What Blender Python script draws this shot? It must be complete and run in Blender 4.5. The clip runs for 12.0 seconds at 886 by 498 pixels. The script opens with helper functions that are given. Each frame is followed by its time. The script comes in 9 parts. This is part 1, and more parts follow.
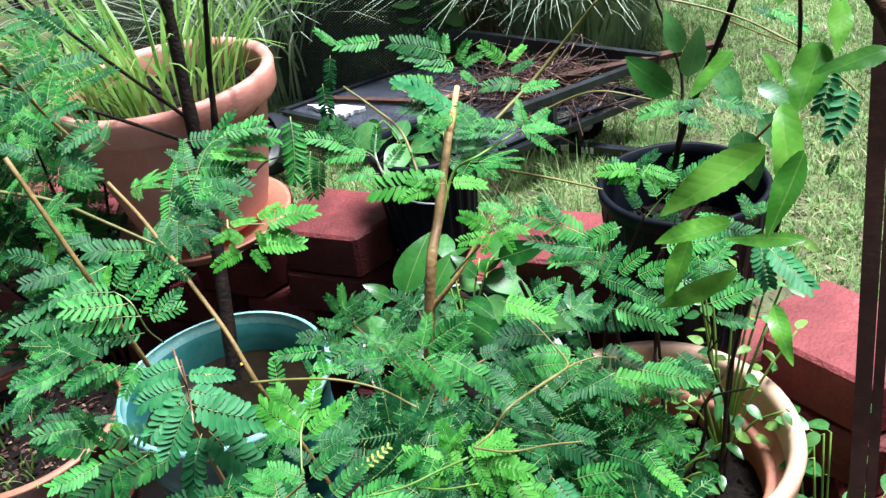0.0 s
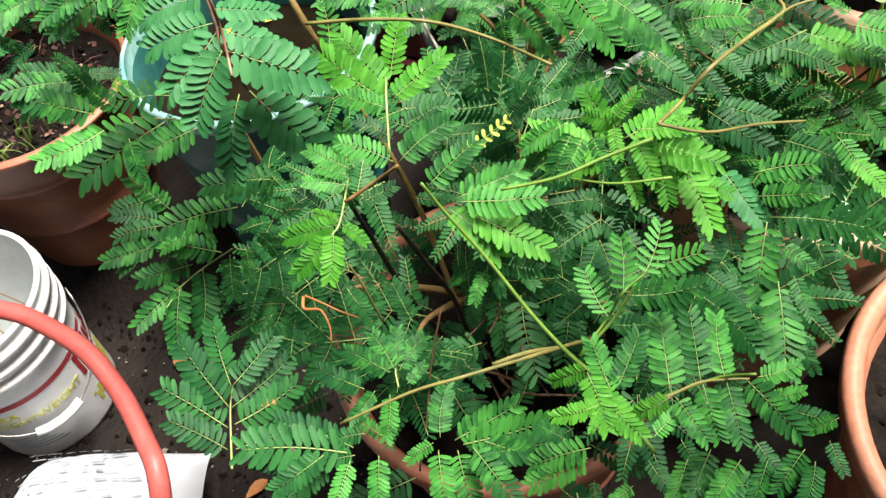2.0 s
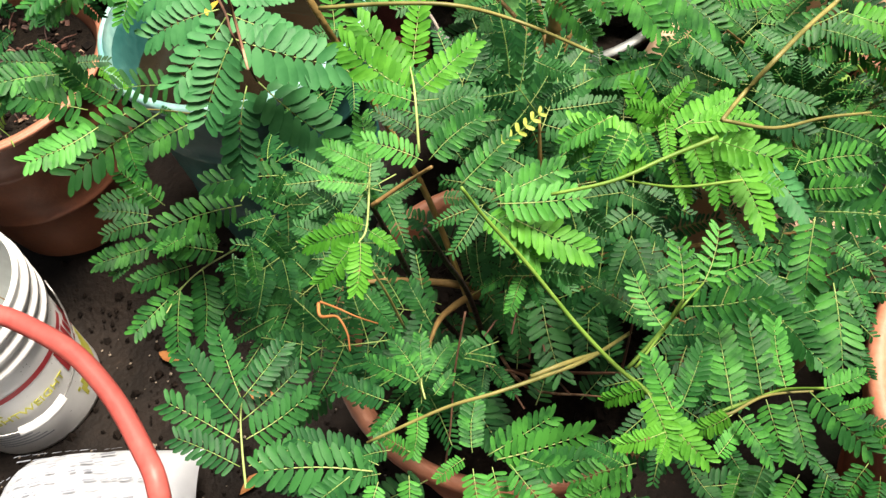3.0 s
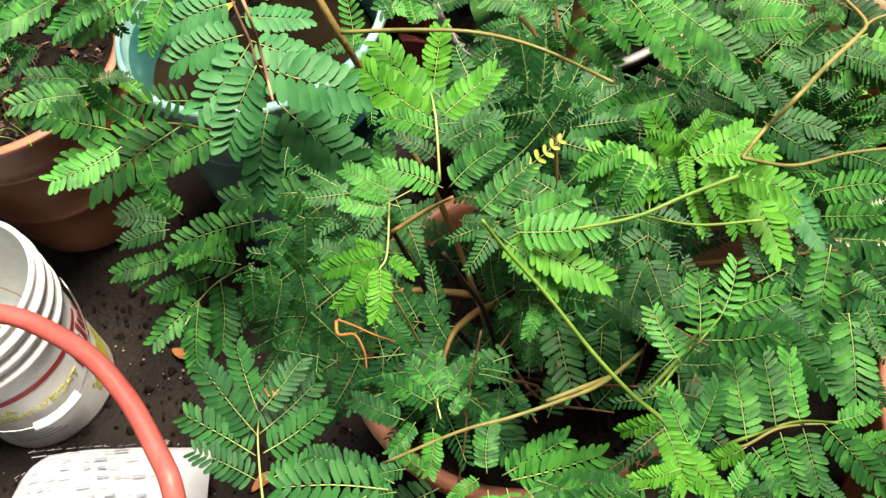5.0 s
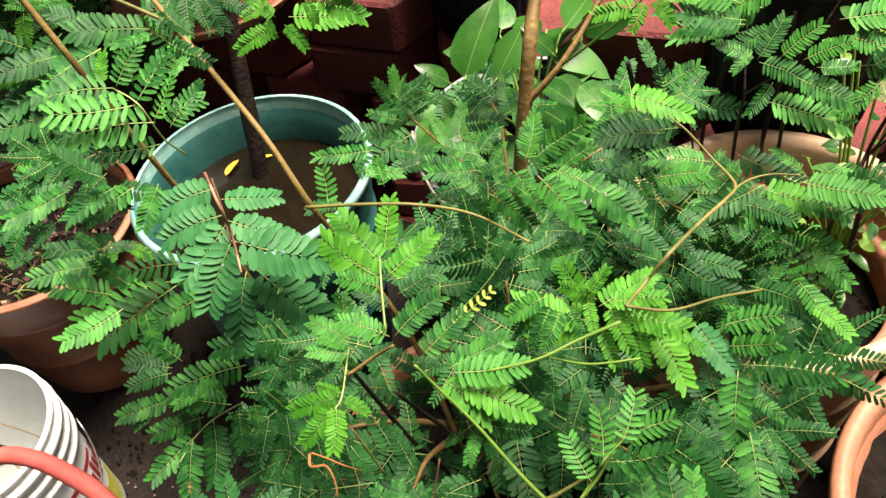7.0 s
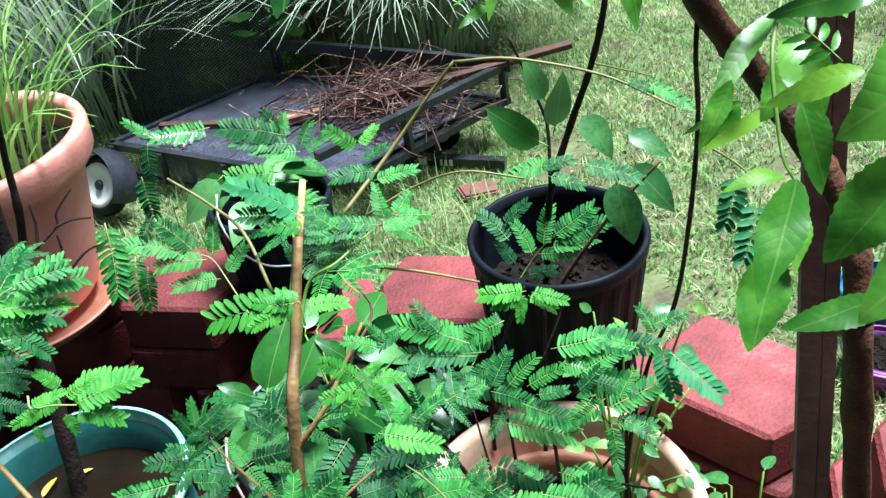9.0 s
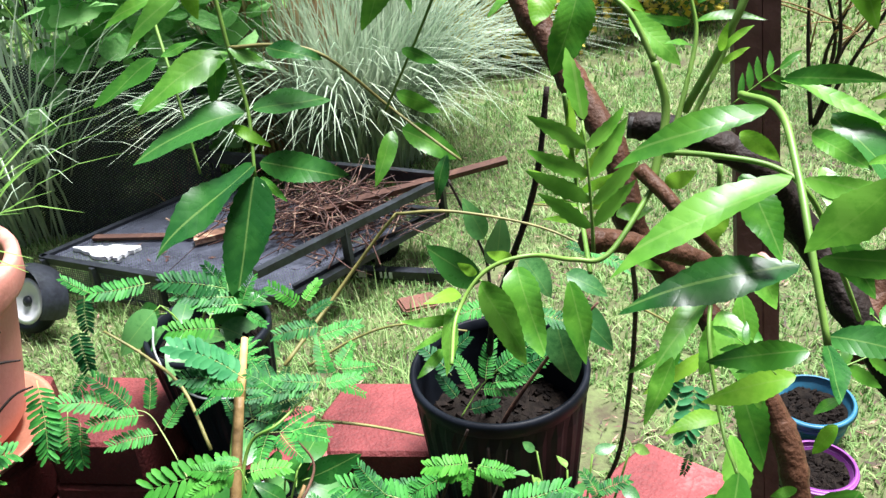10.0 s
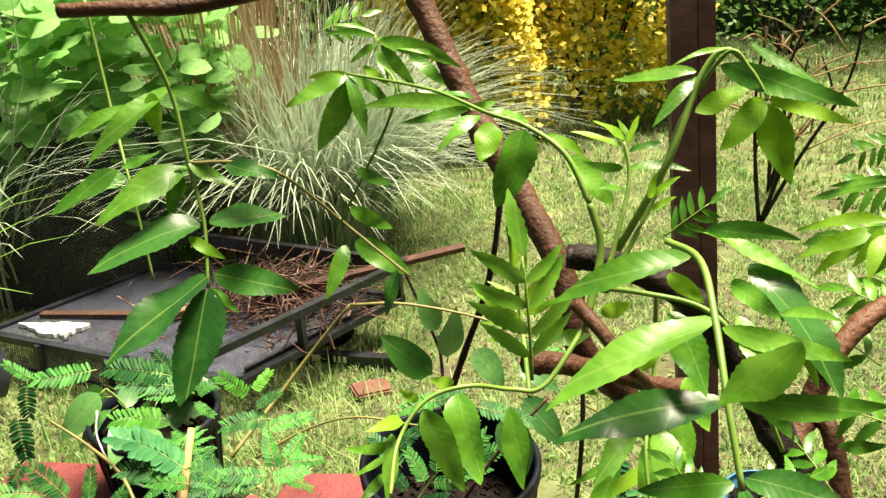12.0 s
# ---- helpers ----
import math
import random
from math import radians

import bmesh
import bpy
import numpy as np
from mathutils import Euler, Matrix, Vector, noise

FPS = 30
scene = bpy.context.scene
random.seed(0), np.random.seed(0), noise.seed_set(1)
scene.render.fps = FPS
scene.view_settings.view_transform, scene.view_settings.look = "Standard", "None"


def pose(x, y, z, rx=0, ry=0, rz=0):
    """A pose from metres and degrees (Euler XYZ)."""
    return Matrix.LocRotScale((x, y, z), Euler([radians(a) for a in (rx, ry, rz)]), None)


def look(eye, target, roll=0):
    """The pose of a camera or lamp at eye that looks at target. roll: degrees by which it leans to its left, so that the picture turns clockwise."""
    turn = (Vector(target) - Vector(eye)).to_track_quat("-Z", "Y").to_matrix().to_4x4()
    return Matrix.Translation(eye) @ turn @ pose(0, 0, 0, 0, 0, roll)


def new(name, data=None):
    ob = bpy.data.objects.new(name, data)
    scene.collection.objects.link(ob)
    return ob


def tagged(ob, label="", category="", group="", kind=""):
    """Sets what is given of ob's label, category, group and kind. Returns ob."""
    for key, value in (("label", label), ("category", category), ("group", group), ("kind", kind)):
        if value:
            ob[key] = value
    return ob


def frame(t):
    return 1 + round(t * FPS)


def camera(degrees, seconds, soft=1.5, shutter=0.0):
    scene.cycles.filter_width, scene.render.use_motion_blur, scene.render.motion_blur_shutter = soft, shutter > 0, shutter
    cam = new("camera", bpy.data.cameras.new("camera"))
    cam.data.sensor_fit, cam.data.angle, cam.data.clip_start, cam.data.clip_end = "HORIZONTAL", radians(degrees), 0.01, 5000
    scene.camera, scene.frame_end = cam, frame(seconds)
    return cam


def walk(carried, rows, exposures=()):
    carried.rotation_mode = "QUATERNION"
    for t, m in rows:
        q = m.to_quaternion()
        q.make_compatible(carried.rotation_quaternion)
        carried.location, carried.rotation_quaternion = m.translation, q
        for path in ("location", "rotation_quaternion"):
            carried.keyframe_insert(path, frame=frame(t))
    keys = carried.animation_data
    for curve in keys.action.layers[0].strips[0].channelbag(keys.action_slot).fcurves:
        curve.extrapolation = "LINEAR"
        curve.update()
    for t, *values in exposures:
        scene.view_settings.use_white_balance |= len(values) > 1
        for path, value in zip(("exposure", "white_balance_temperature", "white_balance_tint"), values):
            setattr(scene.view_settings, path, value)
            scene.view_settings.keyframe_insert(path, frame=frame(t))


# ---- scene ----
cam = camera(55.5, 12.0, 1.45)
EXPOSURES = [(0.0, 1.15, 5700, 11), (0.5, 1.2, 5500, 10), (1.0, 1.15, 6050, 12), (1.5, 1.05, 6500, 10), (3.0, 1.1, 7500, 12), (7.2, 1.05, 7800, 12), (8.8, 1.25, 5450, 6), (9.6, 1.31, 5900, 14), (10.1, 1.36, 6150, 11), (10.8, 1.41, 7700, 8), (12.0, 1.38, 8300, 8)]
PATH = [
    (0, (0.1106, 0.0936, 1.6435), (-0.1027, 1.7631, 0.5631), -8.97),
    (0.3, (0.0644, 0.1466, 1.6208), (-0.1598, 1.7110, 0.3951), -9.57),
    (0.5, (0.0621, 0.1634, 1.5865), (-0.2062, 1.6678, 0.2963), -9.56),
    (1, (0.0481, 0.2070, 1.5266), (-0.2774, 1.5574, 0.0876), -8.99),
    (1.5, (0.0038, 0.2467, 1.4815), (-0.3126, 1.4820, -0.0592), -10.72),
    (2, (-0.0252, 0.2759, 1.4500), (-0.2909, 1.4331, -0.1594), -11.06),
    (2.5, (-0.0578, 0.2987, 1.4273), (-0.2793, 1.4169, -0.2160), -10.26),
    (3, (-0.0723, 0.3199, 1.4290), (-0.2749, 1.4259, -0.2250), -9.86),
    (3.5, (-0.0854, 0.3404, 1.4277), (-0.2859, 1.4301, -0.2374), -10.17),
    (5.3, (-0.0739, 0.3357, 1.4524), (-0.3095, 1.4148, -0.2149), -10.05),
    (5.5, (-0.0625, 0.3271, 1.4541), (-0.3413, 1.4293, -0.1913), -11.39),
    (6, (-0.0572, 0.3126, 1.4747), (-0.3531, 1.4495, -0.1439), -11.51),
    (6.5, (-0.0373, 0.2999, 1.5047), (-0.3408, 1.5203, -0.0504), -11.83),
    (7, (-0.0071, 0.2957, 1.5357), (-0.2706, 1.6040, 0.0462), -12.12),
    (7.2, (0.0079, 0.2891, 1.5482), (-0.2347, 1.6281, 0.0825), -12.22),
    (8.8, (0.1203, 0.2963, 1.6820), (0.1765, 1.8971, 0.4844), -9.12),
    (9, (0.1245, 0.3013, 1.6900), (0.2220, 1.9263, 0.5281), -8.55),
    (9.5, (0.1357, 0.3122, 1.7348), (0.3253, 1.9909, 0.6642), -7.49),
    (10, (0.1311, 0.3338, 1.7551), (0.4118, 2.0450, 0.7586), -5.87),
    (10.5, (0.1358, 0.3348, 1.7667), (0.4810, 2.0699, 0.8338), -5.05),
    (11, (0.1403, 0.3355, 1.7681), (0.5214, 2.0840, 0.8750), -4.24),
    (11.5, (0.1392, 0.3331, 1.7720), (0.5409, 2.0939, 0.9128), -3.31),
    (12, (0.1352, 0.3294, 1.7728), (0.5451, 2.1015, 0.9412), -2.64),
]
walk(cam, [(t, look(eye, target, roll)) for t, eye, target, roll in PATH], EXPOSURES)

# ---- light ----
world = bpy.data.worlds.new("world")
scene.world = world
world.use_nodes = True
wn = world.node_tree
sky = wn.nodes.new("ShaderNodeTexSky")
sky.sky_type = "NISHITA"
sky.sun_disc = False
sky.sun_elevation, sky.sun_rotation = radians(72), radians(68)
sky.air_density, sky.dust_density, sky.ozone_density = 1.0, 6.0, 1.0
wn.links.new(sky.outputs[0], wn.nodes["Background"].inputs[0])
wn.nodes["Background"].inputs[1].default_value = 0.041
sun = new("sun", bpy.data.lights.new("sun", "SUN"))
sun.data.energy, sun.data.angle, sun.data.color = 5.4, radians(22), (1.0, 0.97, 0.92)
sun.matrix_world = look((1.5, 0.6, 5.0), (0, 0, 0))


# ---- materials ----
def mat(name, c1, c2, scale=8.0, rough=0.6, bump=0.2, metal=0.0, fine=60.0, rand=0.0, spec=0.5, c3=None, transl=0.0, detail=6.0, rough2=None, coat=0.0, isl=0.0):
    """A surface of two or three colours mixed by noise at two scales, with fine relief."""
    m = bpy.data.materials.new(name)
    m.use_nodes = True
    nt = m.node_tree
    n, l = nt.nodes, nt.links
    p = n["Principled BSDF"]
    tc = n.new("ShaderNodeTexCoord")
    co = tc.outputs["Object"]
    big = n.new("ShaderNodeTexNoise")
    big.inputs["Scale"].default_value, big.inputs["Detail"].default_value, big.inputs["Roughness"].default_value = scale, detail, 0.62
    sm = n.new("ShaderNodeTexNoise")
    sm.inputs["Scale"].default_value, sm.inputs["Detail"].default_value = fine, 4.0
    l.new(co, big.inputs["Vector"]), l.new(co, sm.inputs["Vector"])
    ramp = n.new("ShaderNodeValToRGB")
    e = ramp.color_ramp.elements
    e[0].position, e[0].color = 0.33, (*c1, 1)
    e[1].position, e[1].color = 0.67, (*c2, 1)
    if c3:
        x = e.new(0.75)
        x.color = (*c3, 1)
    mix = n.new("ShaderNodeMath")
    mix.operation = "MULTIPLY_ADD"
    mix.inputs[1].default_value, mix.inputs[2].default_value = 0.3, -0.15
    l.new(sm.outputs["Fac"], mix.inputs[0])
    add = n.new("ShaderNodeMath")
    l.new(big.outputs["Fac"], add.inputs[0]), l.new(mix.outputs[0], add.inputs[1])
    src = add.outputs[0]
    if rand:
        info = n.new("ShaderNodeObjectInfo")
        r = n.new("ShaderNodeMath")
        r.operation = "MULTIPLY_ADD"
        r.inputs[1].default_value, r.inputs[2].default_value = rand, -rand / 2
        l.new(info.outputs["Random"], r.inputs[0])
        a2 = n.new("ShaderNodeMath")
        l.new(src, a2.inputs[0]), l.new(r.outputs[0], a2.inputs[1])
        src = a2.outputs[0]
    if isl:
        geo = n.new("ShaderNodeNewGeometry")
        r = n.new("ShaderNodeMath")
        r.operation = "MULTIPLY_ADD"
        r.inputs[1].default_value, r.inputs[2].default_value = isl, -isl / 2
        l.new(geo.outputs["Random Per Island"], r.inputs[0])
        a3 = n.new("ShaderNodeMath")
        l.new(src, a3.inputs[0]), l.new(r.outputs[0], a3.inputs[1])
        src = a3.outputs[0]
    l.new(src, ramp.inputs[0])
    l.new(ramp.outputs[0], p.inputs["Base Color"])
    p.inputs["Metallic"].default_value = metal
    p.inputs["Specular IOR Level"].default_value = spec
    p.inputs["Coat Weight"].default_value = coat
    p.inputs["Coat Roughness"].default_value = 0.15
    rr = n.new("ShaderNodeMapRange")
    rr.inputs["To Min"].default_value, rr.inputs["To Max"].default_value = rough, rough2 if rough2 is not None else min(1.0, rough + 0.18)
    l.new(sm.outputs["Fac"], rr.inputs[0])
    l.new(rr.outputs[0], p.inputs["Roughness"])
    if bump:
        b = n.new("ShaderNodeBump")
        b.inputs["Strength"].default_value, b.inputs["Distance"].default_value = bump, 0.004
        l.new(sm.outputs["Fac"], b.inputs["Height"])
        l.new(b.outputs[0], p.inputs["Normal"])
    if transl:
        t = n.new("ShaderNodeBsdfTranslucent")
        l.new(ramp.outputs[0], t.inputs["Color"])
        ms = n.new("ShaderNodeMixShader")
        ms.inputs[0].default_value = transl
        l.new(p.outputs[0], ms.inputs[1]), l.new(t.outputs[0], ms.inputs[2])
        l.new(ms.outputs[0], n["Material Output"].inputs[0])
    return m


M_SOIL = mat("wet_soil", (0.006, 0.0045, 0.004), (0.02, 0.014, 0.011), 7, 0.6, 0.9, fine=90, c3=(0.045, 0.031, 0.023), spec=0.2)
M_POTSOIL = mat("potting_soil", (0.004, 0.0032, 0.003), (0.016, 0.012, 0.009), 30, 0.85, 1.0, fine=140, c3=(0.045, 0.032, 0.024), spec=0.12)
M_MULCH = mat("bark_mulch", (0.004, 0.003, 0.0027), (0.016, 0.011, 0.0085), 60, 0.8, 0.6, fine=200, c3=(0.05, 0.035, 0.026), spec=0.15)
M_LAWN = mat("lawn_soil", (0.075, 0.065, 0.04), (0.14, 0.18, 0.07), 9, 0.85, 0.9, fine=70, c3=(0.24, 0.19, 0.12), spec=0.2)
M_BLADE = mat("grass_blade", (0.1, 0.24, 0.05), (0.36, 0.52, 0.19), 5, 0.5, 0, fine=60, transl=0.25, c3=(0.58, 0.56, 0.34), isl=0.35)
M_BLOCK = mat("red_concrete", (0.1, 0.018, 0.018), (0.24, 0.05, 0.05), 7, 0.55, 0.8, fine=160, rand=0.3, c3=(0.34, 0.1, 0.096), spec=0.35)
M_TERRA = mat("terracotta", (0.36, 0.13, 0.075), (0.52, 0.235, 0.15), 6, 0.45, 0.2, fine=120, c3=(0.58, 0.33, 0.24))
M_TERRAP = mat("pink_terracotta", (0.7, 0.27, 0.21), (0.82, 0.39, 0.32), 5, 0.45, 0.25, fine=110, c3=(0.84, 0.47, 0.4))
M_BROWNPOT = mat("brown_plastic", (0.14, 0.05, 0.03), (0.27, 0.105, 0.06), 5, 0.35, 0.15, fine=90, c3=(0.33, 0.15, 0.09))
M_CREAM = mat("faded_cream_plastic", (0.52, 0.32, 0.2), (0.7, 0.5, 0.36), 6, 0.4, 0.2, fine=100, c3=(0.78, 0.62, 0.5))
M_TEAL = mat("teal_plastic", (0.01, 0.075, 0.07), (0.032, 0.14, 0.13), 6, 0.35, 0.2, fine=70, c3=(0.09, 0.24, 0.22))
M_TEALRIM = mat("chalky_teal", (0.14, 0.4, 0.38), (0.38, 0.64, 0.6), 14, 0.55, 0.3, fine=80, c3=(0.6, 0.76, 0.73))
M_WATER = mat("dark_water", (0.006, 0.0045, 0.0025), (0.016, 0.012, 0.007), 4, 0.06, 0.05, fine=12, spec=0.2, rough2=0.1)
M_BLACK = mat("black_plastic", (0.004, 0.005, 0.008), (0.01, 0.013, 0.019), 8, 0.42, 0.15, fine=60, spec=0.12)
M_STEEL = mat("black_painted_steel", (0.01, 0.011, 0.015), (0.035, 0.04, 0.052), 10, 0.3, 0.15, fine=80, metal=0.2)
M_DECK = mat("worn_grey_deck", (0.04, 0.045, 0.065), (0.1, 0.11, 0.15), 12, 0.5, 0.4, fine=90, spec=0.4)
M_NETW = mat("black_net", (0.016, 0.018, 0.02), (0.04, 0.044, 0.048), 10, 0.6, 0, spec=0.3)
M_WHITE = mat("white_plastic", (0.74, 0.76, 0.77), (0.86, 0.88, 0.9), 5, 0.3, 0.1, fine=60, c3=(0.88, 0.9, 0.92))
M_WHITEIN = mat("greyer_white_plastic", (0.48, 0.51, 0.51), (0.64, 0.67, 0.67), 6, 0.4, 0.15, fine=60, c3=(0.7, 0.73, 0.73))
M_PALERIM = mat("dirty_pale_rim", (0.2, 0.22, 0.22), (0.42, 0.45, 0.45), 14, 0.5, 0.2, fine=60)
M_BAG = mat("white_sack", (0.58, 0.62, 0.69), (0.7, 0.74, 0.8), 7, 0.4, 0.3, fine=40)
M_RED = mat("red_print", (0.3, 0.02, 0.03), (0.42, 0.04, 0.05), 20, 0.4, 0.1)
M_LIMEP = mat("lime_print", (0.5, 0.5, 0.06), (0.66, 0.64, 0.14), 25, 0.4, 0.1)
M_GREYP = mat("grey_print", (0.26, 0.29, 0.36), (0.42, 0.46, 0.54), 25, 0.4, 0.1)
M_HOSE = mat("red_rubber", (0.5, 0.085, 0.075), (0.66, 0.15, 0.13), 14, 0.4, 0.12, fine=90)
M_BRASS = mat("brass", (0.35, 0.22, 0.09), (0.55, 0.38, 0.17), 20, 0.28, 0.1, metal=1.0)
M_WIRE = mat("bail_wire", (0.3, 0.3, 0.3), (0.5, 0.5, 0.5), 30, 0.3, 0.1, metal=1.0)
M_POST = mat("weathered_stake", (0.14, 0.066, 0.052), (0.27, 0.145, 0.115), 9, 0.6, 0.7, fine=60, c3=(0.33, 0.2, 0.165))
M_BARK = mat("rough_brown_bark", (0.045, 0.019, 0.01), (0.125, 0.054, 0.027), 25, 0.5, 0.45, fine=300, c3=(0.2, 0.095, 0.05), spec=0.3)
M_DARKBARK = mat("dark_wet_bark", (0.006, 0.004, 0.0035), (0.028, 0.017, 0.013), 30, 0.6, 0.7, fine=160, c3=(0.055, 0.037, 0.028), spec=0.25)
M_TAN = mat("tan_stem", (0.16, 0.095, 0.033), (0.32, 0.205, 0.075), 20, 0.5, 0.4, fine=120, c3=(0.36, 0.25, 0.1))
M_CANE = mat("olive_tan_cane", (0.17, 0.11, 0.034), (0.33, 0.225, 0.075), 20, 0.5, 0.4, fine=120)
M_GSTEM = mat("green_stem", (0.1, 0.22, 0.03), (0.22, 0.38, 0.065), 20, 0.4, 0.1)
M_CUTPINK = mat("sawn_pink_wood", (0.4, 0.2, 0.17), (0.55, 0.33, 0.28), 60, 0.6, 0.3)
M_BLACKCUT = mat("blackened_wood", (0.005, 0.005, 0.005), (0.02, 0.018, 0.016), 60, 0.5, 0.5)
M_PALE = mat("pale_bare_twig", (0.3, 0.25, 0.22), (0.5, 0.44, 0.4), 40, 0.6, 0.3)
M_TWIG = mat("tangled_twig", (0.035, 0.016, 0.013), (0.13, 0.055, 0.04), 30, 0.6, 0.3, c3=(0.34, 0.23, 0.16), isl=0.5)
M_CUT = mat("fresh_cut_wood", (0.55, 0.3, 0.1), (0.75, 0.5, 0.22), 40, 0.6, 0.3)
M_STICK = mat("dead_stick", (0.07, 0.03, 0.02), (0.2, 0.1, 0.06), 25, 0.7, 0.4, c3=(0.42, 0.28, 0.18), rand=0.5)
M_LEAF = mat("feathery_leaf", (0.012, 0.098, 0.02), (0.06, 0.285, 0.046), 3, 0.46, 0, fine=9, rand=0.45, transl=0.12, spec=0.25, isl=0.3)
M_LEAFB = mat("bluish_feathery_leaf", (0.024, 0.15, 0.048), (0.05, 0.225, 0.075), 3, 0.46, 0, fine=9, transl=0.1, spec=0.25, isl=0.3)
# for dark green leaves and, inside the crowns, to paint in shade
M_LEAFD = mat("dark_and_shade_leaf", (0.008, 0.07, 0.019), (0.026, 0.145, 0.034), 3, 0.46, 0, fine=9, rand=0.4, transl=0.06, spec=0.25, isl=0.3)
M_LEAFL = mat("young_feathery_leaf", (0.046, 0.235, 0.022), (0.105, 0.385, 0.043), 3, 0.46, 0, fine=9, rand=0.4, transl=0.25, spec=0.25, isl=0.3)
M_LEAFY = mat("yellowing_leaf", (0.3, 0.42, 0.06), (0.5, 0.55, 0.14), 8, 0.5, 0, fine=12, transl=0.2, spec=0.25)
M_RACHIS = mat("leaf_stalk", (0.2, 0.34, 0.085), (0.38, 0.48, 0.17), 9, 0.5, 0, rand=0.4)
M_ELDER = mat("glossy_pinnate_leaf", (0.05, 0.2, 0.018), (0.125, 0.35, 0.034), 3, 0.22, 0, fine=9, rand=0.5, transl=0.32, c3=(0.17, 0.42, 0.05), rough2=0.45, spec=0.45)
M_ELDERL = mat("young_pinnate_leaf", (0.14, 0.36, 0.02), (0.26, 0.52, 0.045), 3, 0.32, 0, fine=9, rand=0.4, transl=0.45, rough2=0.5, spec=0.3)
M_ELDERD = mat("dark_pinnate_leaf", (0.012, 0.08, 0.012), (0.04, 0.165, 0.025), 3, 0.18, 0, fine=9, rand=0.5, transl=0.2, rough2=0.42, spec=0.5)
M_BROAD = mat("broad_leaf", (0.04, 0.16, 0.04), (0.1, 0.28, 0.075), 10, 0.28, 0.3, fine=50, rand=0.6, transl=0.25)
# light green, raised further to stand in for light missing on the vine
M_VINE = mat("brightened_vine_leaf", (0.18, 0.46, 0.12), (0.36, 0.65, 0.25), 6, 0.5, 0.2, fine=40, rand=0.6, transl=0.55, spec=0.2)
M_PAMPAS = mat("grey_green_blade", (0.25, 0.36, 0.24), (0.53, 0.61, 0.46), 3, 0.45, 0, fine=20, transl=0.25, c3=(0.7, 0.73, 0.58))
M_STRAW = mat("dry_straw", (0.28, 0.17, 0.09), (0.5, 0.36, 0.22), 4, 0.6, 0, fine=12, c3=(0.62, 0.5, 0.35), transl=0.15)
M_POTGRASS = mat("fresh_grass", (0.12, 0.3, 0.04), (0.3, 0.5, 0.12), 4, 0.4, 0, fine=10, transl=0.35)
M_YELLOW = mat("yellow_blossom", (0.7, 0.56, 0.05), (0.84, 0.74, 0.16), 6, 0.5, 0, fine=12, transl=0.3)
M_BUSHG = mat("shrub_leaf", (0.06, 0.18, 0.03), (0.16, 0.34, 0.07), 1.5, 0.4, 0, fine=7, transl=0.3, c3=(0.22, 0.36, 0.09))
# near-black green that paints the shade inside the hedge
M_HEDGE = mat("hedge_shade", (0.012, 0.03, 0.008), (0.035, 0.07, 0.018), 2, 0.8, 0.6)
M_DRY = mat("dry_leaf", (0.3, 0.1, 0.03), (0.5, 0.22, 0.07), 20, 0.6, 0.3)
M_YLEAF = mat("yellow_leaf", (0.7, 0.42, 0.03), (0.8, 0.55, 0.08), 10, 0.5, 0.1)
M_BLUE = mat("blue_plastic", (0.02, 0.12, 0.22), (0.05, 0.2, 0.32), 8, 0.35, 0.1)
M_PURPLE = mat("purple_plastic", (0.16, 0.03, 0.2), (0.28, 0.07, 0.33), 8, 0.35, 0.1)
M_PEBBLE = mat("pebble", (0.08, 0.06, 0.045), (0.3, 0.25, 0.2), 20, 0.6, 0.3, rand=0.6)
# for the unseen wall that holds back front light; dark to limit bounce
M_SHADEWALL = mat("dark_light_blocker", (0.07, 0.065, 0.06), (0.12, 0.115, 0.105), 3, 0.8, 0.4)
M_OLIVE = mat("olive_stem", (0.13, 0.13, 0.035), (0.28, 0.25, 0.08), 20, 0.45, 0.2, fine=100)
M_BRICK = mat("old_brick", (0.11, 0.04, 0.027), (0.19, 0.08, 0.055), 14, 0.7, 0.5)


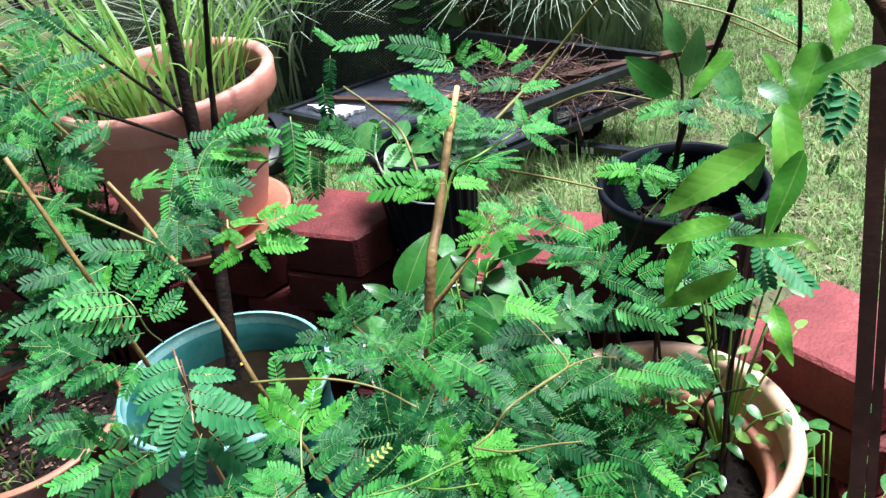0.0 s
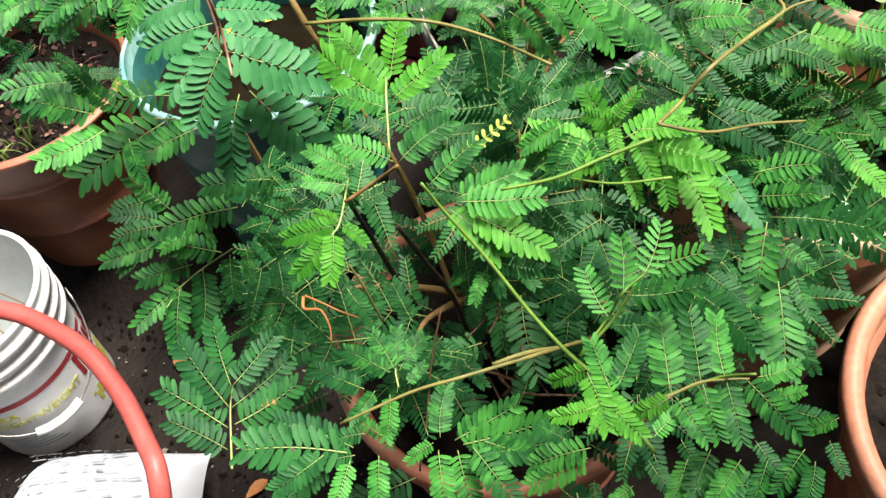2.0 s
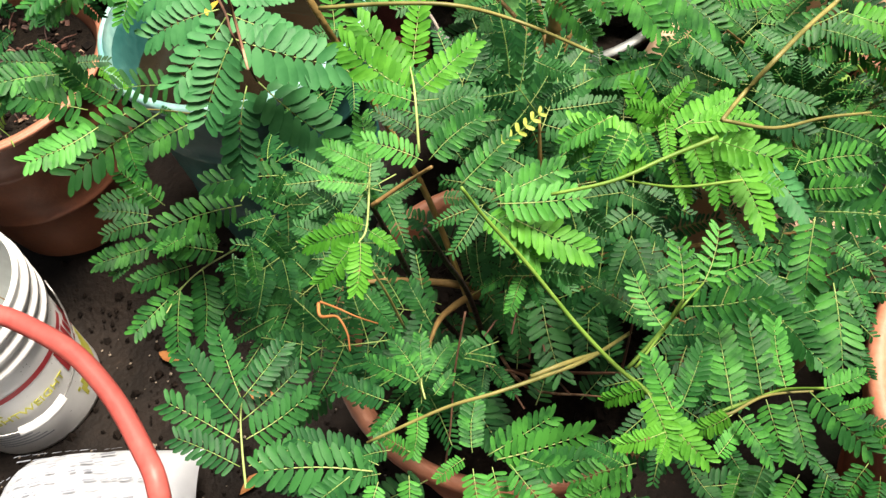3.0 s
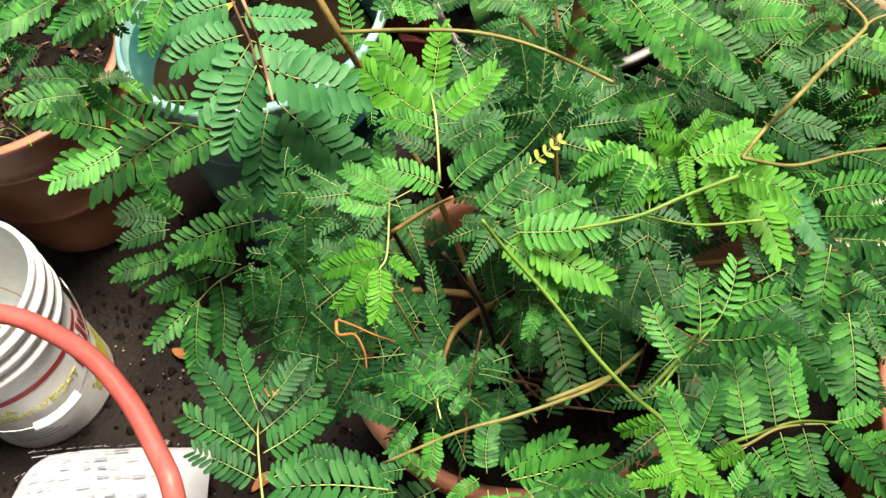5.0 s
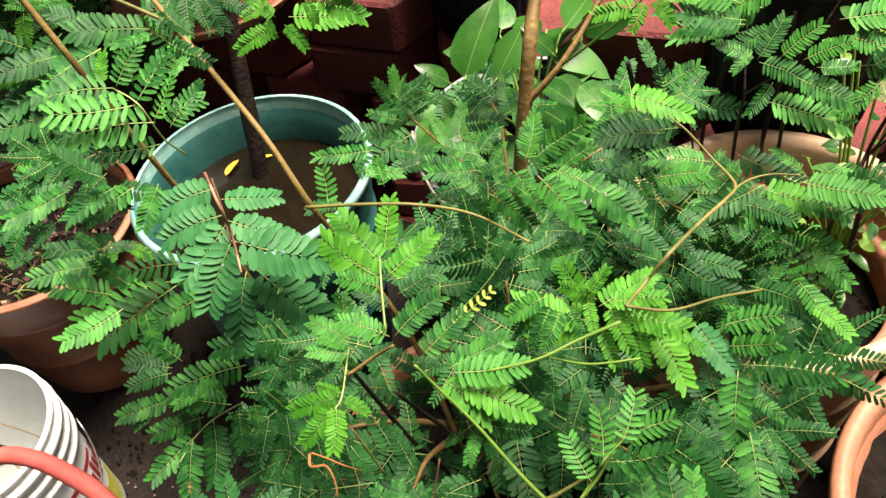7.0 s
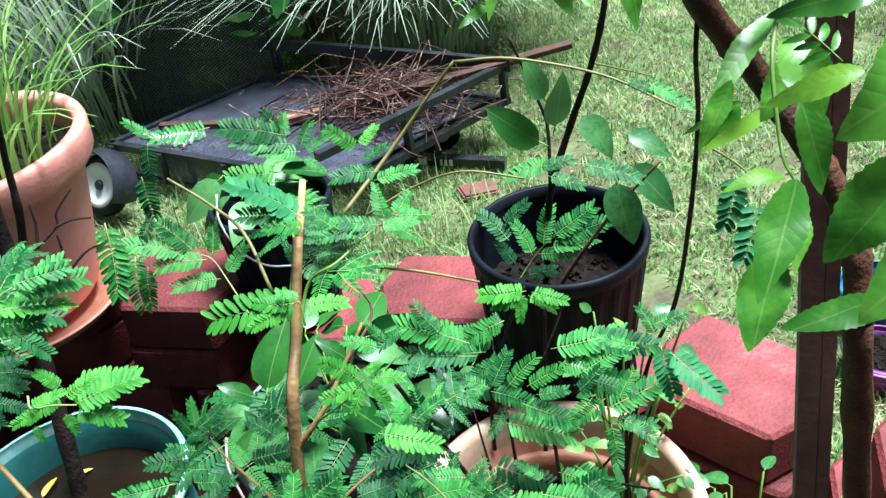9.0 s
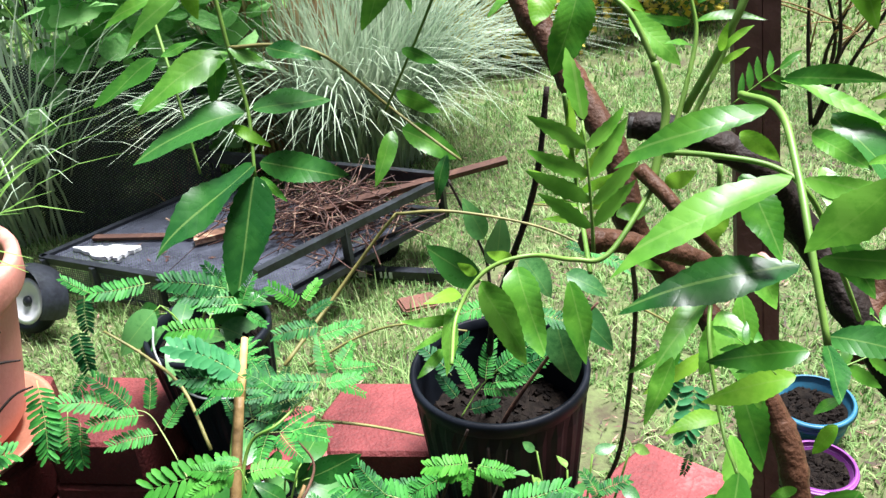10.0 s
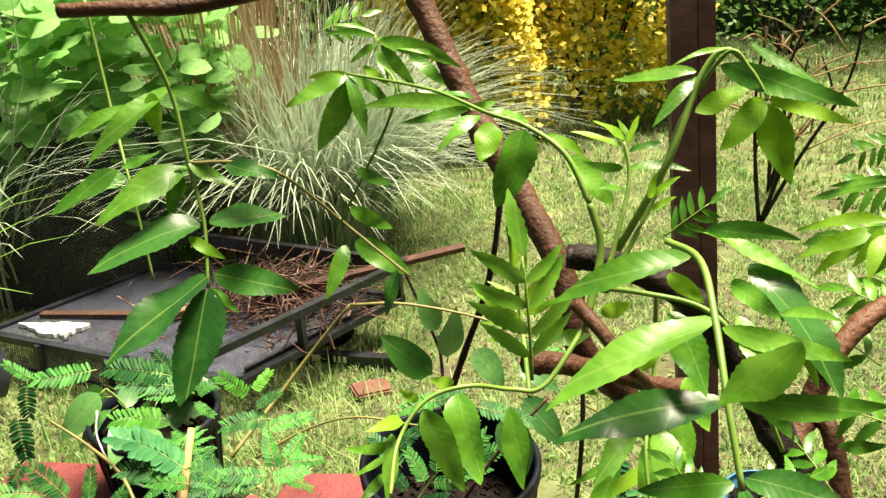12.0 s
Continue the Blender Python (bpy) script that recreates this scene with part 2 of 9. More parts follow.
def veined(m, ribs=34.0, deep=0.085):
    """Gives a leaf its sunk side veins, pale midrib and beads of rain; the leaf runs along its own x."""
    n, l = m.node_tree.nodes, m.node_tree.links
    p = n["Principled BSDF"]

    def math_node(op, a, b=None):
        q = n.new("ShaderNodeMath")
        q.operation = op
        for k, v in enumerate((a, b)):
            if isinstance(v, (int, float)):
                q.inputs[k].default_value = v
            elif v is not None:
                l.new(v, q.inputs[k])
        return q.outputs[0]
    tc = n.new("ShaderNodeTexCoord")
    sep = n.new("ShaderNodeSeparateXYZ")
    l.new(tc.outputs["Object"], sep.inputs[0])
    ay = math_node("ABSOLUTE", sep.outputs["Y"])
    rib = math_node("SINE", math_node("MULTIPLY", math_node("SUBTRACT", sep.outputs["X"], math_node("MULTIPLY", ay, 0.9)), ribs))
    mid = math_node("LESS_THAN", ay, 0.007)
    vor = n.new("ShaderNodeTexVoronoi")
    vor.inputs["Scale"].default_value = 34.0
    l.new(tc.outputs["Object"], vor.inputs["Vector"])
    bead = math_node("MAXIMUM", math_node("SUBTRACT", 0.2, vor.outputs["Distance"]), 0.0)
    hgt = math_node("ADD", math_node("MULTIPLY", math_node("POWER", math_node("ABSOLUTE", rib), 0.5), 0.5), math_node("MULTIPLY", bead, 4.0))
    b = n.new("ShaderNodeBump")
    b.inputs["Strength"].default_value, b.inputs["Distance"].default_value = deep, 0.0012
    l.new(hgt, b.inputs["Height"])
    l.new(b.outputs[0], p.inputs["Normal"])
    src = p.inputs["Base Color"].links[0].from_socket
    mx = n.new("ShaderNodeMix")
    mx.data_type = "RGBA"
    l.new(math_node("MULTIPLY", mid, 0.28), mx.inputs["Factor"])
    l.new(src, mx.inputs["A"])
    mx.inputs["B"].default_value = (0.34, 0.5, 0.14, 1)
    l.new(mx.outputs["Result"], p.inputs["Base Color"])


for m in (M_ELDER, M_ELDERL, M_ELDERD):
    veined(m)
veined(M_BROAD, 30.0, 0.1)

# ---- building helpers ----
class Geo:
    """Collects vertices, faces and material slots for one mesh."""

    def __init__(self):
        self.v, self.f, self.s = [], [], []

    def add(self, vs, fs, slot=0):
        k = len(self.v)
        self.v.extend(vs)
        self.f.extend([tuple(i + k for i in f) for f in fs])
        self.s.extend([slot] * len(fs))

    def tube(self, pts, radii, sides=6, slot=0, cap=True):
        pts = [Vector(p) for p in pts]
        if isinstance(radii, (int, float)):
            radii = [radii] * len(pts)
        vs, fs = [], []
        ref = Vector((0.3, 0.2, 1)).normalized()
        for i, p in enumerate(pts):
            d = (pts[min(i + 1, len(pts) - 1)] - pts[max(i - 1, 0)]).normalized()
            if abs(d.dot(ref)) > 0.95:
                ref = Vector((1, 0.1, 0.2)).normalized()
            a = d.cross(ref).normalized()
            b = d.cross(a)
            for k in range(sides):
                w = 2 * math.pi * k / sides
                vs.append(p + radii[i] * (math.cos(w) * a + math.sin(w) * b))
        for i in range(len(pts) - 1):
            for k in range(sides):
                q = (k + 1) % sides
                fs.append((i * sides + k, i * sides + q, (i + 1) * sides + q, (i + 1) * sides + k))
        if cap:
            fs.append(tuple(range(sides))[::-1])
            fs.append(tuple((len(pts) - 1) * sides + k for k in range(sides)))
        self.add(vs, fs, slot)

    def lathe(self, prof, n=48, slot=0, wob=0.0, closed=False):
        vs, fs = [], []
        for r, z in prof:
            for k in range(n):
                w = 2 * math.pi * k / n
                q = r * (1 + wob * math.sin(2 * w + 0.7))
                vs.append((q * math.cos(w), q * math.sin(w), z))
        m = len(prof)
        for i in range(m - 1 if not closed else m):
            for k in range(n):
                q, j = (k + 1) % n, (i + 1) % m
                fs.append((i * n + k, i * n + q, j * n + q, j * n + k))
        self.add(vs, fs, slot)

    def box(self, m, sx, sy, sz, slot=0):
        c = [m @ Vector((x * sx / 2, y * sy / 2, z * sz / 2)) for x in (-1, 1) for y in (-1, 1) for z in (-1, 1)]
        self.add(c, [(0, 1, 3, 2), (4, 6, 7, 5), (0, 4, 5, 1), (2, 3, 7, 6), (0, 2, 6, 4), (1, 5, 7, 3)], slot)

    def mesh(self, name, mats, smooth=True):
        me = bpy.data.meshes.new(name)
        me.from_pydata([tuple(v) for v in self.v], [], self.f)
        for m in mats if isinstance(mats, (list, tuple)) else [mats]:
            me.materials.append(m)
        me.polygons.foreach_set("material_index", self.s)
        me.polygons.foreach_set("use_smooth", [smooth] * len(self.f))
        me.update()
        return me


def thing(name, at, label, category, group="", kind="", rz=0.0):
    """An empty at a thing's base, to hold its parts."""
    ob = new(name)
    ob.empty_display_size = 0.05
    ob.matrix_basis = pose(*at, 0, 0, rz)
    return tagged(ob, label, category, group, kind)


def part(name, geo, material, parent, label="", smooth=True, kind=""):
    """One mesh as a part, given in its thing's own coordinates."""
    me = geo if isinstance(geo, bpy.types.Mesh) else geo.mesh(name, material, smooth)
    ob = new(name, me)
    ob.parent = parent
    return tagged(ob, label, kind=kind)


def single(name, geo, material, label, category, group="", kind="", m=None, smooth=True):
    me = geo if isinstance(geo, bpy.types.Mesh) else geo.mesh(name, material, smooth)
    ob = new(name, me)
    if m:
        ob.matrix_basis = m
    return tagged(ob, label, category, group, kind)


def curve(pts, n=10):
    """A smooth line through the points (Catmull-Rom)."""
    p = [Vector(q) for q in pts]
    p = [2 * p[0] - p[1]] + p + [2 * p[-1] - p[-2]]
    out = []
    for i in range(1, len(p) - 2):
        for k in range(n):
            t = k / n
            a, b, c, d = p[i - 1], p[i], p[i + 1], p[i + 2]
            out.append(0.5 * (2 * b + (c - a) * t + (2 * a - 5 * b + 4 * c - d) * t * t + (3 * b - a - 3 * c + d) * t ** 3))
    return out + [p[-2]]


def tapered(r0, r1, n):
    return [r0 + (r1 - r0) * i / (n - 1) for i in range(n)]


def leaf_frame(base, tip, roll=0.0, size=None, face=(0, -0.35, 1)):
    """The pose of a leaf that runs from base to tip, its face turned up and then rolled."""
    b, t = Vector(base), Vector(tip)
    x = (t - b)
    s = size or x.length
    x.normalize()
    up = Vector(face).normalized()
    if abs(x.dot(up)) > 0.93:
        up = Vector((0, -1, 0.25)).normalized()
    y = up.cross(x).normalized()
    z = x.cross(y)
    m = Matrix((x, y, z)).transposed().to_4x4()
    return Matrix.Translation(b) @ m @ Matrix.Rotation(radians(roll), 4, "X") @ Matrix.Scale(s, 4)


def hang(mesh, name, plant, m):
    """A leaf object under its plant at a world pose."""
    ob = new(name, mesh)
    ob.parent = plant
    ob.matrix_basis = plant.matrix_basis.inverted() @ m
    return ob


# ---- leaves ----
def feather(name, pairs, n, green, plen=0.5, rach=0.42, pet=0.16, lw=0.34, ll=0.23, curl=0.1, seed=1, gap=0.0):
    """A bipinnate leaf one unit long: pinnae in pairs along a stalk, each with two rows of blunt leaflets."""
    rnd = random.Random(seed)
    g = Geo()
    g.tube([(0, 0, 0), (pet, 0, 0.01), (pet + rach * 0.5, 0, 0.012), (pet + rach, 0, 0)], [0.0055, 0.005, 0.004, 0.003], 4, 1)
    for i in range(pairs):
        f = i / max(1, pairs - 1)
        x0 = pet + rach * f
        ang0 = radians(84 - 60 * f) if pairs > 2 else radians(62 - 36 * f)
        L = plen * (0.78 + 0.3 * math.sin(math.pi * (0.25 + 0.6 * f)))
        for side in (-1, 1):
            ang = ang0 + rnd.uniform(-0.12, 0.12)
            Lp = L * rnd.uniform(0.9, 1.06)
            d = Vector((math.cos(ang), side * math.sin(ang), 0))
            bend = rnd.uniform(-0.28, 0.02) * side
            lift, pts = rnd.uniform(-0.05, 0.1), []
            steps = n + 1
            pos = Vector((x0, 0, 0.004))
            for k in range(steps + 1):
                u = k / steps
                w = bend * u
                dd = Vector((d.x * math.cos(w) - d.y * math.sin(w), d.x * math.sin(w) + d.y * math.cos(w), lift - (lift + curl * 1.6) * u))
                pts.append((pos.copy(), dd.normalized()))
                pos += dd.normalized() * (Lp / steps)
            g.tube([p for p, _ in pts[::3]] + [pts[-1][0]], 0.004, 3, 1, False)
            tw, louv = rnd.uniform(-0.2, 0.2), rnd.uniform(0.1, 0.8)
            for k in range(1, steps + 1):
                p, dd = pts[k]
                u = k / steps
                prof = math.sin(math.pi * min(1, 0.2 + 0.95 * u) ** 0.8) * 0.45 + 0.62
                for s2 in (-1, 1):
                    if gap and rnd.random() < gap:
                        continue
                    la = radians(74 - 26 * u) * s2 + rnd.uniform(-0.09, 0.09)
                    e = Vector((dd.x * math.cos(la) - dd.y * math.sin(la), dd.x * math.sin(la) + dd.y * math.cos(la), dd.z + 0.22 * tw * s2 + rnd.uniform(-0.1, 0.06))).normalized()
                    q = (Vector((-e.y, e.x, 0)).normalized() - Vector((0, 0, 0.3 * s2 * louv))).normalized()
                    l = ll * Lp * prof * rnd.uniform(0.92, 1.05)
                    w = l * lw
                    nz = Vector((0, 0, 1))
                    dip = nz * w * 0.1
                    g.add([p, p + e * l * 0.14 + q * w * 0.3, p + e * l * 0.14 - q * w * 0.3,
                           p + e * l * 0.5 + q * w * 0.5 + dip, p + e * l * 0.5 - q * w * 0.5 + dip, p + e * l * 0.5,
                           p + e * l * 0.88 + q * w * 0.42 - nz * l * 0.04, p + e * l * 0.88 - q * w * 0.42 - nz * l * 0.04,
                           p + e * l - nz * l * 0.07],
                          [(0, 2, 5, 1), (1, 5, 3), (2, 4, 5), (3, 5, 8, 6), (5, 4, 7, 8)], 0)
    return g.mesh(name, [green, M_RACHIS], True)


FEATHER = [feather("leaf", 3, 11, M_LEAF, plen=0.55, rach=0.34, seed=1), feather("leaf", 3, 12, M_LEAF, plen=0.58, rach=0.3, pet=0.12, seed=2),
           feather("leaf", 4, 12, M_LEAF, plen=0.5, rach=0.42, seed=3), feather("leaf", 2, 11, M_LEAF, plen=0.62, rach=0.2, pet=0.2, curl=0.2, seed=4)]
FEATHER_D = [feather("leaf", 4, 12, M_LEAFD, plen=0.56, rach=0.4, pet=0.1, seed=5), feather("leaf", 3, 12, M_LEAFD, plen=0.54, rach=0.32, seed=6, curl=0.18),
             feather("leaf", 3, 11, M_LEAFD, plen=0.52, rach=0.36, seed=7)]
FEATHER_L = [feather("leaf", 3, 11, M_LEAFL, plen=0.58, rach=0.3, pet=0.1, lw=0.4, seed=8), feather("leaf", 3, 12, M_LEAFL, plen=0.55, curl=0.1, seed=9)]
KINDS = {"g": FEATHER, "d": FEATHER_D, "l": FEATHER_L}


def pinna(name, n, green, ll=0.25, lw=0.36, seed=1, curl=0.06, gap=0.0):
    """One branch of a feathery leaf, a unit long: a thin stalk with two rows of blunt leaflets."""
    rnd = random.Random(seed)
    g = Geo()
    bend, lift = rnd.uniform(-0.1, 0.1), rnd.uniform(0.0, 0.05)
    mid = lambda u: Vector((u, bend * math.sin(math.pi * u) * 0.6, lift * math.sin(math.pi * u) - curl * u * u))
    g.tube([mid(k / 8) for k in range(9)], tapered(0.0085, 0.004, 9), 4, 1)
    tw = rnd.uniform(-0.25, 0.25)
    for k in range(n):
        u = 0.1 + 0.87 * k / (n - 1)
        size = ll * (0.62 + 0.5 * math.sin(math.pi * (0.16 + 0.68 * u)))
        for s in (-1, 1):
            if gap and rnd.random() < gap:
                continue
            a = radians(70 - 30 * u ** 2 + rnd.uniform(-6, 6)) * s
            e = Vector((math.cos(a), math.sin(a), rnd.uniform(-0.1, 0.12) + tw * s)).normalized()
            q = Vector((-e.y, e.x, rnd.uniform(-0.25, 0.1) * s)).normalized()
            l = size * rnd.uniform(0.92, 1.07)
            w, p, nz = l * lw, mid(u) + Vector((0, 0, 0.004)), Vector((0, 0, 1))
            dip = nz * w * 0.16
            g.add([p, p + e * l * 0.13 + q * w * 0.36 + dip, p + e * l * 0.13 - q * w * 0.36 + dip,
                   p + e * l * 0.5 + q * w * 0.5 + dip, p + e * l * 0.5 - q * w * 0.5 + dip, p + e * l * 0.5,
                   p + e * l * 0.87 + q * w * 0.4, p + e * l * 0.87 - q * w * 0.4, p + e * l - nz * l * 0.05],
                  [(0, 2, 5, 1), (1, 5, 3), (2, 4, 5), (3, 5, 8, 6), (5, 4, 7, 8)], 0)
    return g.mesh(name, [green, M_RACHIS], True)


KINDS["n"] = [pinna("leaf", 11 + k % 3, M_LEAF, 0.245, 0.31, 60 + k) for k in range(5)]
KINDS["N"] = [pinna("leaf", 9 + k, M_LEAFB, 0.285, 0.4, 70 + k, 0.09) for k in range(3)]
KINDS["m"] = [pinna("leaf", 11 + k, M_LEAFL, 0.245, 0.32, 75 + k, 0.08) for k in range(3)]
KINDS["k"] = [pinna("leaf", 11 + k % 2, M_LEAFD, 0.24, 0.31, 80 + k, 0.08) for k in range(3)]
KINDS["q"] = [pinna("leaf", 8 + k, M_LEAF, 0.27, 0.28, 85 + k, 0.03) for k in range(3)]
KINDS["t"] = [pinna("leaf", 14 + k, M_LEAF, 0.22, 0.25, 95 + k, 0.05) for k in range(3)]
KINDS["y"] = [pinna("leaf", 7, M_LEAFY, 0.14, 0.45, 90, 0.03)]


def blade_leaf(g, base, d, up, L, W, slot=0, serr=0.0, fold=0.18, droop=0.15, n=7, rnd=random, shape=1.0):
    """One pointed leaflet with a midrib fold, a droop and toothed edges."""
    d, up = Vector(d).normalized(), Vector(up).normalized()
    q = up.cross(d).normalized()
    up = d.cross(q)
    mid, lf, rt = [], [], []
    ph = rnd.random() * 6
    for i in range(n + 1):
        u = i / n
        w = W / 2 * (math.sin(math.pi * u ** (0.85 * shape)) ** 0.8) * (1 + serr * (1 if i % 2 else -1)) if 0 < i < n else 0.0
        c = base + d * L * u - up * droop * L * u * u + q * 0.03 * L * math.sin(3 * u + ph)
        rip = 0.04 * W * math.sin(9 * u + ph)
        mid.append(c)
        lf.append(c + q * w + up * (w * fold + rip))
        rt.append(c - q * w + up * (w * fold - rip))
    vs = mid + lf[1:-1] + rt[1:-1]
    m, k = n + 1, n - 1
    fs = []
    for o in (m, m + k):
        for i in range(n):
            a, b = i, i + 1
            if i == 0:
                f = (a, b, o)
            elif i == n - 1:
                f = (a, b, o + i - 1)
            else:
                f = (a, b, o + i, o + i - 1)
            fs.append(f if o == m else f[::-1])
    g.add(vs, fs, slot)


def pinnate(name, pairs, green, L=0.42, W=0.13, first=0.28, seed=1, droop=0.25, arch=0.12):
    """A once-pinnate leaf one unit long with toothed lance-shaped leaflets in pairs and one at the end."""
    rnd = random.Random(seed)
    g = Geo()
    end = 0.66
    rib = [Vector((end * i / 8, 0, arch * math.sin(math.pi * 0.5 * i / 8) - 0.4 * arch * (i / 8) ** 2)) for i in range(9)]
    g.tube(rib, tapered(0.011, 0.006, 9), 5, 1)
    for i in range(pairs):
        u = first + (1 - first) * (i + 0.0) / pairs
        p = rib[0].lerp(rib[-1], u)
        p.z = rib[min(8, int(u * 8))].z
        for s in (-1, 1):
            a = radians(62 - 14 * u + rnd.uniform(-8, 8))
            d = Vector((math.cos(a), s * math.sin(a), rnd.uniform(-0.25, 0.05)))
            l = L * rnd.uniform(0.85, 1.08) * (0.8 + 0.25 * math.sin(math.pi * (0.3 + 0.5 * u)))
            blade_leaf(g, p, d, (rnd.uniform(-0.2, 0.2), 0.25 * s, 1), l, W * l / L, 0, 0.09, 0.22, droop * rnd.uniform(0.6, 1.4), 14, rnd, 0.9)
    blade_leaf(g, rib[-1], (1, rnd.uniform(-0.2, 0.2), -0.15), (0, 0, 1), L * 1.05, W * 1.1, 0, 0.09, 0.2, droop, 14, rnd, 0.9)
    return g.mesh(name, [green, M_GSTEM], True)


PINNATE = [pinnate("leaf", 2, M_ELDER, seed=1), pinnate("leaf", 3, M_ELDER, L=0.38, W=0.115, seed=2), pinnate("leaf", 4, M_ELDER, L=0.33, W=0.085, first=0.2, seed=3, droop=0.1)]


def broad_mesh(name, green, W=0.42, droop=0.2, seed=1):
    g = Geo()
    rnd = random.Random(seed)
    g.tube([(0, 0, 0), (0.15, 0, 0.01)], 0.012, 4, 1)
    blade_leaf(g, Vector((0.12, 0, 0.01)), (1, 0, 0.05), (0, 0, 1), 0.88, W, 0, 0.0, 0.2, droop, 9, rnd, 0.85)
    return g.mesh(name, [green, M_GSTEM], True)


BROAD = [broad_mesh("leaf", M_BROAD, 0.42, 0.2, 1), broad_mesh("leaf", M_BROAD, 0.5, 0.35, 2), broad_mesh("leaf", M_ELDERD, 0.46, 0.25, 3)]


SMALL = [broad_mesh("leaf", M_BROAD, 0.5, 0.2, 7), broad_mesh("leaf", M_POTGRASS, 0.46, 0.3, 8)]


def heart_mesh(name, green, seed):
    g = Geo()
    rnd = random.Random(seed)
    out = []
    for i in range(12):
        w = 2 * math.pi * i / 12
        r = 0.5 * (1 - 0.35 * math.cos(w)) * (0.9 + 0.2 * rnd.random())
        out.append((0.5 - r * math.cos(w) * 1.0, r * math.sin(w), -0.12 * abs(math.sin(w)) + 0.05 * rnd.random()))
    g.add([(0.4, 0, 0.03)] + out, [(0, 1 + i, 1 + (i + 1) % 12) for i in range(12)], 0)
    return g.mesh(name, green, True)


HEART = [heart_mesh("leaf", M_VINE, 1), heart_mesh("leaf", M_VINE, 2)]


# ---- ground and retaining wall ----
WALL = [(-6.0, 3.7), (-1.5, 2.11), (-0.47, 1.737), (-0.293, 1.672), (0.05, 1.61), (0.2, 1.5), (0.48, 1.2), (0.603, 1.087), (0.9, 0.78), (1.25, 0.2), (2.4, -2.0), (6.0, -9.0)]
LOW, HIGH, TOP = 0.0, 0.2, 0.67


def wall_y(x):
    return float(np.interp(x, [p[0] for p in WALL], [p[1] for p in WALL]))


def upper(x, y, off=0.1):
    s = (wall_y(x + 0.05) - wall_y(x - 0.05)) / 0.1
    return y > wall_y(x) + off * math.sqrt(1 + s * s)


def soil_z(x, y):
    """The soil's height: it rises a little towards the wall."""
    u = max(0.0, min(1.0, (y - 1.08) / 0.2))
    return LOW + 0.1 * u * u * (3 - 2 * u)


def ground_sheet():
    xs = sorted(set([round(-2 + 0.025 * i, 3) for i in range(181)] + [2 + 0.3 * i ** 1.5 for i in range(1, 30)] + [-2 - 0.3 * i ** 1.5 for i in range(1, 30)] + [round(-5.2 + 0.08 * i, 3) for i in range(40)] + [-2000.0, 2000.0]))
    ys = sorted(set([round(-1.5 + 0.025 * i, 3) for i in range(161)] + [2.5 + 0.3 * i ** 1.5 for i in range(1, 32)] + [-1.5 - 0.3 * i ** 1.5 for i in range(1, 26)] + [round(2.55 + 0.08 * i, 3) for i in range(16)] + [-2000.0, 2500.0]))
    vs, fs, slots = [], [], []
    for y in ys:
        for x in xs:
            hi = upper(x, y)
            nz = noise.noise(Vector((x * 3, y * 3, 0))) * (0.012 if hi else 0.008) + noise.noise(Vector((x * 14, y * 14, 3))) * 0.006 if abs(x) < 60 and abs(y) < 60 else 0
            vs.append((x, y, (HIGH if hi else soil_z(x, y)) + nz))
    nx = len(xs)
    for j in range(len(ys) - 1):
        for i in range(nx - 1):
            fs.append((j * nx + i, j * nx + i + 1, (j + 1) * nx + i + 1, (j + 1) * nx + i))
            slots.append(1 if upper((xs[i] + xs[i + 1]) / 2, (ys[j] + ys[j + 1]) / 2, 0.08) else 0)
    g = Geo()
    g.v, g.f, g.s = vs, fs, slots
    single("ground", g, [M_SOIL, M_LAWN], "wet dark soil before a low wall and a mown lawn behind it", "ground", kind="structure")


ground_sheet()
# unseen wall, added behind the viewpoint to keep light off the front faces
g = Geo()
g.box(pose(0, -1.3, 1.9), 12.0, 0.2, 4.0)
single("wall_house", g, M_SHADEWALL, "plain unseen wall added behind the viewpoint to block light", "wall", kind="structure", smooth=False)


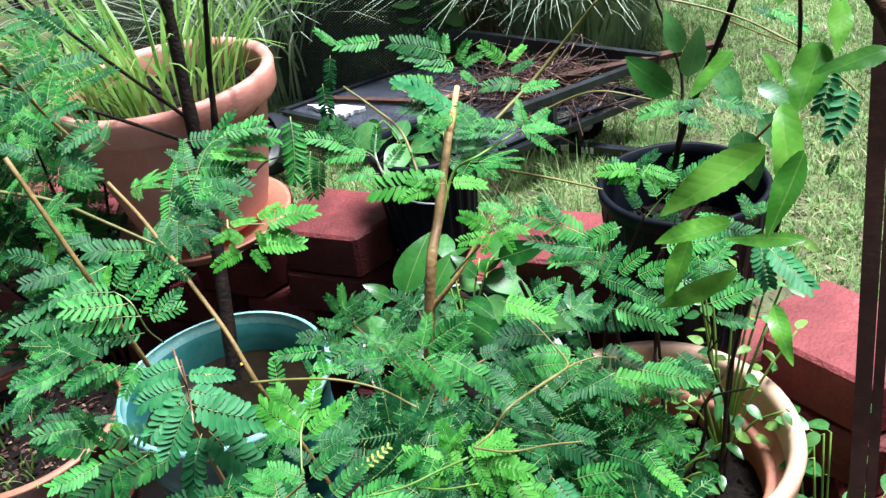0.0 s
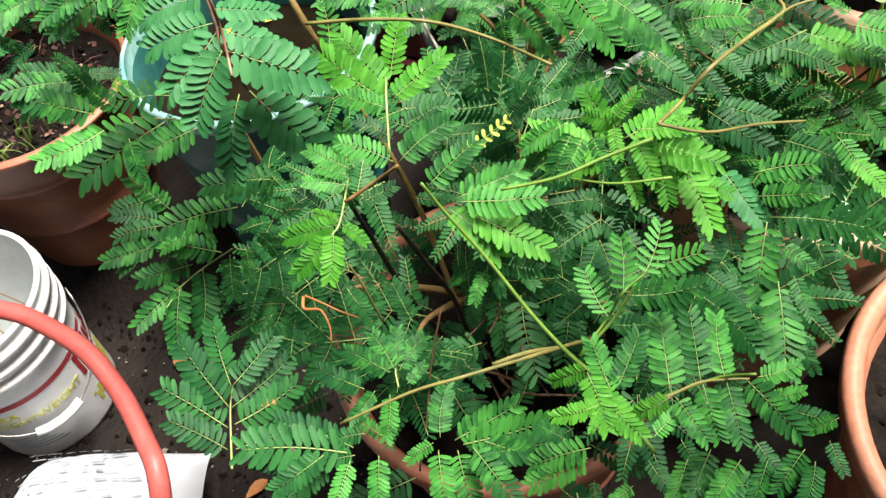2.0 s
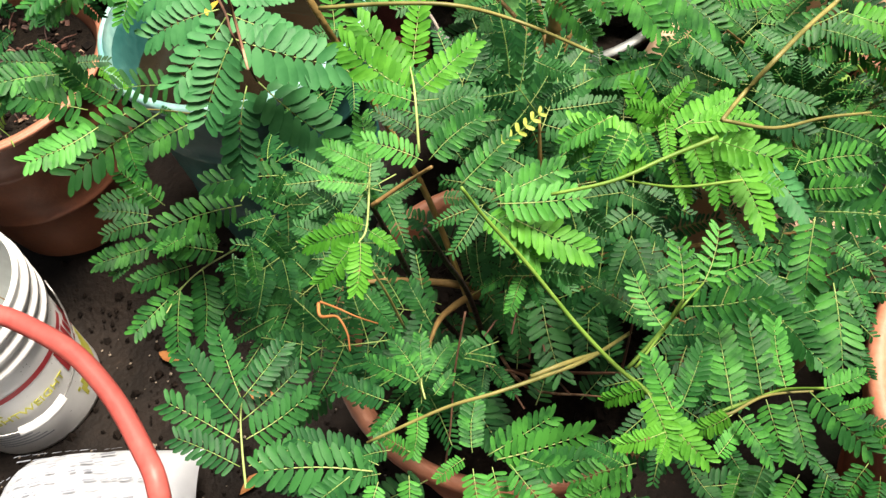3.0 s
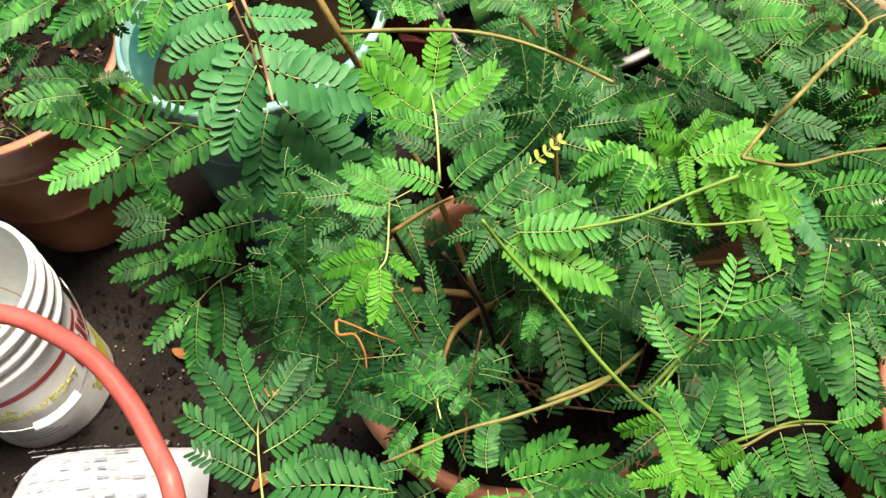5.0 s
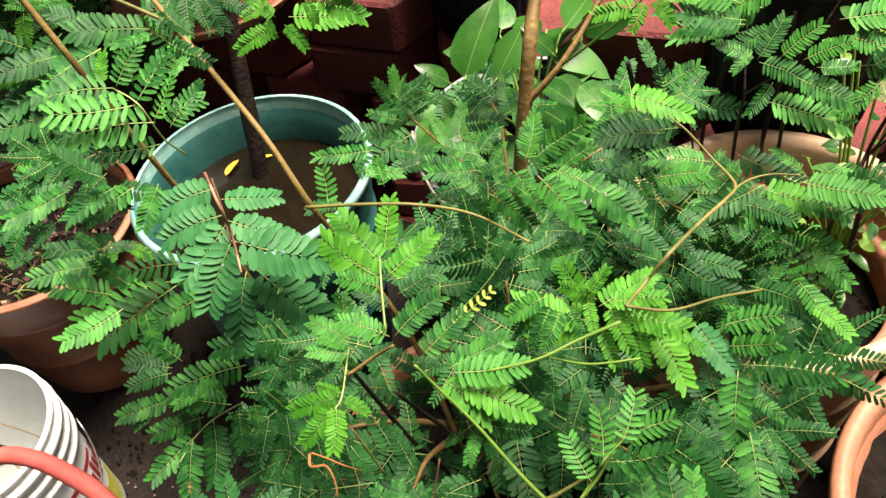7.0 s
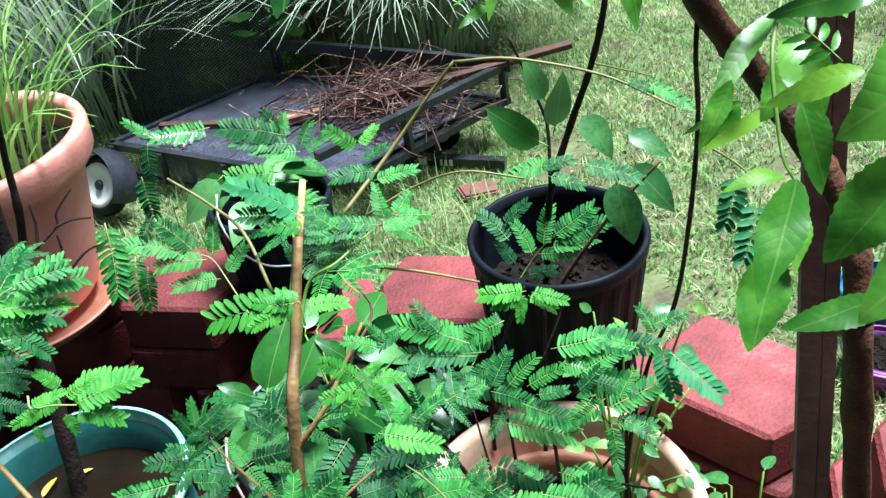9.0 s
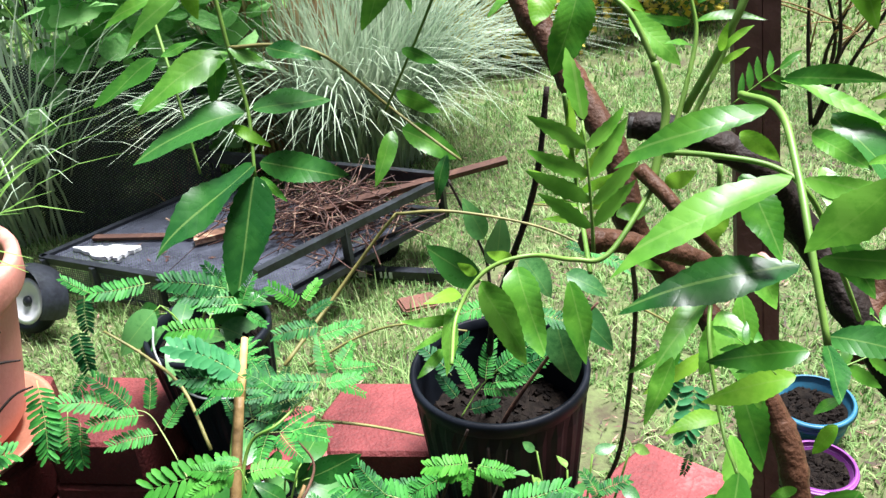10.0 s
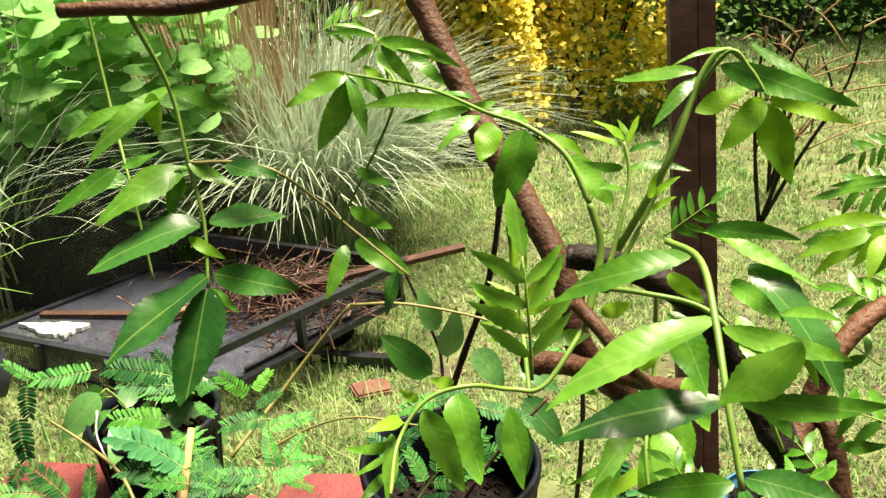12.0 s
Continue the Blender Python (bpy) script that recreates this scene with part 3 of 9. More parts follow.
def blades(name, n, area, hgt, wid, material, label, category, seed, lean=0.5, kind="stuff", keep=None):
    """Many short grass blades over an area, as one mesh."""
    rs = np.random.RandomState(seed)
    x = rs.uniform(area[0], area[1], n)
    y = rs.uniform(area[2], area[3], n)
    ok = np.array([keep(a, b) for a, b in zip(x, y)]) if keep else np.ones(n, bool)
    x, y = x[ok], y[ok]
    n = len(x)
    h = rs.uniform(0.45, 1.15, n) * hgt
    a = rs.uniform(0, 6.283, n)
    le = rs.uniform(0.1, 1.3, n) * lean
    w = wid * rs.uniform(0.6, 1.2, n)
    dx, dy = np.cos(a), np.sin(a)
    z0 = np.full(n, HIGH - 0.005)
    v = np.zeros((n, 5, 3))
    for k, (u, ww) in enumerate(((0, -1), (0, 1), (0.55, -0.8), (0.55, 0.8), (1, 0))):
        out = le * h * u ** 1.7
        v[:, k, 0] = x + dx * out - dy * w * ww / 2
        v[:, k, 1] = y + dy * out + dx * w * ww / 2
        v[:, k, 2] = z0 + h * u * (1 - 0.25 * le * u)
    i = np.arange(n)[:, None] * 5
    me = bpy.data.meshes.new(name)
    quads, tris = (i + np.array([[0, 1, 3, 2]])), (i + np.array([[2, 3, 4]]))
    loops = np.concatenate([quads.ravel(), tris.ravel()])
    me.vertices.add(n * 5)
    me.vertices.foreach_set("co", v.ravel())
    me.loops.add(len(loops))
    me.loops.foreach_set("vertex_index", loops.astype(np.int32))
    me.polygons.add(2 * n)
    me.polygons.foreach_set("loop_start", np.concatenate([np.arange(n) * 4, 4 * n + np.arange(n) * 3]).astype(np.int32))
    me.materials.append(material)
    me.update(calc_edges=True)
    me.validate()
    ob = new(name, me)
    return tagged(ob, label, category, kind=kind)


blades("lawn_grass", 150000, (-2.2, 2.7, 0.7, 4.4), 0.04, 0.005, M_BLADE, "short bright green lawn grass", "grass", 3, 0.9, keep=lambda a, b: upper(a, b, 0.1) and noise.noise(Vector((a * 2.3, b * 2.3, 5))) + 0.35 * noise.noise(Vector((a * 9, b * 9, 2))) > -0.5)
blades("far_lawn_grass", 60000, (-2.4, 7.5, 3.2, 9.0), 0.055, 0.012, M_BLADE, "mown lawn further off", "grass", 4, 0.8, keep=lambda a, b: b > 4.35 or a > 2.6)
blades("tall_grass", 1700, (-0.6, 0.6, 1.95, 3.0), 0.16, 0.0045, M_BLADE, "longer uncut grass beside the wagon", "grass", 5, 0.7, keep=lambda a, b: upper(a, b, 0.2) and noise.noise(Vector((a * 4, b * 4, 2))) > -0.1)


rnd = random.Random(71)
g = Geo()
while len(g.f) < 6000:
    x, y = rnd.uniform(-0.7, 2.4), rnd.uniform(0.9, 3.9)
    if not upper(x, y, 0.27):
        continue
    a, L = rnd.uniform(0, 6.28), rnd.uniform(0.006, 0.024)
    d, q = Vector((math.cos(a), math.sin(a), rnd.uniform(-0.1, 0.35))) * L, Vector((-math.sin(a), math.cos(a), 0)) * L * rnd.uniform(0.06, 0.22)
    c = Vector((x, y, HIGH + 0.008 + rnd.uniform(0, 0.012)))
    g.add([c - d, c + q, c + d, c - q], [(0, 1, 2, 3)])
single("lawn_litter", g, M_TWIG, "dry clippings and bits of dead leaf lying in the lawn", "litter", kind="stuff", smooth=False)


def block_mesh(w, d, h, seed):
    """A split-faced concrete wall block with chamfered front corners and worn edges."""
    rnd = random.Random(seed)
    bm = bmesh.new()
    c, k = 0.045, 0.11
    out = [(-w / 2 + 0.03, d), (-w / 2, k), (-w / 2 + c, 0), (w / 2 - c, 0), (w / 2, k), (w / 2 - 0.03, d)]
    lo = [bm.verts.new((x + rnd.uniform(-0.004, 0.004), y + rnd.uniform(-0.004, 0.004), 0)) for x, y in out]
    hi = [bm.verts.new((v.co.x, v.co.y + (0.006 if i in (2, 3) else 0), h + rnd.uniform(-0.003, 0.003))) for i, v in enumerate(lo)]
    bm.faces.new(lo[::-1]), bm.faces.new(hi)
    for i in range(6):
        bm.faces.new((lo[i], lo[(i + 1) % 6], hi[(i + 1) % 6], hi[i]))
    bmesh.ops.recalc_face_normals(bm, faces=bm.faces)
    bmesh.ops.bevel(bm, geom=bm.edges[:], offset=0.007, segments=1, affect="EDGES", profile=0.6)
    me = bpy.data.meshes.new("block")
    bm.to_mesh(me)
    bm.free()
    me.materials.append(M_BLOCK)
    return me


BLOCKS = [block_mesh(0.285, 0.215, 0.108, s) for s in range(5)]


def along(s):
    """A place and a heading on the wall's front line at s metres from its bend by the lawn."""
    pts = [Vector((*p, 0)) for p in WALL[1:-1]]
    for a, b in zip(pts, pts[1:]):
        L = (b - a).length
        if s <= L:
            d = (b - a) / L
            return a + d * s, math.degrees(math.atan2(d.y, d.x))
        s -= L
    return pts[-1], 0.0


def wall():
    w = thing("retaining_wall", (0, 0, 0), "low dry-stacked retaining wall of red concrete blocks", "wall", kind="structure")
    rnd = random.Random(4)
    for c in range(5):
        s = 0.14 * (c % 2)
        while s < 7.9:
            p, a = along(s)
            m = pose(p.x + rnd.uniform(-0.012, 0.012), p.y + rnd.uniform(-0.012, 0.012) - 0.012 * (4 - c), 0.002 + 0.1105 * c, rnd.uniform(-1, 1), rnd.uniform(-1, 1), a + rnd.uniform(-3.5, 3.5))
            ob = new("block", BLOCKS[rnd.randrange(5)])
            ob.parent, ob.matrix_basis = w, m
            s += 0.292
    # the top course, with gaps where the black pots stand
    for x, y, a in ((-1.27, 2.03, -20), (-0.97, 1.92, -20), (-0.675, 1.815, -20), (-0.383, 1.703, -20), (0.166, 1.49, -20),
                    (0.548, 1.166, -50), (0.79, 0.9, -46), (0.95, 0.68, -58)):
        ob = new("block", BLOCKS[rnd.randrange(5)])
        ob.parent, ob.matrix_basis = w, pose(x, y, 0.569 if x == 0.166 else 0.5575, 0, 0, a)


wall()


# ---- pots ----
def soil_disc(r, z, seed, rough=0.012):
    g = Geo()
    rings, n = 9, 36
    vs = [(0, 0, z)]
    for i in range(1, rings + 1):
        for k in range(n):
            a, q = 2 * math.pi * k / n, r * i / rings
            x, y = q * math.cos(a), q * math.sin(a)
            vs.append((x, y, z + rough * (noise.noise(Vector((x * 30 + seed, y * 30, seed))) + 0.6 * noise.noise(Vector((x * 90, y * 90, seed))))))
    fs = [(0, 1 + k, 1 + (k + 1) % n) for k in range(n)]
    for i in range(rings - 1):
        for k in range(n):
            a, b = 1 + i * n + k, 1 + i * n + (k + 1) % n
            fs.append((a, a + n, b + n, b))
    g.add(vs, fs)
    return g


def pot(name, at, rt, rb, h, label, body, rim=None, rim_h=0.05, rim_t=0.02, fill=0.1, inner=None, soil=M_POTSOIL, steps=2, group="garden pots", wob=0.01, seed=1, wall=0.012, water=False):
    """A round garden pot: tapering body with ridges, rolled rim, inside wall and soil."""
    t = thing(name, at, label, "pot", group)
    g = Geo()
    hb = h - rim_h
    rs = rt - rim_t
    prof = [(0.001, 0.0), (rb - 0.01, 0.0), (rb, 0.012)]
    for i in range(1, 9):
        u = i / 8
        r = rb + (rs - rb) * u ** 0.9
        prof.append((r, 0.012 + (hb - 0.012) * u))
        if i in (3, 6)[:steps]:
            prof += [(r + 0.004, 0.012 + (hb - 0.012) * u + 0.004), (r + 0.004, 0.012 + (hb - 0.012) * u + 0.012), (r, 0.012 + (hb - 0.012) * u + 0.016)]
    g.lathe(prof, 56, 0, wob)
    part("body", g, body, t)
    g = Geo()
    r = rt
    g.lathe([(rs - 0.002, hb - 0.002), (r - 0.004, hb), (r, hb + 0.008), (r + 0.002, hb + rim_h * 0.55), (r + 0.004, h - 0.012), (r, h - 0.002), (r - 0.008, h),
             (r - rim_t * 0.75, h - 0.003), (r - rim_t, h - 0.014), (r - rim_t - 0.002, hb)], 64, 0, wob)
    part("rim", g, rim or body, t)
    g = Geo()
    zi = h - fill
    ri = rb + (rs - rb) * (zi / hb) - wall
    g.lathe([(rt - rim_t - 0.002, hb + 0.002), (rs - wall, hb - 0.015), (ri, zi - 0.03)], 56, 0, wob)
    part("inner_wall", g, inner or body, t)
    part("water" if water else "soil", soil_disc(ri + 0.004, zi, seed, 0.0015 if water else 0.012), soil, t)
    if not water:
        mulch(t, ri, zi, 260, seed, M_MULCH, 0.009)
    return t


def mulch(parent, r, z, n, seed, material, big=0.011):
    """Loose bark and clods lying on a pot's soil."""
    rnd = random.Random(seed)
    g = Geo()
    for i in range(n):
        a, q = rnd.uniform(0, 6.283), r * math.sqrt(rnd.random()) * 0.95
        s = big * rnd.uniform(0.35, 1.2)
        m = pose(q * math.cos(a), q * math.sin(a), z + s * 0.2, rnd.uniform(-40, 40), rnd.uniform(-40, 40), rnd.uniform(0, 180))
        g.box(m, s * 1.6, s, s * 0.5)
    return part("mulch", g, material, parent, kind="stuff", smooth=False)


def nursery_pot(name, at, rt, rb, h, label, seed, fill=0.08):
    """A black ribbed plastic nursery pot with a rolled lip."""
    t = thing(name, at, label, "pot", "garden pots")
    g, n = Geo(), 96
    rows = [(0.001, 0), (rb, 0), (rb, 0.02)] + [(rb + (rt - rb) * u, 0.02 + (h - 0.05) * u) for u in (0.1, 0.3, 0.6, 0.9)] + [(rt, h - 0.03)]
    vs, fs = [], []
    for i, (r, z) in enumerate(rows):
        for k in range(n):
            w = 2 * math.pi * k / n
            q = r + (0.004 if (k // 2) % 2 and 2 < i < 7 else 0)
            vs.append((q * math.cos(w), q * math.sin(w), z))
    for i in range(len(rows) - 1):
        for k in range(n):
            q = (k + 1) % n
            fs.append((i * n + k, i * n + q, (i + 1) * n + q, (i + 1) * n + k))
    g.add(vs, fs)
    part("body", g, M_BLACK, t, smooth=False)
    g = Geo()
    g.lathe([(rt, h - 0.03), (rt + 0.006, h - 0.026), (rt + 0.008, h - 0.006), (rt + 0.004, h), (rt - 0.002, h - 0.002), (rt - 0.004, h - 0.02)], 64)
    part("lip", g, M_BLACK, t)
    g = Geo()
    g.lathe([(rt - 0.003, h - 0.015), (rb + (rt - rb) * (h - fill) / h - 0.003, h - fill - 0.02)], 56)
    part("inner_wall", g, M_BLACK, t)
    part("soil", soil_disc(rb + (rt - rb) * (h - fill) / h, h - fill, seed, 0.014), M_POTSOIL, t)
    mulch(t, rb + (rt - rb) * (h - fill) / h, h - fill, 320, seed, M_MULCH)
    return t


pot("flower_pot", (-0.655, 1.79, 0.702), 0.238, 0.15, 0.352, "faded pink terracotta pot full of tall grass, standing on the wall", M_TERRAP, rim_h=0.066, rim_t=0.024, fill=0.06, seed=1, steps=0)
saucer = Geo()
saucer.lathe([(0.001, 0.0), (0.17, 0.0), (0.2, 0.03), (0.204, 0.034), (0.194, 0.034), (0.17, 0.01), (0.001, 0.008)], 56)
single("saucer", saucer, M_TERRA, "orange terracotta saucer under the pink pot", "saucer", m=pose(-0.655, 1.79, 0.6675))
pot("planter", (-0.51, 1.314, 0.097), 0.206, 0.15, 0.51, "teal plastic planter with a chalky rim, full of dark water", M_TEAL, M_TEALRIM, 0.028, 0.009, 0.09, M_TEAL, M_WATER, seed=2, water=True)
cream = pot("planter", (0.284, 1.072, 0.0), 0.215, 0.14, 0.64, "large planter, sun-faded cream outside and terracotta inside", M_CREAM, M_CREAM, 0.06, 0.022, 0.15, M_TERRA, seed=3, steps=2)
ring = Geo()
ring.lathe([(0.184, 0.556), (0.172, 0.56), (0.166, 0.554), (0.165, 0.53), (0.168, 0.488)], 56)
part("inner_ring", ring, M_TERRA, cream, "terracotta ledge inside the planter")
weedy = pot("flower_pot", (-1.0, 1.344, 0.097), 0.212, 0.14, 0.395, "brown plastic flower pot with weedy soil", M_BROWNPOT, M_TERRA, 0.012, 0.008, 0.035, M_BROWNPOT, seed=4)
rnd = random.Random(404)
g = Geo()
for i in range(70):
    a, q, b, L = rnd.uniform(0, 6.283), 0.17 * math.sqrt(rnd.random()), rnd.uniform(0, 6.283), rnd.uniform(0.012, 0.05)
    c, d = Vector((q * math.cos(a), q * math.sin(a), 0.37)), Vector((math.cos(b), math.sin(b), rnd.uniform(-0.05, 0.2))) * L * 0.5
    if (c + d).xy.length < 0.185 and (c - d).xy.length < 0.185:
        g.tube([c - d, c + Vector((0, 0, 0.004)), c + d], [0.0012, 0.0016, 0.0008], 5)
part("litter", g, M_TWIG, weedy, "dry brown twigs and litter", kind="stuff")
mulch(weedy, 0.18, 0.362, 150, 405, M_TWIG, 0.008)
pot("flower_pot", (-0.098, 0.865, 0.0), 0.237, 0.16, 0.45, "terracotta pot nearly hidden under a feathery shrub", M_TERRA, rim_h=0.05, fill=0.05, seed=5)
pot("flower_pot", (0.553, 0.686, 0.0), 0.262, 0.17, 0.56, "orange terracotta pot of dark soil and dry twigs", M_TERRA, rim_h=0.045, rim_t=0.022, fill=0.06, seed=6)
pot("flower_pot", (-0.036, 1.41, 0.097), 0.204, 0.15, 0.47, "dark pot with a thin pale rim", M_BLACK, M_PALERIM, 0.008, 0.003, 0.05, M_BLACK, seed=7)
nursery_pot("nursery_pot", (0.379, 1.402, 0.556), 0.14, 0.115, 0.342, "black ribbed nursery pot standing in a gap of the wall", 8, 0.125)
small_pot = nursery_pot("nursery_pot", (-0.115, 1.778, 0.556), 0.117, 0.095, 0.285, "small black nursery pot with a white wire handle", 9, 0.05)
g = Geo()
g.tube([Vector(p) - Vector((-0.115, 1.778, 0.556)) for p in curve([(-0.201, 1.722, 0.896), (-0.206, 1.697, 0.854), (-0.183, 1.669, 0.802), (-0.138, 1.653, 0.763), (-0.075, 1.653, 0.748)], 5)], 0.0021, 6)
part("wire_handle", g, M_WHITEIN, small_pot, "white wire handle hanging down")
pot("flower_pot", (1.25, 1.75, 0.197), 0.1, 0.075, 0.115, "blue plastic pot of pebbly soil on the lawn", M_BLUE, rim_h=0.02, rim_t=0.008, fill=0.03, seed=10)
pot("flower_pot", (1.16, 1.58, 0.197), 0.085, 0.065, 0.08, "low purple plastic pot on the lawn", M_PURPLE, rim_h=0.015, rim_t=0.008, fill=0.02, seed=11)


# ---- bucket, hose and sack ----
def text_on(name, words, size, m, material, parent, label="", ext=0.0006):
    cu = bpy.data.curves.new(name, "FONT")
    cu.body, cu.size, cu.extrude, cu.align_x, cu.align_y = words, size, ext, "CENTER", "CENTER"
    tmp = bpy.data.objects.new(name, cu)
    scene.collection.objects.link(tmp)
    dep = bpy.context.evaluated_depsgraph_get()
    dep.update()
    me = bpy.data.meshes.new_from_object(tmp.evaluated_get(dep))
    bpy.data.objects.remove(tmp)
    return me


def wrap(me, r_of, a0, z0, tilt=0.0, rise=0.0012):
    """Bends a flat mesh round a standing pail: x goes round, y goes up."""
    c, s = math.cos(tilt), math.sin(tilt)
    for v in me.vertices:
        x, y = v.co.x * c - v.co.y * s, v.co.x * s + v.co.y * c
        z = z0 + y
        r = r_of(z) + rise + v.co.z
        a = a0 + x / r
        v.co = (r * math.cos(a), r * math.sin(a), z)
    me.update()
    return me


def strip(r_of, a0, a1, z0, z1, rise, n=24, slope=0.0):
    g = Geo()
    vs = []
    for i in range(n + 1):
        a = a0 + (a1 - a0) * i / n
        for z in (z0 + slope * i / n, z1 + slope * i / n):
            vs.append(((r_of(z) + rise) * math.cos(a), (r_of(z) + rise) * math.sin(a), z))
    g.add(vs, [(2 * i, 2 * i + 2, 2 * i + 3, 2 * i + 1) for i in range(n)])
    return g


def bucket():
    t = thing("bucket", (-1.021, 0.96, 0.004), "white plastic pail with red and lime print, empty and grubby", "bucket", rz=22)
    h, rb, rt = 0.368, 0.124, 0.143
    rad = lambda z: rb + (rt - rb) * z / h
    g = Geo()
    prof = [(0.001, 0.004), (rb - 0.006, 0.004), (rb, 0.0), (rb + 0.002, 0.01)]
    prof += [(rad(z), z) for z in (0.06, 0.12, 0.18, 0.215, 0.25)]
    for z in (0.258, 0.291, 0.324):
        prof += [(rad(z) + 0.001, z), (rad(z) + 0.009, z + 0.004), (rad(z) + 0.01, z + 0.017), (rad(z) + 0.002, z + 0.021), (rad(z) + 0.001, z + 0.029)]
    prof += [(rt + 0.004, h - 0.008), (rt + 0.005, h - 0.002), (rt + 0.001, h), (rt - 0.004, h - 0.002)]
    g.lathe(prof, 72)
    part("body", g, M_WHITE, t)
    g = Geo()
    g.lathe([(rt - 0.004, h - 0.002), (rt - 0.006, h - 0.03), (rad(0.1) - 0.004, 0.1), (rb - 0.006, 0.014), (0.001, 0.012)], 72)
    part("inside", g, M_WHITEIN, t, "greyer white inside of the pail")
    part("printed_band", strip(rad, radians(-125), radians(4), 0.2, 0.213, 0.0012), M_RED, t)
    g = Geo()
    rnd = random.Random(2)
    for i in range(14):
        a = radians(-36 + 3.6 * i)
        lo, hi = 0.016 + 0.05 * abs(i - 7) / 7 * rnd.uniform(0.5, 1.1), 0.07 + 0.004 * i + rnd.uniform(-0.006, 0.008)
        q = strip(rad, a, a + radians(3.65), lo, hi, 0.0012, 2)
        g.add(q.v, q.f)
    part("printed_patch", g, M_LIMEP, t, "lime green printed blot", kind="stuff")
    g = Geo()
    rnd = random.Random(3)
    for i in range(7):
        a = radians(-30 + 7 * i)
        q = strip(rad, a, a + radians(4.6), 0.132 + 0.004 * (i % 2), 0.196 - 0.008 * (i % 3), 0.0014, 3)
        g.add(q.v, q.f)
    part("printed_lettering", g, M_RED, t)
    g = Geo()
    for i in range(5):
        q = strip(rad, radians(-112), radians(-70 - 4 * i), 0.045 + 0.01 * i, 0.0485 + 0.01 * i, 0.0012, 8)
        g.add(q.v, q.f)
    part("fine_print", g, M_GREYP, t)
    for words, size, a, z in (("ULTRA", 0.028, -104, 0.172), ("LIGHTWEIGHT", 0.025, -70, 0.146)):
        me = wrap(text_on("lettering", words, size, None, None, None), rad, radians(a), z, radians(0))
        me.materials.append(M_LIMEP)
        part("lettering", me, None, t, "lime green printed word")
    g = Geo()
    rnd = random.Random(6)
    for i in range(150):
        a, z, w = radians(rnd.uniform(-150, 60)), rnd.choice((0.254, 0.287, 0.32, 0.05, 0.1, 0.2, 0.23)) + rnd.gauss(0, 0.012), rnd.uniform(0.2, 0.9)
        q = strip(rad, a, a + radians(w), z, z + rnd.uniform(0.0005, 0.002), 0.0113 if z > 0.25 else 0.0016, 1)
        g.add(q.v, q.f)
    part("dirt_specks", g, M_POTSOIL, t, "specks of splashed dirt", kind="stuff")
    pts = []
    for i in range(21):
        u = i / 20
        w = radians(20 - 170 * u)
        dz = 0.25 - 0.125 * math.sin(math.pi * u) ** 0.9
        r = rad(dz) + 0.01 + 0.012 * math.sin(math.pi * u)
        pts.append((r * math.cos(w), r * math.sin(w), dz))
    g = Geo()
    g.tube(pts, 0.0019, 6)
    b = part("bail", g, M_WIRE, t, "bent wire handle")
    g = Geo()
    g.tube([Vector(p) for p in pts[8:13]], 0.0085, 10)
    part("grip", g, M_WHITE, b, "white plastic grip")
    return t


bucket()
hose = thing("garden_hose", (-0.5, 0.65, 0.0), "pinkish red rubber hose draped over the pail with a brass end", "hose")


def to_local(pts, ob):
    inv = ob.matrix_basis.inverted()
    return [inv @ Vector(p) for p in pts]


for k, (x, y) in enumerate(((-1.06, 0.99), (-0.99, 1.02))):
    g = Geo()
    g.tube(curve([(0, 0, 0), (0.012, 0.01, 0.1), (-0.004, 0.02, 0.19), (0.02 - 0.05 * k, 0.0, 0.29)], 6), 0.0014, 5)
    single("dry_stem", g, M_STRAW, "thin dry brown stem standing in the pail", "stem", "dry stems", m=pose(x, y, 0.025))
HOSE = [(-0.768, 0.802, 0.598), (-0.730, 0.799, 0.598), (-0.685, 0.787, 0.595), (-0.607, 0.748, 0.590), (-0.550, 0.698, 0.577), (-0.503, 0.639, 0.569), (-0.476, 0.595, 0.563), (-0.475, 0.53, 0.5), (-0.47, 0.42, 0.42), (-0.47, 0.28, 0.28), (-0.49, 0.1, 0.08), (-0.45, -0.3, 0.013), (0.3, -0.9, 0.013)]
hp = curve(HOSE, 8)
g = Geo()
g.tube(to_local(hp, hose), 0.0122, 14)
part("tube", g, M_HOSE, hose)
g = Geo()
e0, e1 = Vector(HOSE[0]), (Vector(HOSE[0]) - Vector(HOSE[1])).normalized()
prof = [(-0.012, 0.0135), (0.0, 0.0155), (0.002, 0.0165), (0.012, 0.0165), (0.014, 0.0135), (0.017, 0.0135), (0.019, 0.0178), (0.036, 0.0178), (0.039, 0.0155), (0.05, 0.0145), (0.052, 0.011)]
g.tube(to_local([e0 + e1 * d for d, _ in prof], hose), [r for _, r in prof], 16)
part("coupling", g, M_BRASS, hose, "brass hose coupling")


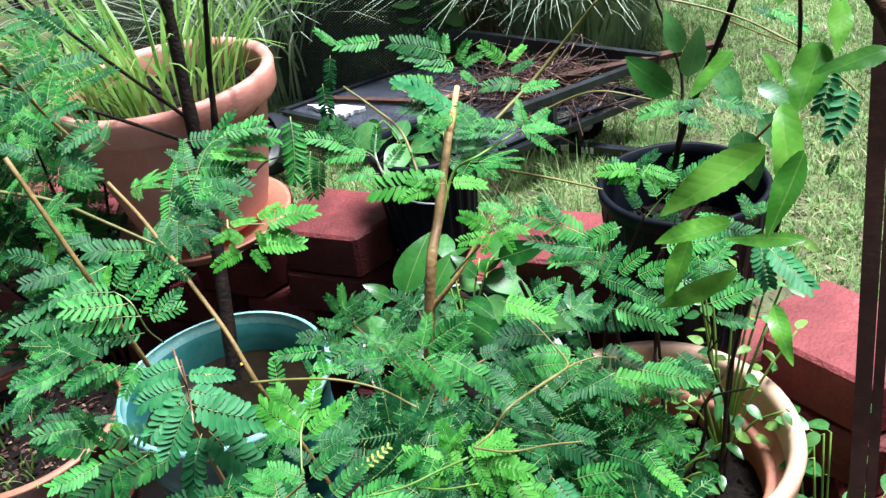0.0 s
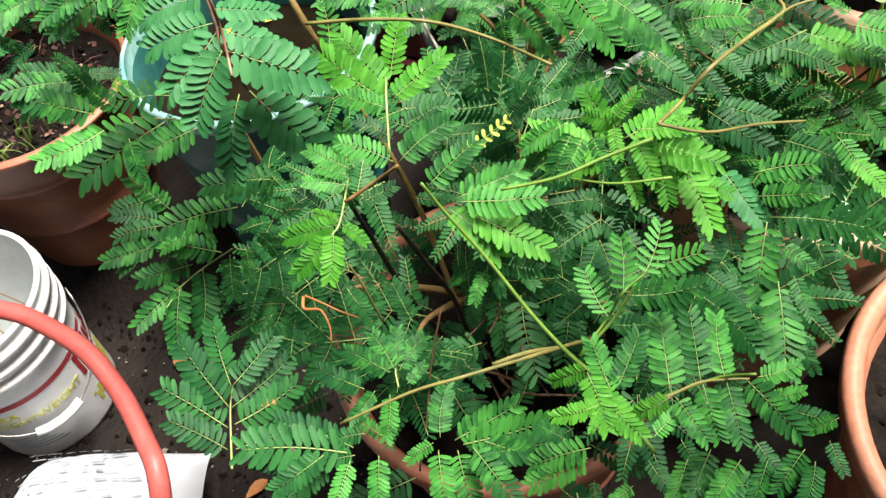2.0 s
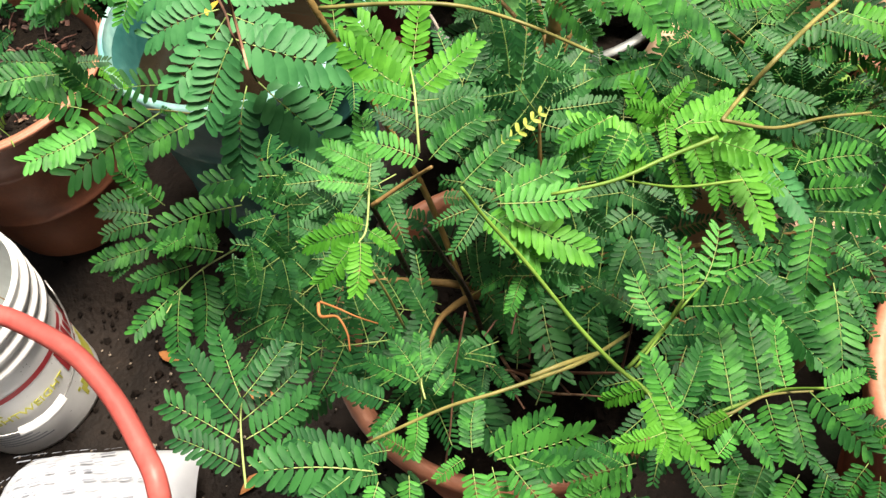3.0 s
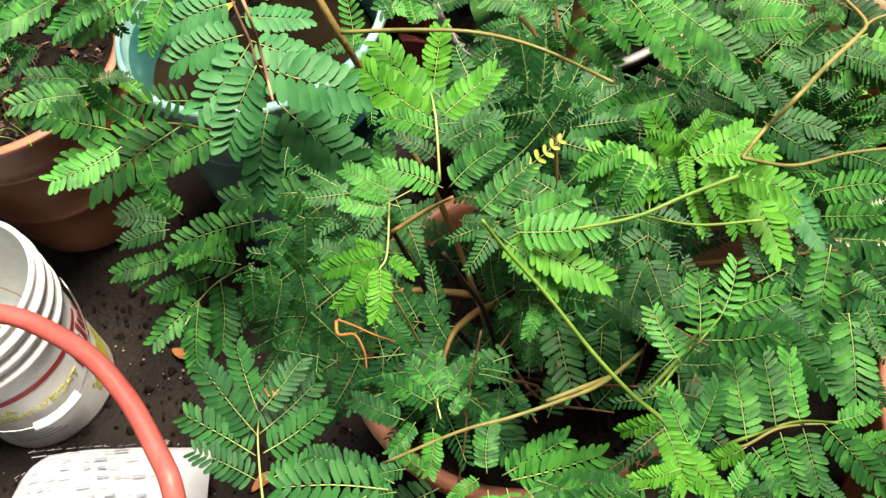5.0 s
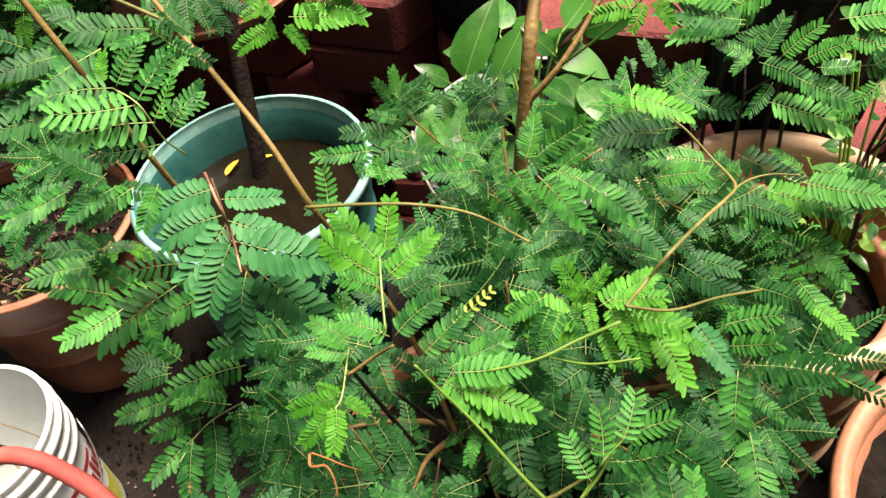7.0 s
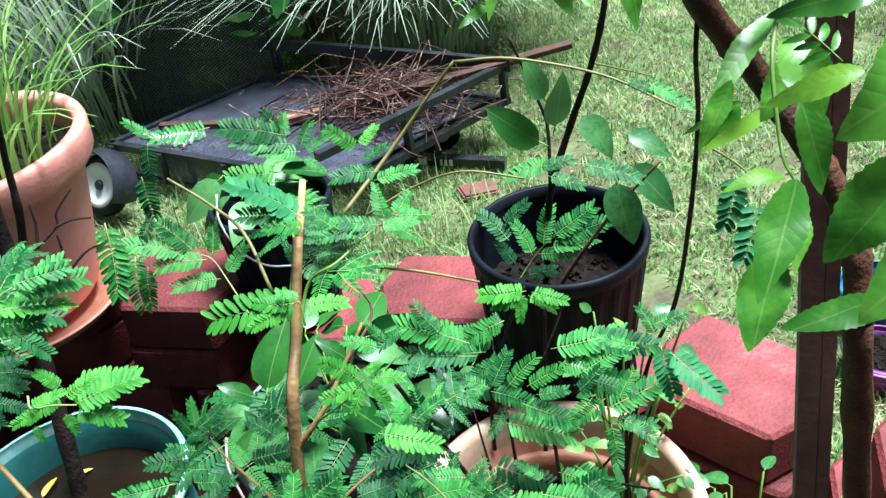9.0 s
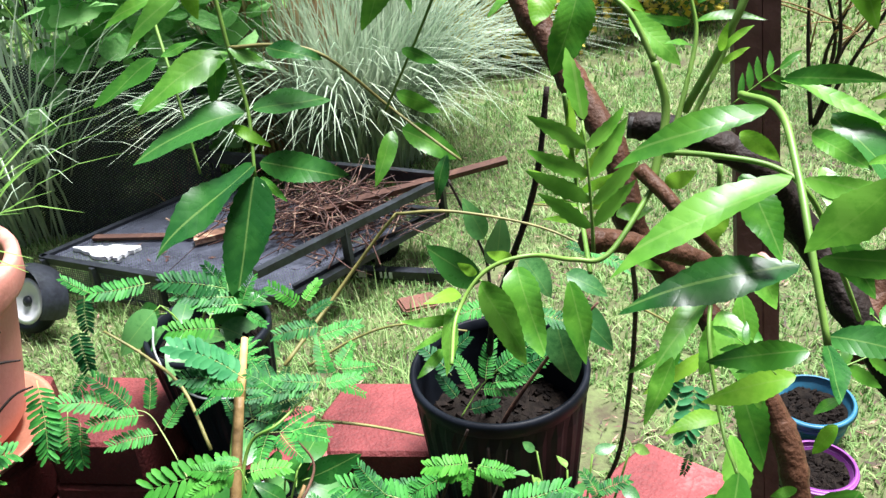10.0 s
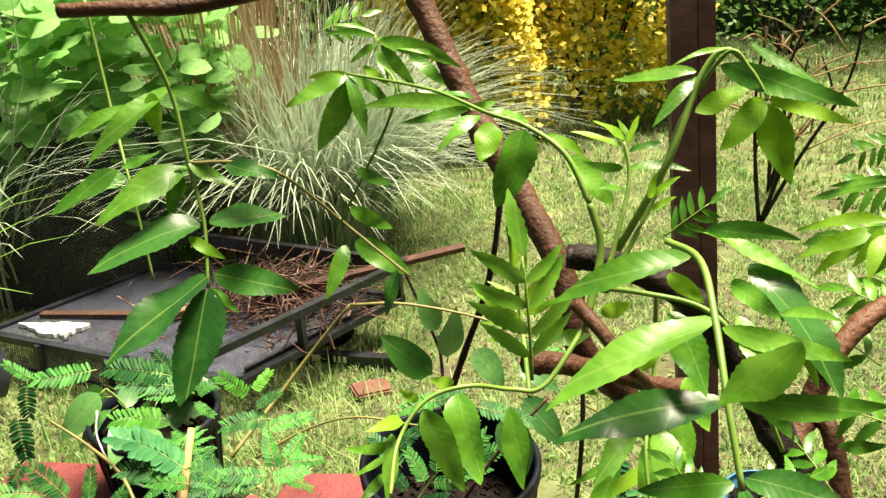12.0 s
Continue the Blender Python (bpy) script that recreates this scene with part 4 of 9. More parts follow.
def sack():
    """A full plastic sack lying on its side, pillow-shaped with a crimped corner."""
    g = Geo()
    nx, ny = 30, 22
    vs, fs = [], []
    for side in (1, -1):
        for j in range(ny + 1):
            for i in range(nx + 1):
                u, v = i / nx * 2 - 1, j / ny * 2 - 1
                e = max(0.0, (1 - abs(u) ** 3.2) * (1 - abs(v) ** 3.2)) ** 0.55
                wr = 0.008 * noise.noise(Vector((u * 5, v * 4, side))) + 0.004 * noise.noise(Vector((u * 14, v * 12, side)))
                vs.append((u * 0.16 * (1 - 0.05 * v * v - (0.13 if u < 0 or v < 0 else -0.06) * v ** 6), v * 0.17 * (1 - 0.05 * u * u - (0.1 if u < 0 or v < 0 else -0.02) * u ** 6), 0.07 + side * (0.07 * e + wr * e) if side > 0 else max(0.004, 0.07 - 0.066 * e)))
    n1 = (nx + 1) * (ny + 1)
    for s in (0, 1):
        for j in range(ny):
            for i in range(nx):
                a = s * n1 + j * (nx + 1) + i
                f = (a, a + 1, a + nx + 2, a + nx + 1)
                fs.append(f if s == 0 else f[::-1])
    g.add(vs, fs)
    t = thing("sack", (-0.79, 0.6, 0.0), "white printed plastic sack lying full on the soil", "sack", rz=2)
    t.matrix_basis = pose(-0.79, 0.635, 0.0, 0, 0, 4) @ Matrix.Diagonal((1.06, 1.02, 1.3, 1))
    part("body", g, M_BAG, t)
    rnd = random.Random(8)

    def top(x, y):
        u, v = x / 0.165, y / 0.17
        e = max(0.0, (1 - abs(u) ** 3.2) * (1 - abs(v) ** 3.2)) ** 0.55
        return 0.0735 + 0.07 * e + 0.008 * noise.noise(Vector((u * 5, v * 4, 1))) * e
    g = Geo()
    for r in range(13):
        y = 0.155 - 0.0165 * r
        x = -0.135 + 0.02 * (r % 3)
        while x < 0.1 - 0.05 * (r % 2):
            w, q = rnd.uniform(0.004, 0.024), rnd.uniform(0.003, 0.0065)
            c = [(x, y), (x + w, y + 0.002), (x + w, y + q), (x, y + q - 0.002)]
            g.add([(a, b, top(a, b) + 0.004) for a, b in c], [(0, 1, 2, 3)])
            x += w + rnd.uniform(0.002, 0.014)
    part("fine_print", g, M_GREYP, t, kind="stuff")


sack()

# ---- stake ----
stake = thing("wooden_stake", (0.4295, 0.577, 0.0), "tall weathered brown stake of two strips of wood", "stake")
for x0, x1, y0 in ((-0.0115, 0.0022, -0.0095), (0.0028, 0.0115, -0.0083)):
    bm = bmesh.new()
    rows = []
    for i in range(13):
        z = 0.3 + 2.3 * i / 12
        w = 0.0008 * math.sin(7 * z)
        rows.append([bm.verts.new(pose(0, 0, 0, 0, 0, -22) @ Vector((x + w, y, 0)) + Vector((-0.045 * (z - 0.3), 0.112 * (z - 0.3), z))) for x, y in ((x0, y0), (x1, y0), (x1, 0.0095), (x0, 0.0095))])
    for p, q in zip(rows, rows[1:]):
        for k in range(4):
            bm.faces.new((p[k], p[(k + 1) % 4], q[(k + 1) % 4], q[k]))
    bm.faces.new(rows[-1])
    bmesh.ops.bevel(bm, geom=[e for e in bm.edges if abs(e.verts[0].co.z - e.verts[1].co.z) > 0.1], offset=0.0016, segments=1, affect="EDGES")
    me = bpy.data.meshes.new("strip")
    bm.to_mesh(me)
    bm.free()
    me.materials.append(M_POST)
    part("strip", me, None, stake)


# ---- wagon on the lawn ----
WAG = Matrix(((0.834, -0.82, 0, 0.005), (0.55, 0.572, 0, 2.594), (0, 0, 1, 0.2), (0, 0, 0, 1)))


def wagon():
    """A black steel mesh garden wagon, bent out of square; x runs along its side rail, y across it."""
    t = thing("garden_wagon", (0.005, 2.594, 0.2), "black steel mesh garden wagon loaded with sticks", "wagon")
    L, W, zd = 0.7, 1.03, 0.16
    skew = WAG.to_3x3()

    def rail(name, pts, r=0.012, label="", material=M_STEEL, high=None):
        g = Geo()
        for a, b in zip(pts, pts[1:]):
            a, b = skew @ Vector(a), skew @ Vector(b)
            d = b - a
            m = Matrix.Translation((a + b) / 2) @ d.to_track_quat("X", "Z").to_matrix().to_4x4()
            g.box(m, d.length + r, 2 * r, 2 * (high or r))
        return part(name, g, material, t, label, smooth=False)

    def mesh_panel(name, o, u, v, nu, nv, label=""):
        g = Geo()
        o, u, v = skew @ Vector(o), skew @ Vector(u), skew @ Vector(v)
        nrm = u.cross(v).normalized() * 0.0012
        for i in range(nu + 1):
            a = o + u * i / nu
            w = u.normalized() * 0.0021
            g.add([a - w + nrm, a + w + nrm, a + v + w + nrm, a + v - w + nrm], [(0, 1, 2, 3)])
        for i in range(nv + 1):
            a = o + v * i / nv
            w = v.normalized() * 0.0021
            g.add([a - w, a + w, a + u + w, a + u - w], [(0, 1, 2, 3)])
        return part(name, g, M_DECK, t, label, smooth=False, kind="stuff")

    mesh_panel("deck", (0, 0, zd), (L, 0, 0), (0, W, 0), 80, 100)
    g = Geo()
    g.add([skew @ Vector((x, y, zd - 0.012 - h)) for h in (0, 0.003) for x, y in ((0.2, 0.16), (L - 0.01, 0.16), (L - 0.01, W - 0.01), (0.2, W - 0.01))],
          [(0, 1, 2, 3), (7, 6, 5, 4), (0, 4, 5, 1), (1, 5, 6, 2), (2, 6, 7, 3), (3, 7, 4, 0)])
    part("deck_tray", g, M_DECK, t, smooth=False)
    rail("deck_frame", [(0, 0, zd), (L, 0, zd), (L, W, zd), (0, W, zd), (0, 0, zd)])
    rail("side_rail", [(-0.09, -0.005, zd + 0.145), (L, 0.01, zd + 0.125)], 0.013)
    for x in (0.25, 0.69):
        rail("post", [(x, 0, zd), (x, 0.002, zd + 0.14)], 0.012)
    rail("inner_bar", [(0.06, 0.035, zd + 0.012), (L - 0.02, 0.035, zd + 0.012)], 0.007)
    rail("end_rail", [(L, -0.02, zd + 0.135), (L, W + 0.02, zd + 0.135)], 0.012, high=0.022)
    for y in (0.32, 0.66, 0.98):
        rail("post", [(L, y, zd), (L, y, zd + 0.13)], 0.011)
    mesh_panel("drop_side", (-0.004, 0.22, zd - 0.012), (-0.012, 0, -0.095), (0, W - 0.22, 0), 12, 84, "grey mesh side panel folded down")
    rail("drop_side_frame", [(-0.018, 0.2, zd - 0.108), (-0.018, W, zd - 0.108)], 0.008)
    for y in (0.22, 0.49, 0.78, W - 0.02):
        rail("drop_post", [(-0.014, y, zd), (-0.022, y, zd - 0.105)], 0.011)
    for y in (0.3, 0.74):
        rail("leg", [(0.05, y, zd), (0.05, y, -0.02)], 0.009)
    rail("leg", [(0.45, 0.08, zd), (0.45, 0.08, -0.02)], 0.009)
    g = Geo()
    g.box(pose(0.36, 0.255, 0.03, 0, 0, -25), 0.36, 0.034, 0.034)
    h = part("pull_handle", g, M_STEEL, t, "black handle lying on the grass", smooth=False)
    for k, w in ((-0.115, 0.026), (-0.045, 0.008), (-0.028, 0.008), (-0.01, 0.012)):
        g = Geo()
        g.box(pose(0.36, 0.255, 0.03, 0, 0, -25) @ pose(k, -0.018, 0.001), w, 0.002, 0.024)
        part("sticker", g, M_WHITE, h, "small white sticker", smooth=False)
    for x, y in ((0.6, W - 0.1), (0.56, 0.16)):
        c = skew @ Vector((x, y, 0.07))
        g = Geo()
        g.lathe([(0.03, -0.022), (0.055, -0.025), (0.067, -0.014), (0.07, 0.0), (0.067, 0.014), (0.055, 0.025), (0.03, 0.022)], 36)
        g.v = [c + Vector((p[0], p[2], p[1])) for p in g.v]
        wh = part("wheel", g, M_BLACK, t, "black rubber tyre")
        g = Geo()
        g.lathe([(0.001, -0.018), (0.02, -0.02), (0.031, -0.014), (0.031, 0.014), (0.02, 0.02), (0.001, 0.018)], 28)
        g.v = [c + Vector((p[0], p[2], p[1])) for p in g.v]
        part("rim", g, M_WHITE, wh, "white wheel rim")
    return t


wagon()

# the near left wheel's guard, dark and shiny, with the white-rimmed wheel below it
g = Geo()
g.lathe([(0.078, -0.024), (0.088, -0.03), (0.105, -0.02), (0.11, 0), (0.105, 0.02), (0.088, 0.03), (0.078, 0.024)], 40)
sp = thing("spare_wheel", (-0.84, 2.95, 0.325), "small black wheel with a white hub leaning by the wagon", "wheel")
g.v = [pose(0, 0, 0, 62, 0, -38) @ Vector(p) for p in g.v]
part("tyre", g, M_BLACK, sp)
g = Geo()
g.lathe([(0.001, -0.012), (0.05, -0.014), (0.078, -0.02), (0.078, 0.026), (0.06, 0.028), (0.05, 0.016), (0.001, 0.018)], 32)
g.v = [pose(0, 0, 0, 62, 0, -38) @ Vector(p) for p in g.v]
part("hub", g, M_WHITE, sp, "white hub")
g = Geo()
g.lathe([(0.001, 0.03), (0.012, 0.029), (0.018, 0.024), (0.019, 0.015)], 20)
g.v = [pose(0, 0, 0, 62, 0, -38) @ Vector(p) for p in g.v]
part("hub_cap", g, M_STEEL, sp, "small dark hub cap")
g = Geo()
vs, fs = [], []
for i in range(13):
    a = radians(-20 + 12.5 * i)
    for r, w in ((0.118, -0.045), (0.128, 0.0), (0.118, 0.06)):
        vs.append(pose(0, 0, 0, 62, 0, -38) @ Vector((r * math.cos(a), r * math.sin(a), w)))
for i in range(12):
    for k in range(2):
        fs.append((3 * i + k, 3 * i + 3 + k, 3 * i + 4 + k, 3 * i + 1 + k))
g.add(vs, fs)
part("wheel_guard", g, M_STEEL, sp, "shiny dark grey wheel guard")

bm = bmesh.new()
bmesh.ops.create_cube(bm, size=1.0, matrix=Matrix.Diagonal((0.13, 0.08, 0.05, 1)))
bmesh.ops.bevel(bm, geom=bm.edges[:], offset=0.007, segments=2, affect="EDGES")
me = bpy.data.meshes.new("brick")
bm.to_mesh(me)
bm.free()
me.materials.append(M_BRICK)
single("brick", me, None, "worn orange brick sunk in the lawn", "brick", m=pose(0.41, 2.66, 0.2, 4, 6, 12))

# things on the wagon
g = Geo()
rnd = random.Random(9)
ring = []
for k in range(40):
    u = 4 * (k / 40)
    x, y = [(-0.735 + 0.25 * u, 3.2 - 0.085 * u), (-0.485 - 0.08 * (u - 1), 3.115 - 0.06 * (u - 1)), (-0.565 - 0.07 * (u - 2), 3.055 + 0.03 * (u - 2)), (-0.635 - 0.1 * (u - 3), 3.085 + 0.115 * (u - 3))][int(u)]
    ring.append((x + rnd.uniform(-0.008, 0.008), y + rnd.uniform(-0.007, 0.007), rnd.uniform(0, 0.005)))
top, low = [Vector((x, y, 0.376 + h)) for x, y, h in ring], [Vector((x, y, 0.364)) for x, y, h in ring]
n = len(ring)
g.add(top + low, [tuple(range(n)), tuple(range(2 * n - 1, n - 1, -1))] + [(k, k + n, (k + 1) % n + n, (k + 1) % n) for k in range(n)])
single("foam_board", g, M_WHITE, "ragged piece of white foam board lying on the wagon", "board", smooth=False)


def plank(a, b, r, label, material=M_STICK):
    g = Geo()
    a, b = Vector(a), Vector(b)
    m = Matrix.Translation((a + b) / 2) @ (b - a).to_track_quat("X", "Z").to_matrix().to_4x4()
    g.box(m, (b - a).length, r * 2.4, r)
    single("wood_strip", g, material, label, "wood strip", "wood on the wagon", smooth=False)


plank((0.1, 3.02, 0.43), (0.82, 2.96, 0.535), 0.017, "long weathered brown wood strip across the wagon")
plank((-0.67, 3.25, 0.373), (-0.3, 3.12, 0.375), 0.012, "reddish wood strip lying on the wagon deck")
plank((-0.3, 3.075, 0.38), (-0.05, 3.1, 0.39), 0.02, "short brown stick lying on the wagon deck")
rnd = random.Random(12)
g = Geo()
for i in range(300):
    c = WAG @ Vector((min(0.66, rnd.gauss(0.5, 0.1)), abs(rnd.gauss(0.3, 0.14)), 0.18 + abs(rnd.gauss(0, 0.05))))
    a = rnd.gauss(0.5, 1.0)
    L, rr = rnd.uniform(0.04, 0.18), rnd.uniform(0.3, 0.9)
    d = Vector((math.cos(a), math.sin(a), rnd.gauss(0.05, 0.16)))
    n1 = Vector((rnd.uniform(-1, 1), rnd.uniform(-1, 1), rnd.uniform(-0.4, 0.6))) * 0.11
    pts = [c - d * L, c + n1 * 0.6, c + d * L * 0.6 + n1, c + d * L]
    pts = [Vector((p.x, p.y, max(p.z, 0.368))) for p in pts]
    g.tube(pts, [k * rr for k in (0.004, 0.0035, 0.003, 0.0015)], 4)
single("stick_pile", g, M_TWIG, "heap of dead brown twigs and stalks on the wagon", "sticks", kind="stuff")


rnd = random.Random(61)
g = Geo()
for i in range(70):
    c = WAG @ Vector((rnd.uniform(0.03, 0.62), rnd.uniform(0.05, 0.95), 0.163))
    a, L = rnd.uniform(0, 6.28), rnd.uniform(0.006, 0.022)
    d, q = Vector((math.cos(a), math.sin(a), 0.12)) * L, Vector((-math.sin(a), math.cos(a), 0.05)) * L * rnd.uniform(0.12, 0.35)
    g.add([c - d, c + q + Vector((0, 0, 0.002)), c + d, c - q], [(0, 1, 2, 3)])
single("leaf_litter", g, M_TWIG, "dry leaf bits and chaff scattered on the wagon deck", "litter", kind="stuff", smooth=False)


# ---- plants ----
def grow(plant, base, ends, r0, material, leaves, every=0.05, size=(0.11, 0.16), start=0.3, seed=1, bow=0.05, kinds="g", droop=0.25, tip=True, r1=0.0012):
    """Stems that rise from base to each end, with leaves set alternately along them."""
    rnd = random.Random(seed)
    for e in ends:
        b, e = Vector(base), Vector(e)
        out = Vector((e.x - b.x, e.y - b.y, 0))
        q1 = b.lerp(e, 0.35) - out * 0.12 + Vector((rnd.gauss(0, 0.012), rnd.gauss(0, 0.012), bow))
        q2 = b.lerp(e, 0.7) - out * 0.05 + Vector((rnd.gauss(0, 0.012), rnd.gauss(0, 0.012), bow * 0.8))
        pts = curve([b, q1, q2, e], 6)
        g = Geo()
        g.tube([plant.matrix_basis.inverted() @ p for p in pts], tapered(r0, r1, len(pts)), 6)
        part("stem", g, material, plant)
        if not leaves:
            continue
        L = sum((q - p).length for p, q in zip(pts, pts[1:]))
        n = max(1, int(L * (1 - start) / every))
        for i in range(n + (1 if tip else 0)):
            u = start + (1 - start) * (i + 0.5) / n if i < n else 1.0
            k = min(len(pts) - 2, int(u * (len(pts) - 1)))
            p = pts[k].lerp(pts[k + 1], u * (len(pts) - 1) - k) if i < n else pts[-1]
            d = (pts[k + 1] - pts[k]).normalized()
            az = 2.4 * i + rnd.uniform(-0.6, 0.6)
            side = Vector((math.cos(az), math.sin(az), rnd.uniform(0.0, 0.5)))
            v = (side + d * (0.45 if i < n else 2.5)).normalized() - Vector((0, 0, droop * rnd.uniform(0.3, 1.4)))
            s = rnd.uniform(*size)
            ms = KINDS[rnd.choice(kinds)]
            hang(ms[rnd.randrange(len(ms))], "leaf", plant, leaf_frame(p, p + v.normalized() * s, rnd.uniform(-25, 25)))


def fill(plant, centre, rad, n, size, seed, kinds="g", zlow=-1.0, keep=None):
    """Leaves scattered through a domed crown, turned outwards."""
    rnd = random.Random(seed)
    c, i = Vector(centre), 0
    while i < n:
        v = Vector((rnd.gauss(0, 1), rnd.gauss(0, 1), rnd.gauss(0, 1))).normalized()
        if v.z < zlow:
            continue
        u = rnd.uniform(0.45, 1.0) ** 0.6
        p = c + Vector((v.x * rad[0], v.y * rad[1], v.z * rad[2])) * u
        if keep and not keep(p):
            continue
        s = rnd.uniform(*size)
        d = Vector((v.x + rnd.gauss(0, 0.45), v.y + rnd.gauss(0, 0.45), 0.15 * v.z + rnd.gauss(-0.2, 0.22))).normalized()
        ms = KINDS[rnd.choice(kinds)]
        hang(ms[rnd.randrange(len(ms))], "leaf", plant, leaf_frame(p - d * s * 0.5, p + d * s * 0.5, rnd.uniform(-28, 28)))
        i += 1


def place(plant, rows, seed=1):
    """Leaves of chosen kinds, each from its stalk's foot to its tip."""
    rnd = random.Random(seed)
    for k, bx, by, bz, tx, ty, tz, roll in rows:
        ms = KINDS[k]
        hang(ms[rnd.randrange(len(ms))], "leaf", plant, leaf_frame((bx, by, bz), (tx, ty, tz), roll, None, (0, -0.5, 0.85) if k in "nNmkqty" else (0, -0.35, 1)))


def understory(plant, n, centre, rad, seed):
    """Inner leaves of a shrub, their dark colour painting the shade of outer ones."""
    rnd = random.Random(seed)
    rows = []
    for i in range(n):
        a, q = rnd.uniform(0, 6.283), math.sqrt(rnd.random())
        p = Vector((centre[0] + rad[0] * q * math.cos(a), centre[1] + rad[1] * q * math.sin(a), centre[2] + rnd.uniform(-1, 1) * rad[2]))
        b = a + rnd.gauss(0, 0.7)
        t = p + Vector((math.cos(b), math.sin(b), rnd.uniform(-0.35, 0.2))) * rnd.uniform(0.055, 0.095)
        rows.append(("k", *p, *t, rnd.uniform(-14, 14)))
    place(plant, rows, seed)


def line_part(plant, name, pts, r0, r1, material, label="", n=8, sides=7):
    g = Geo()
    c = curve(pts, n)
    rr = tapered(r0, r1, len(c))
    if material in (M_BARK, M_DARKBARK) and r0 > 0.0035:
        rr = [r * (1 + 0.16 * noise.noise(p * 45) + (0.14 if k % 7 == 3 else 0)) for k, (r, p) in enumerate(zip(rr, c))]
    g.tube([plant.matrix_basis.inverted() @ p for p in c], rr, sides)
    return part(name, g, material, plant, label)


main_plant = thing("feathery_shrub", (-0.098, 0.865, 0.4), "dense feathery-leaved green shrub growing in the terracotta pot", "shrub", "feathery shrubs")
# inner leaves are all of the dark kind, painting in the crown's shade
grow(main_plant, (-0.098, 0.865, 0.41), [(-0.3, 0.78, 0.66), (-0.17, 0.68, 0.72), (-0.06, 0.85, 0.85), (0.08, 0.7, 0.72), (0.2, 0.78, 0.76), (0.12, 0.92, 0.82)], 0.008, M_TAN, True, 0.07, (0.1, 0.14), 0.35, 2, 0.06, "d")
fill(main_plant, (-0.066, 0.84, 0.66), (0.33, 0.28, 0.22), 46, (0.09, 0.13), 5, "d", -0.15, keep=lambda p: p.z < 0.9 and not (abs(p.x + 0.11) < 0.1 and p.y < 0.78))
place(main_plant, [
    ("N", -0.287, 0.789, 1.069, -0.335, 0.773, 1.064, 11),
    ("N", -0.276, 0.762, 1.064, -0.325, 0.746, 1.058, 6),
    ("N", -0.269, 0.751, 1.066, -0.303, 0.711, 1.048, 0),
    ("N", -0.262, 0.734, 1.063, -0.284, 0.692, 1.031, -13),
    ("N", -0.277, 0.759, 0.995, -0.283, 0.708, 0.955, 1),
    ("N", -0.286, 0.788, 1.057, -0.243, 0.801, 1.044, -11),
    ("N", -0.267, 0.750, 1.070, -0.221, 0.746, 1.048, -8),
    ("N", -0.261, 0.735, 1.061, -0.197, 0.735, 1.033, 13),
    ("N", -0.265, 0.754, 1.003, -0.210, 0.727, 0.958, 11),
    ("n", -0.415, 0.793, 1.077, -0.463, 0.765, 1.075, 0),
    ("n", -0.362, 0.778, 1.090, -0.396, 0.747, 1.087, 13),
], 0)
place(main_plant, [
    ("n", -0.352, 0.784, 1.082, -0.395, 0.760, 1.070, -9),
    ("n", -0.322, 0.773, 1.094, -0.338, 0.746, 1.071, -8),
    ("n", -0.465, 0.813, 1.044, -0.498, 0.790, 1.035, -8),
    ("n", -0.482, 0.899, 0.894, -0.554, 0.872, 0.903, -8),
    ("n", -0.490, 0.887, 0.901, -0.555, 0.850, 0.899, -5),
    ("m", -0.499, 0.865, 0.916, -0.523, 0.838, 0.902, -10),
    ("m", -0.491, 0.871, 0.908, -0.509, 0.849, 0.895, 12),
    ("m", -0.485, 0.887, 0.898, -0.495, 0.863, 0.884, 7),
    ("m", -0.482, 0.902, 0.887, -0.459, 0.896, 0.866, -3),
    ("q", -0.435, 0.845, 0.885, -0.501, 0.799, 0.884, -4),
    ("n", -0.402, 0.838, 0.889, -0.476, 0.776, 0.879, -9),
], 11)
place(main_plant, [
    ("n", -0.350, 0.800, 0.917, -0.409, 0.772, 0.908, -14),
    ("q", -0.376, 0.833, 0.926, -0.429, 0.816, 0.938, -2),
    ("n", -0.397, 0.830, 0.903, -0.390, 0.835, 0.888, -3),
    ("k", -0.484, 0.881, 0.716, -0.542, 0.859, 0.720, 0),
    ("n", -0.442, 0.823, 0.768, -0.481, 0.840, 0.803, -8),
    ("k", -0.487, 0.855, 0.707, -0.535, 0.848, 0.729, 12),
    ("k", -0.485, 0.846, 0.709, -0.530, 0.824, 0.716, -3),
    ("n", -0.274, 0.759, 0.889, -0.336, 0.743, 0.901, 0),
    ("n", -0.270, 0.748, 0.906, -0.286, 0.734, 0.889, 11),
    ("n", -0.322, 0.754, 0.856, -0.385, 0.726, 0.864, -1),
    ("n", -0.358, 0.747, 0.793, -0.415, 0.743, 0.820, -4),
], 22)
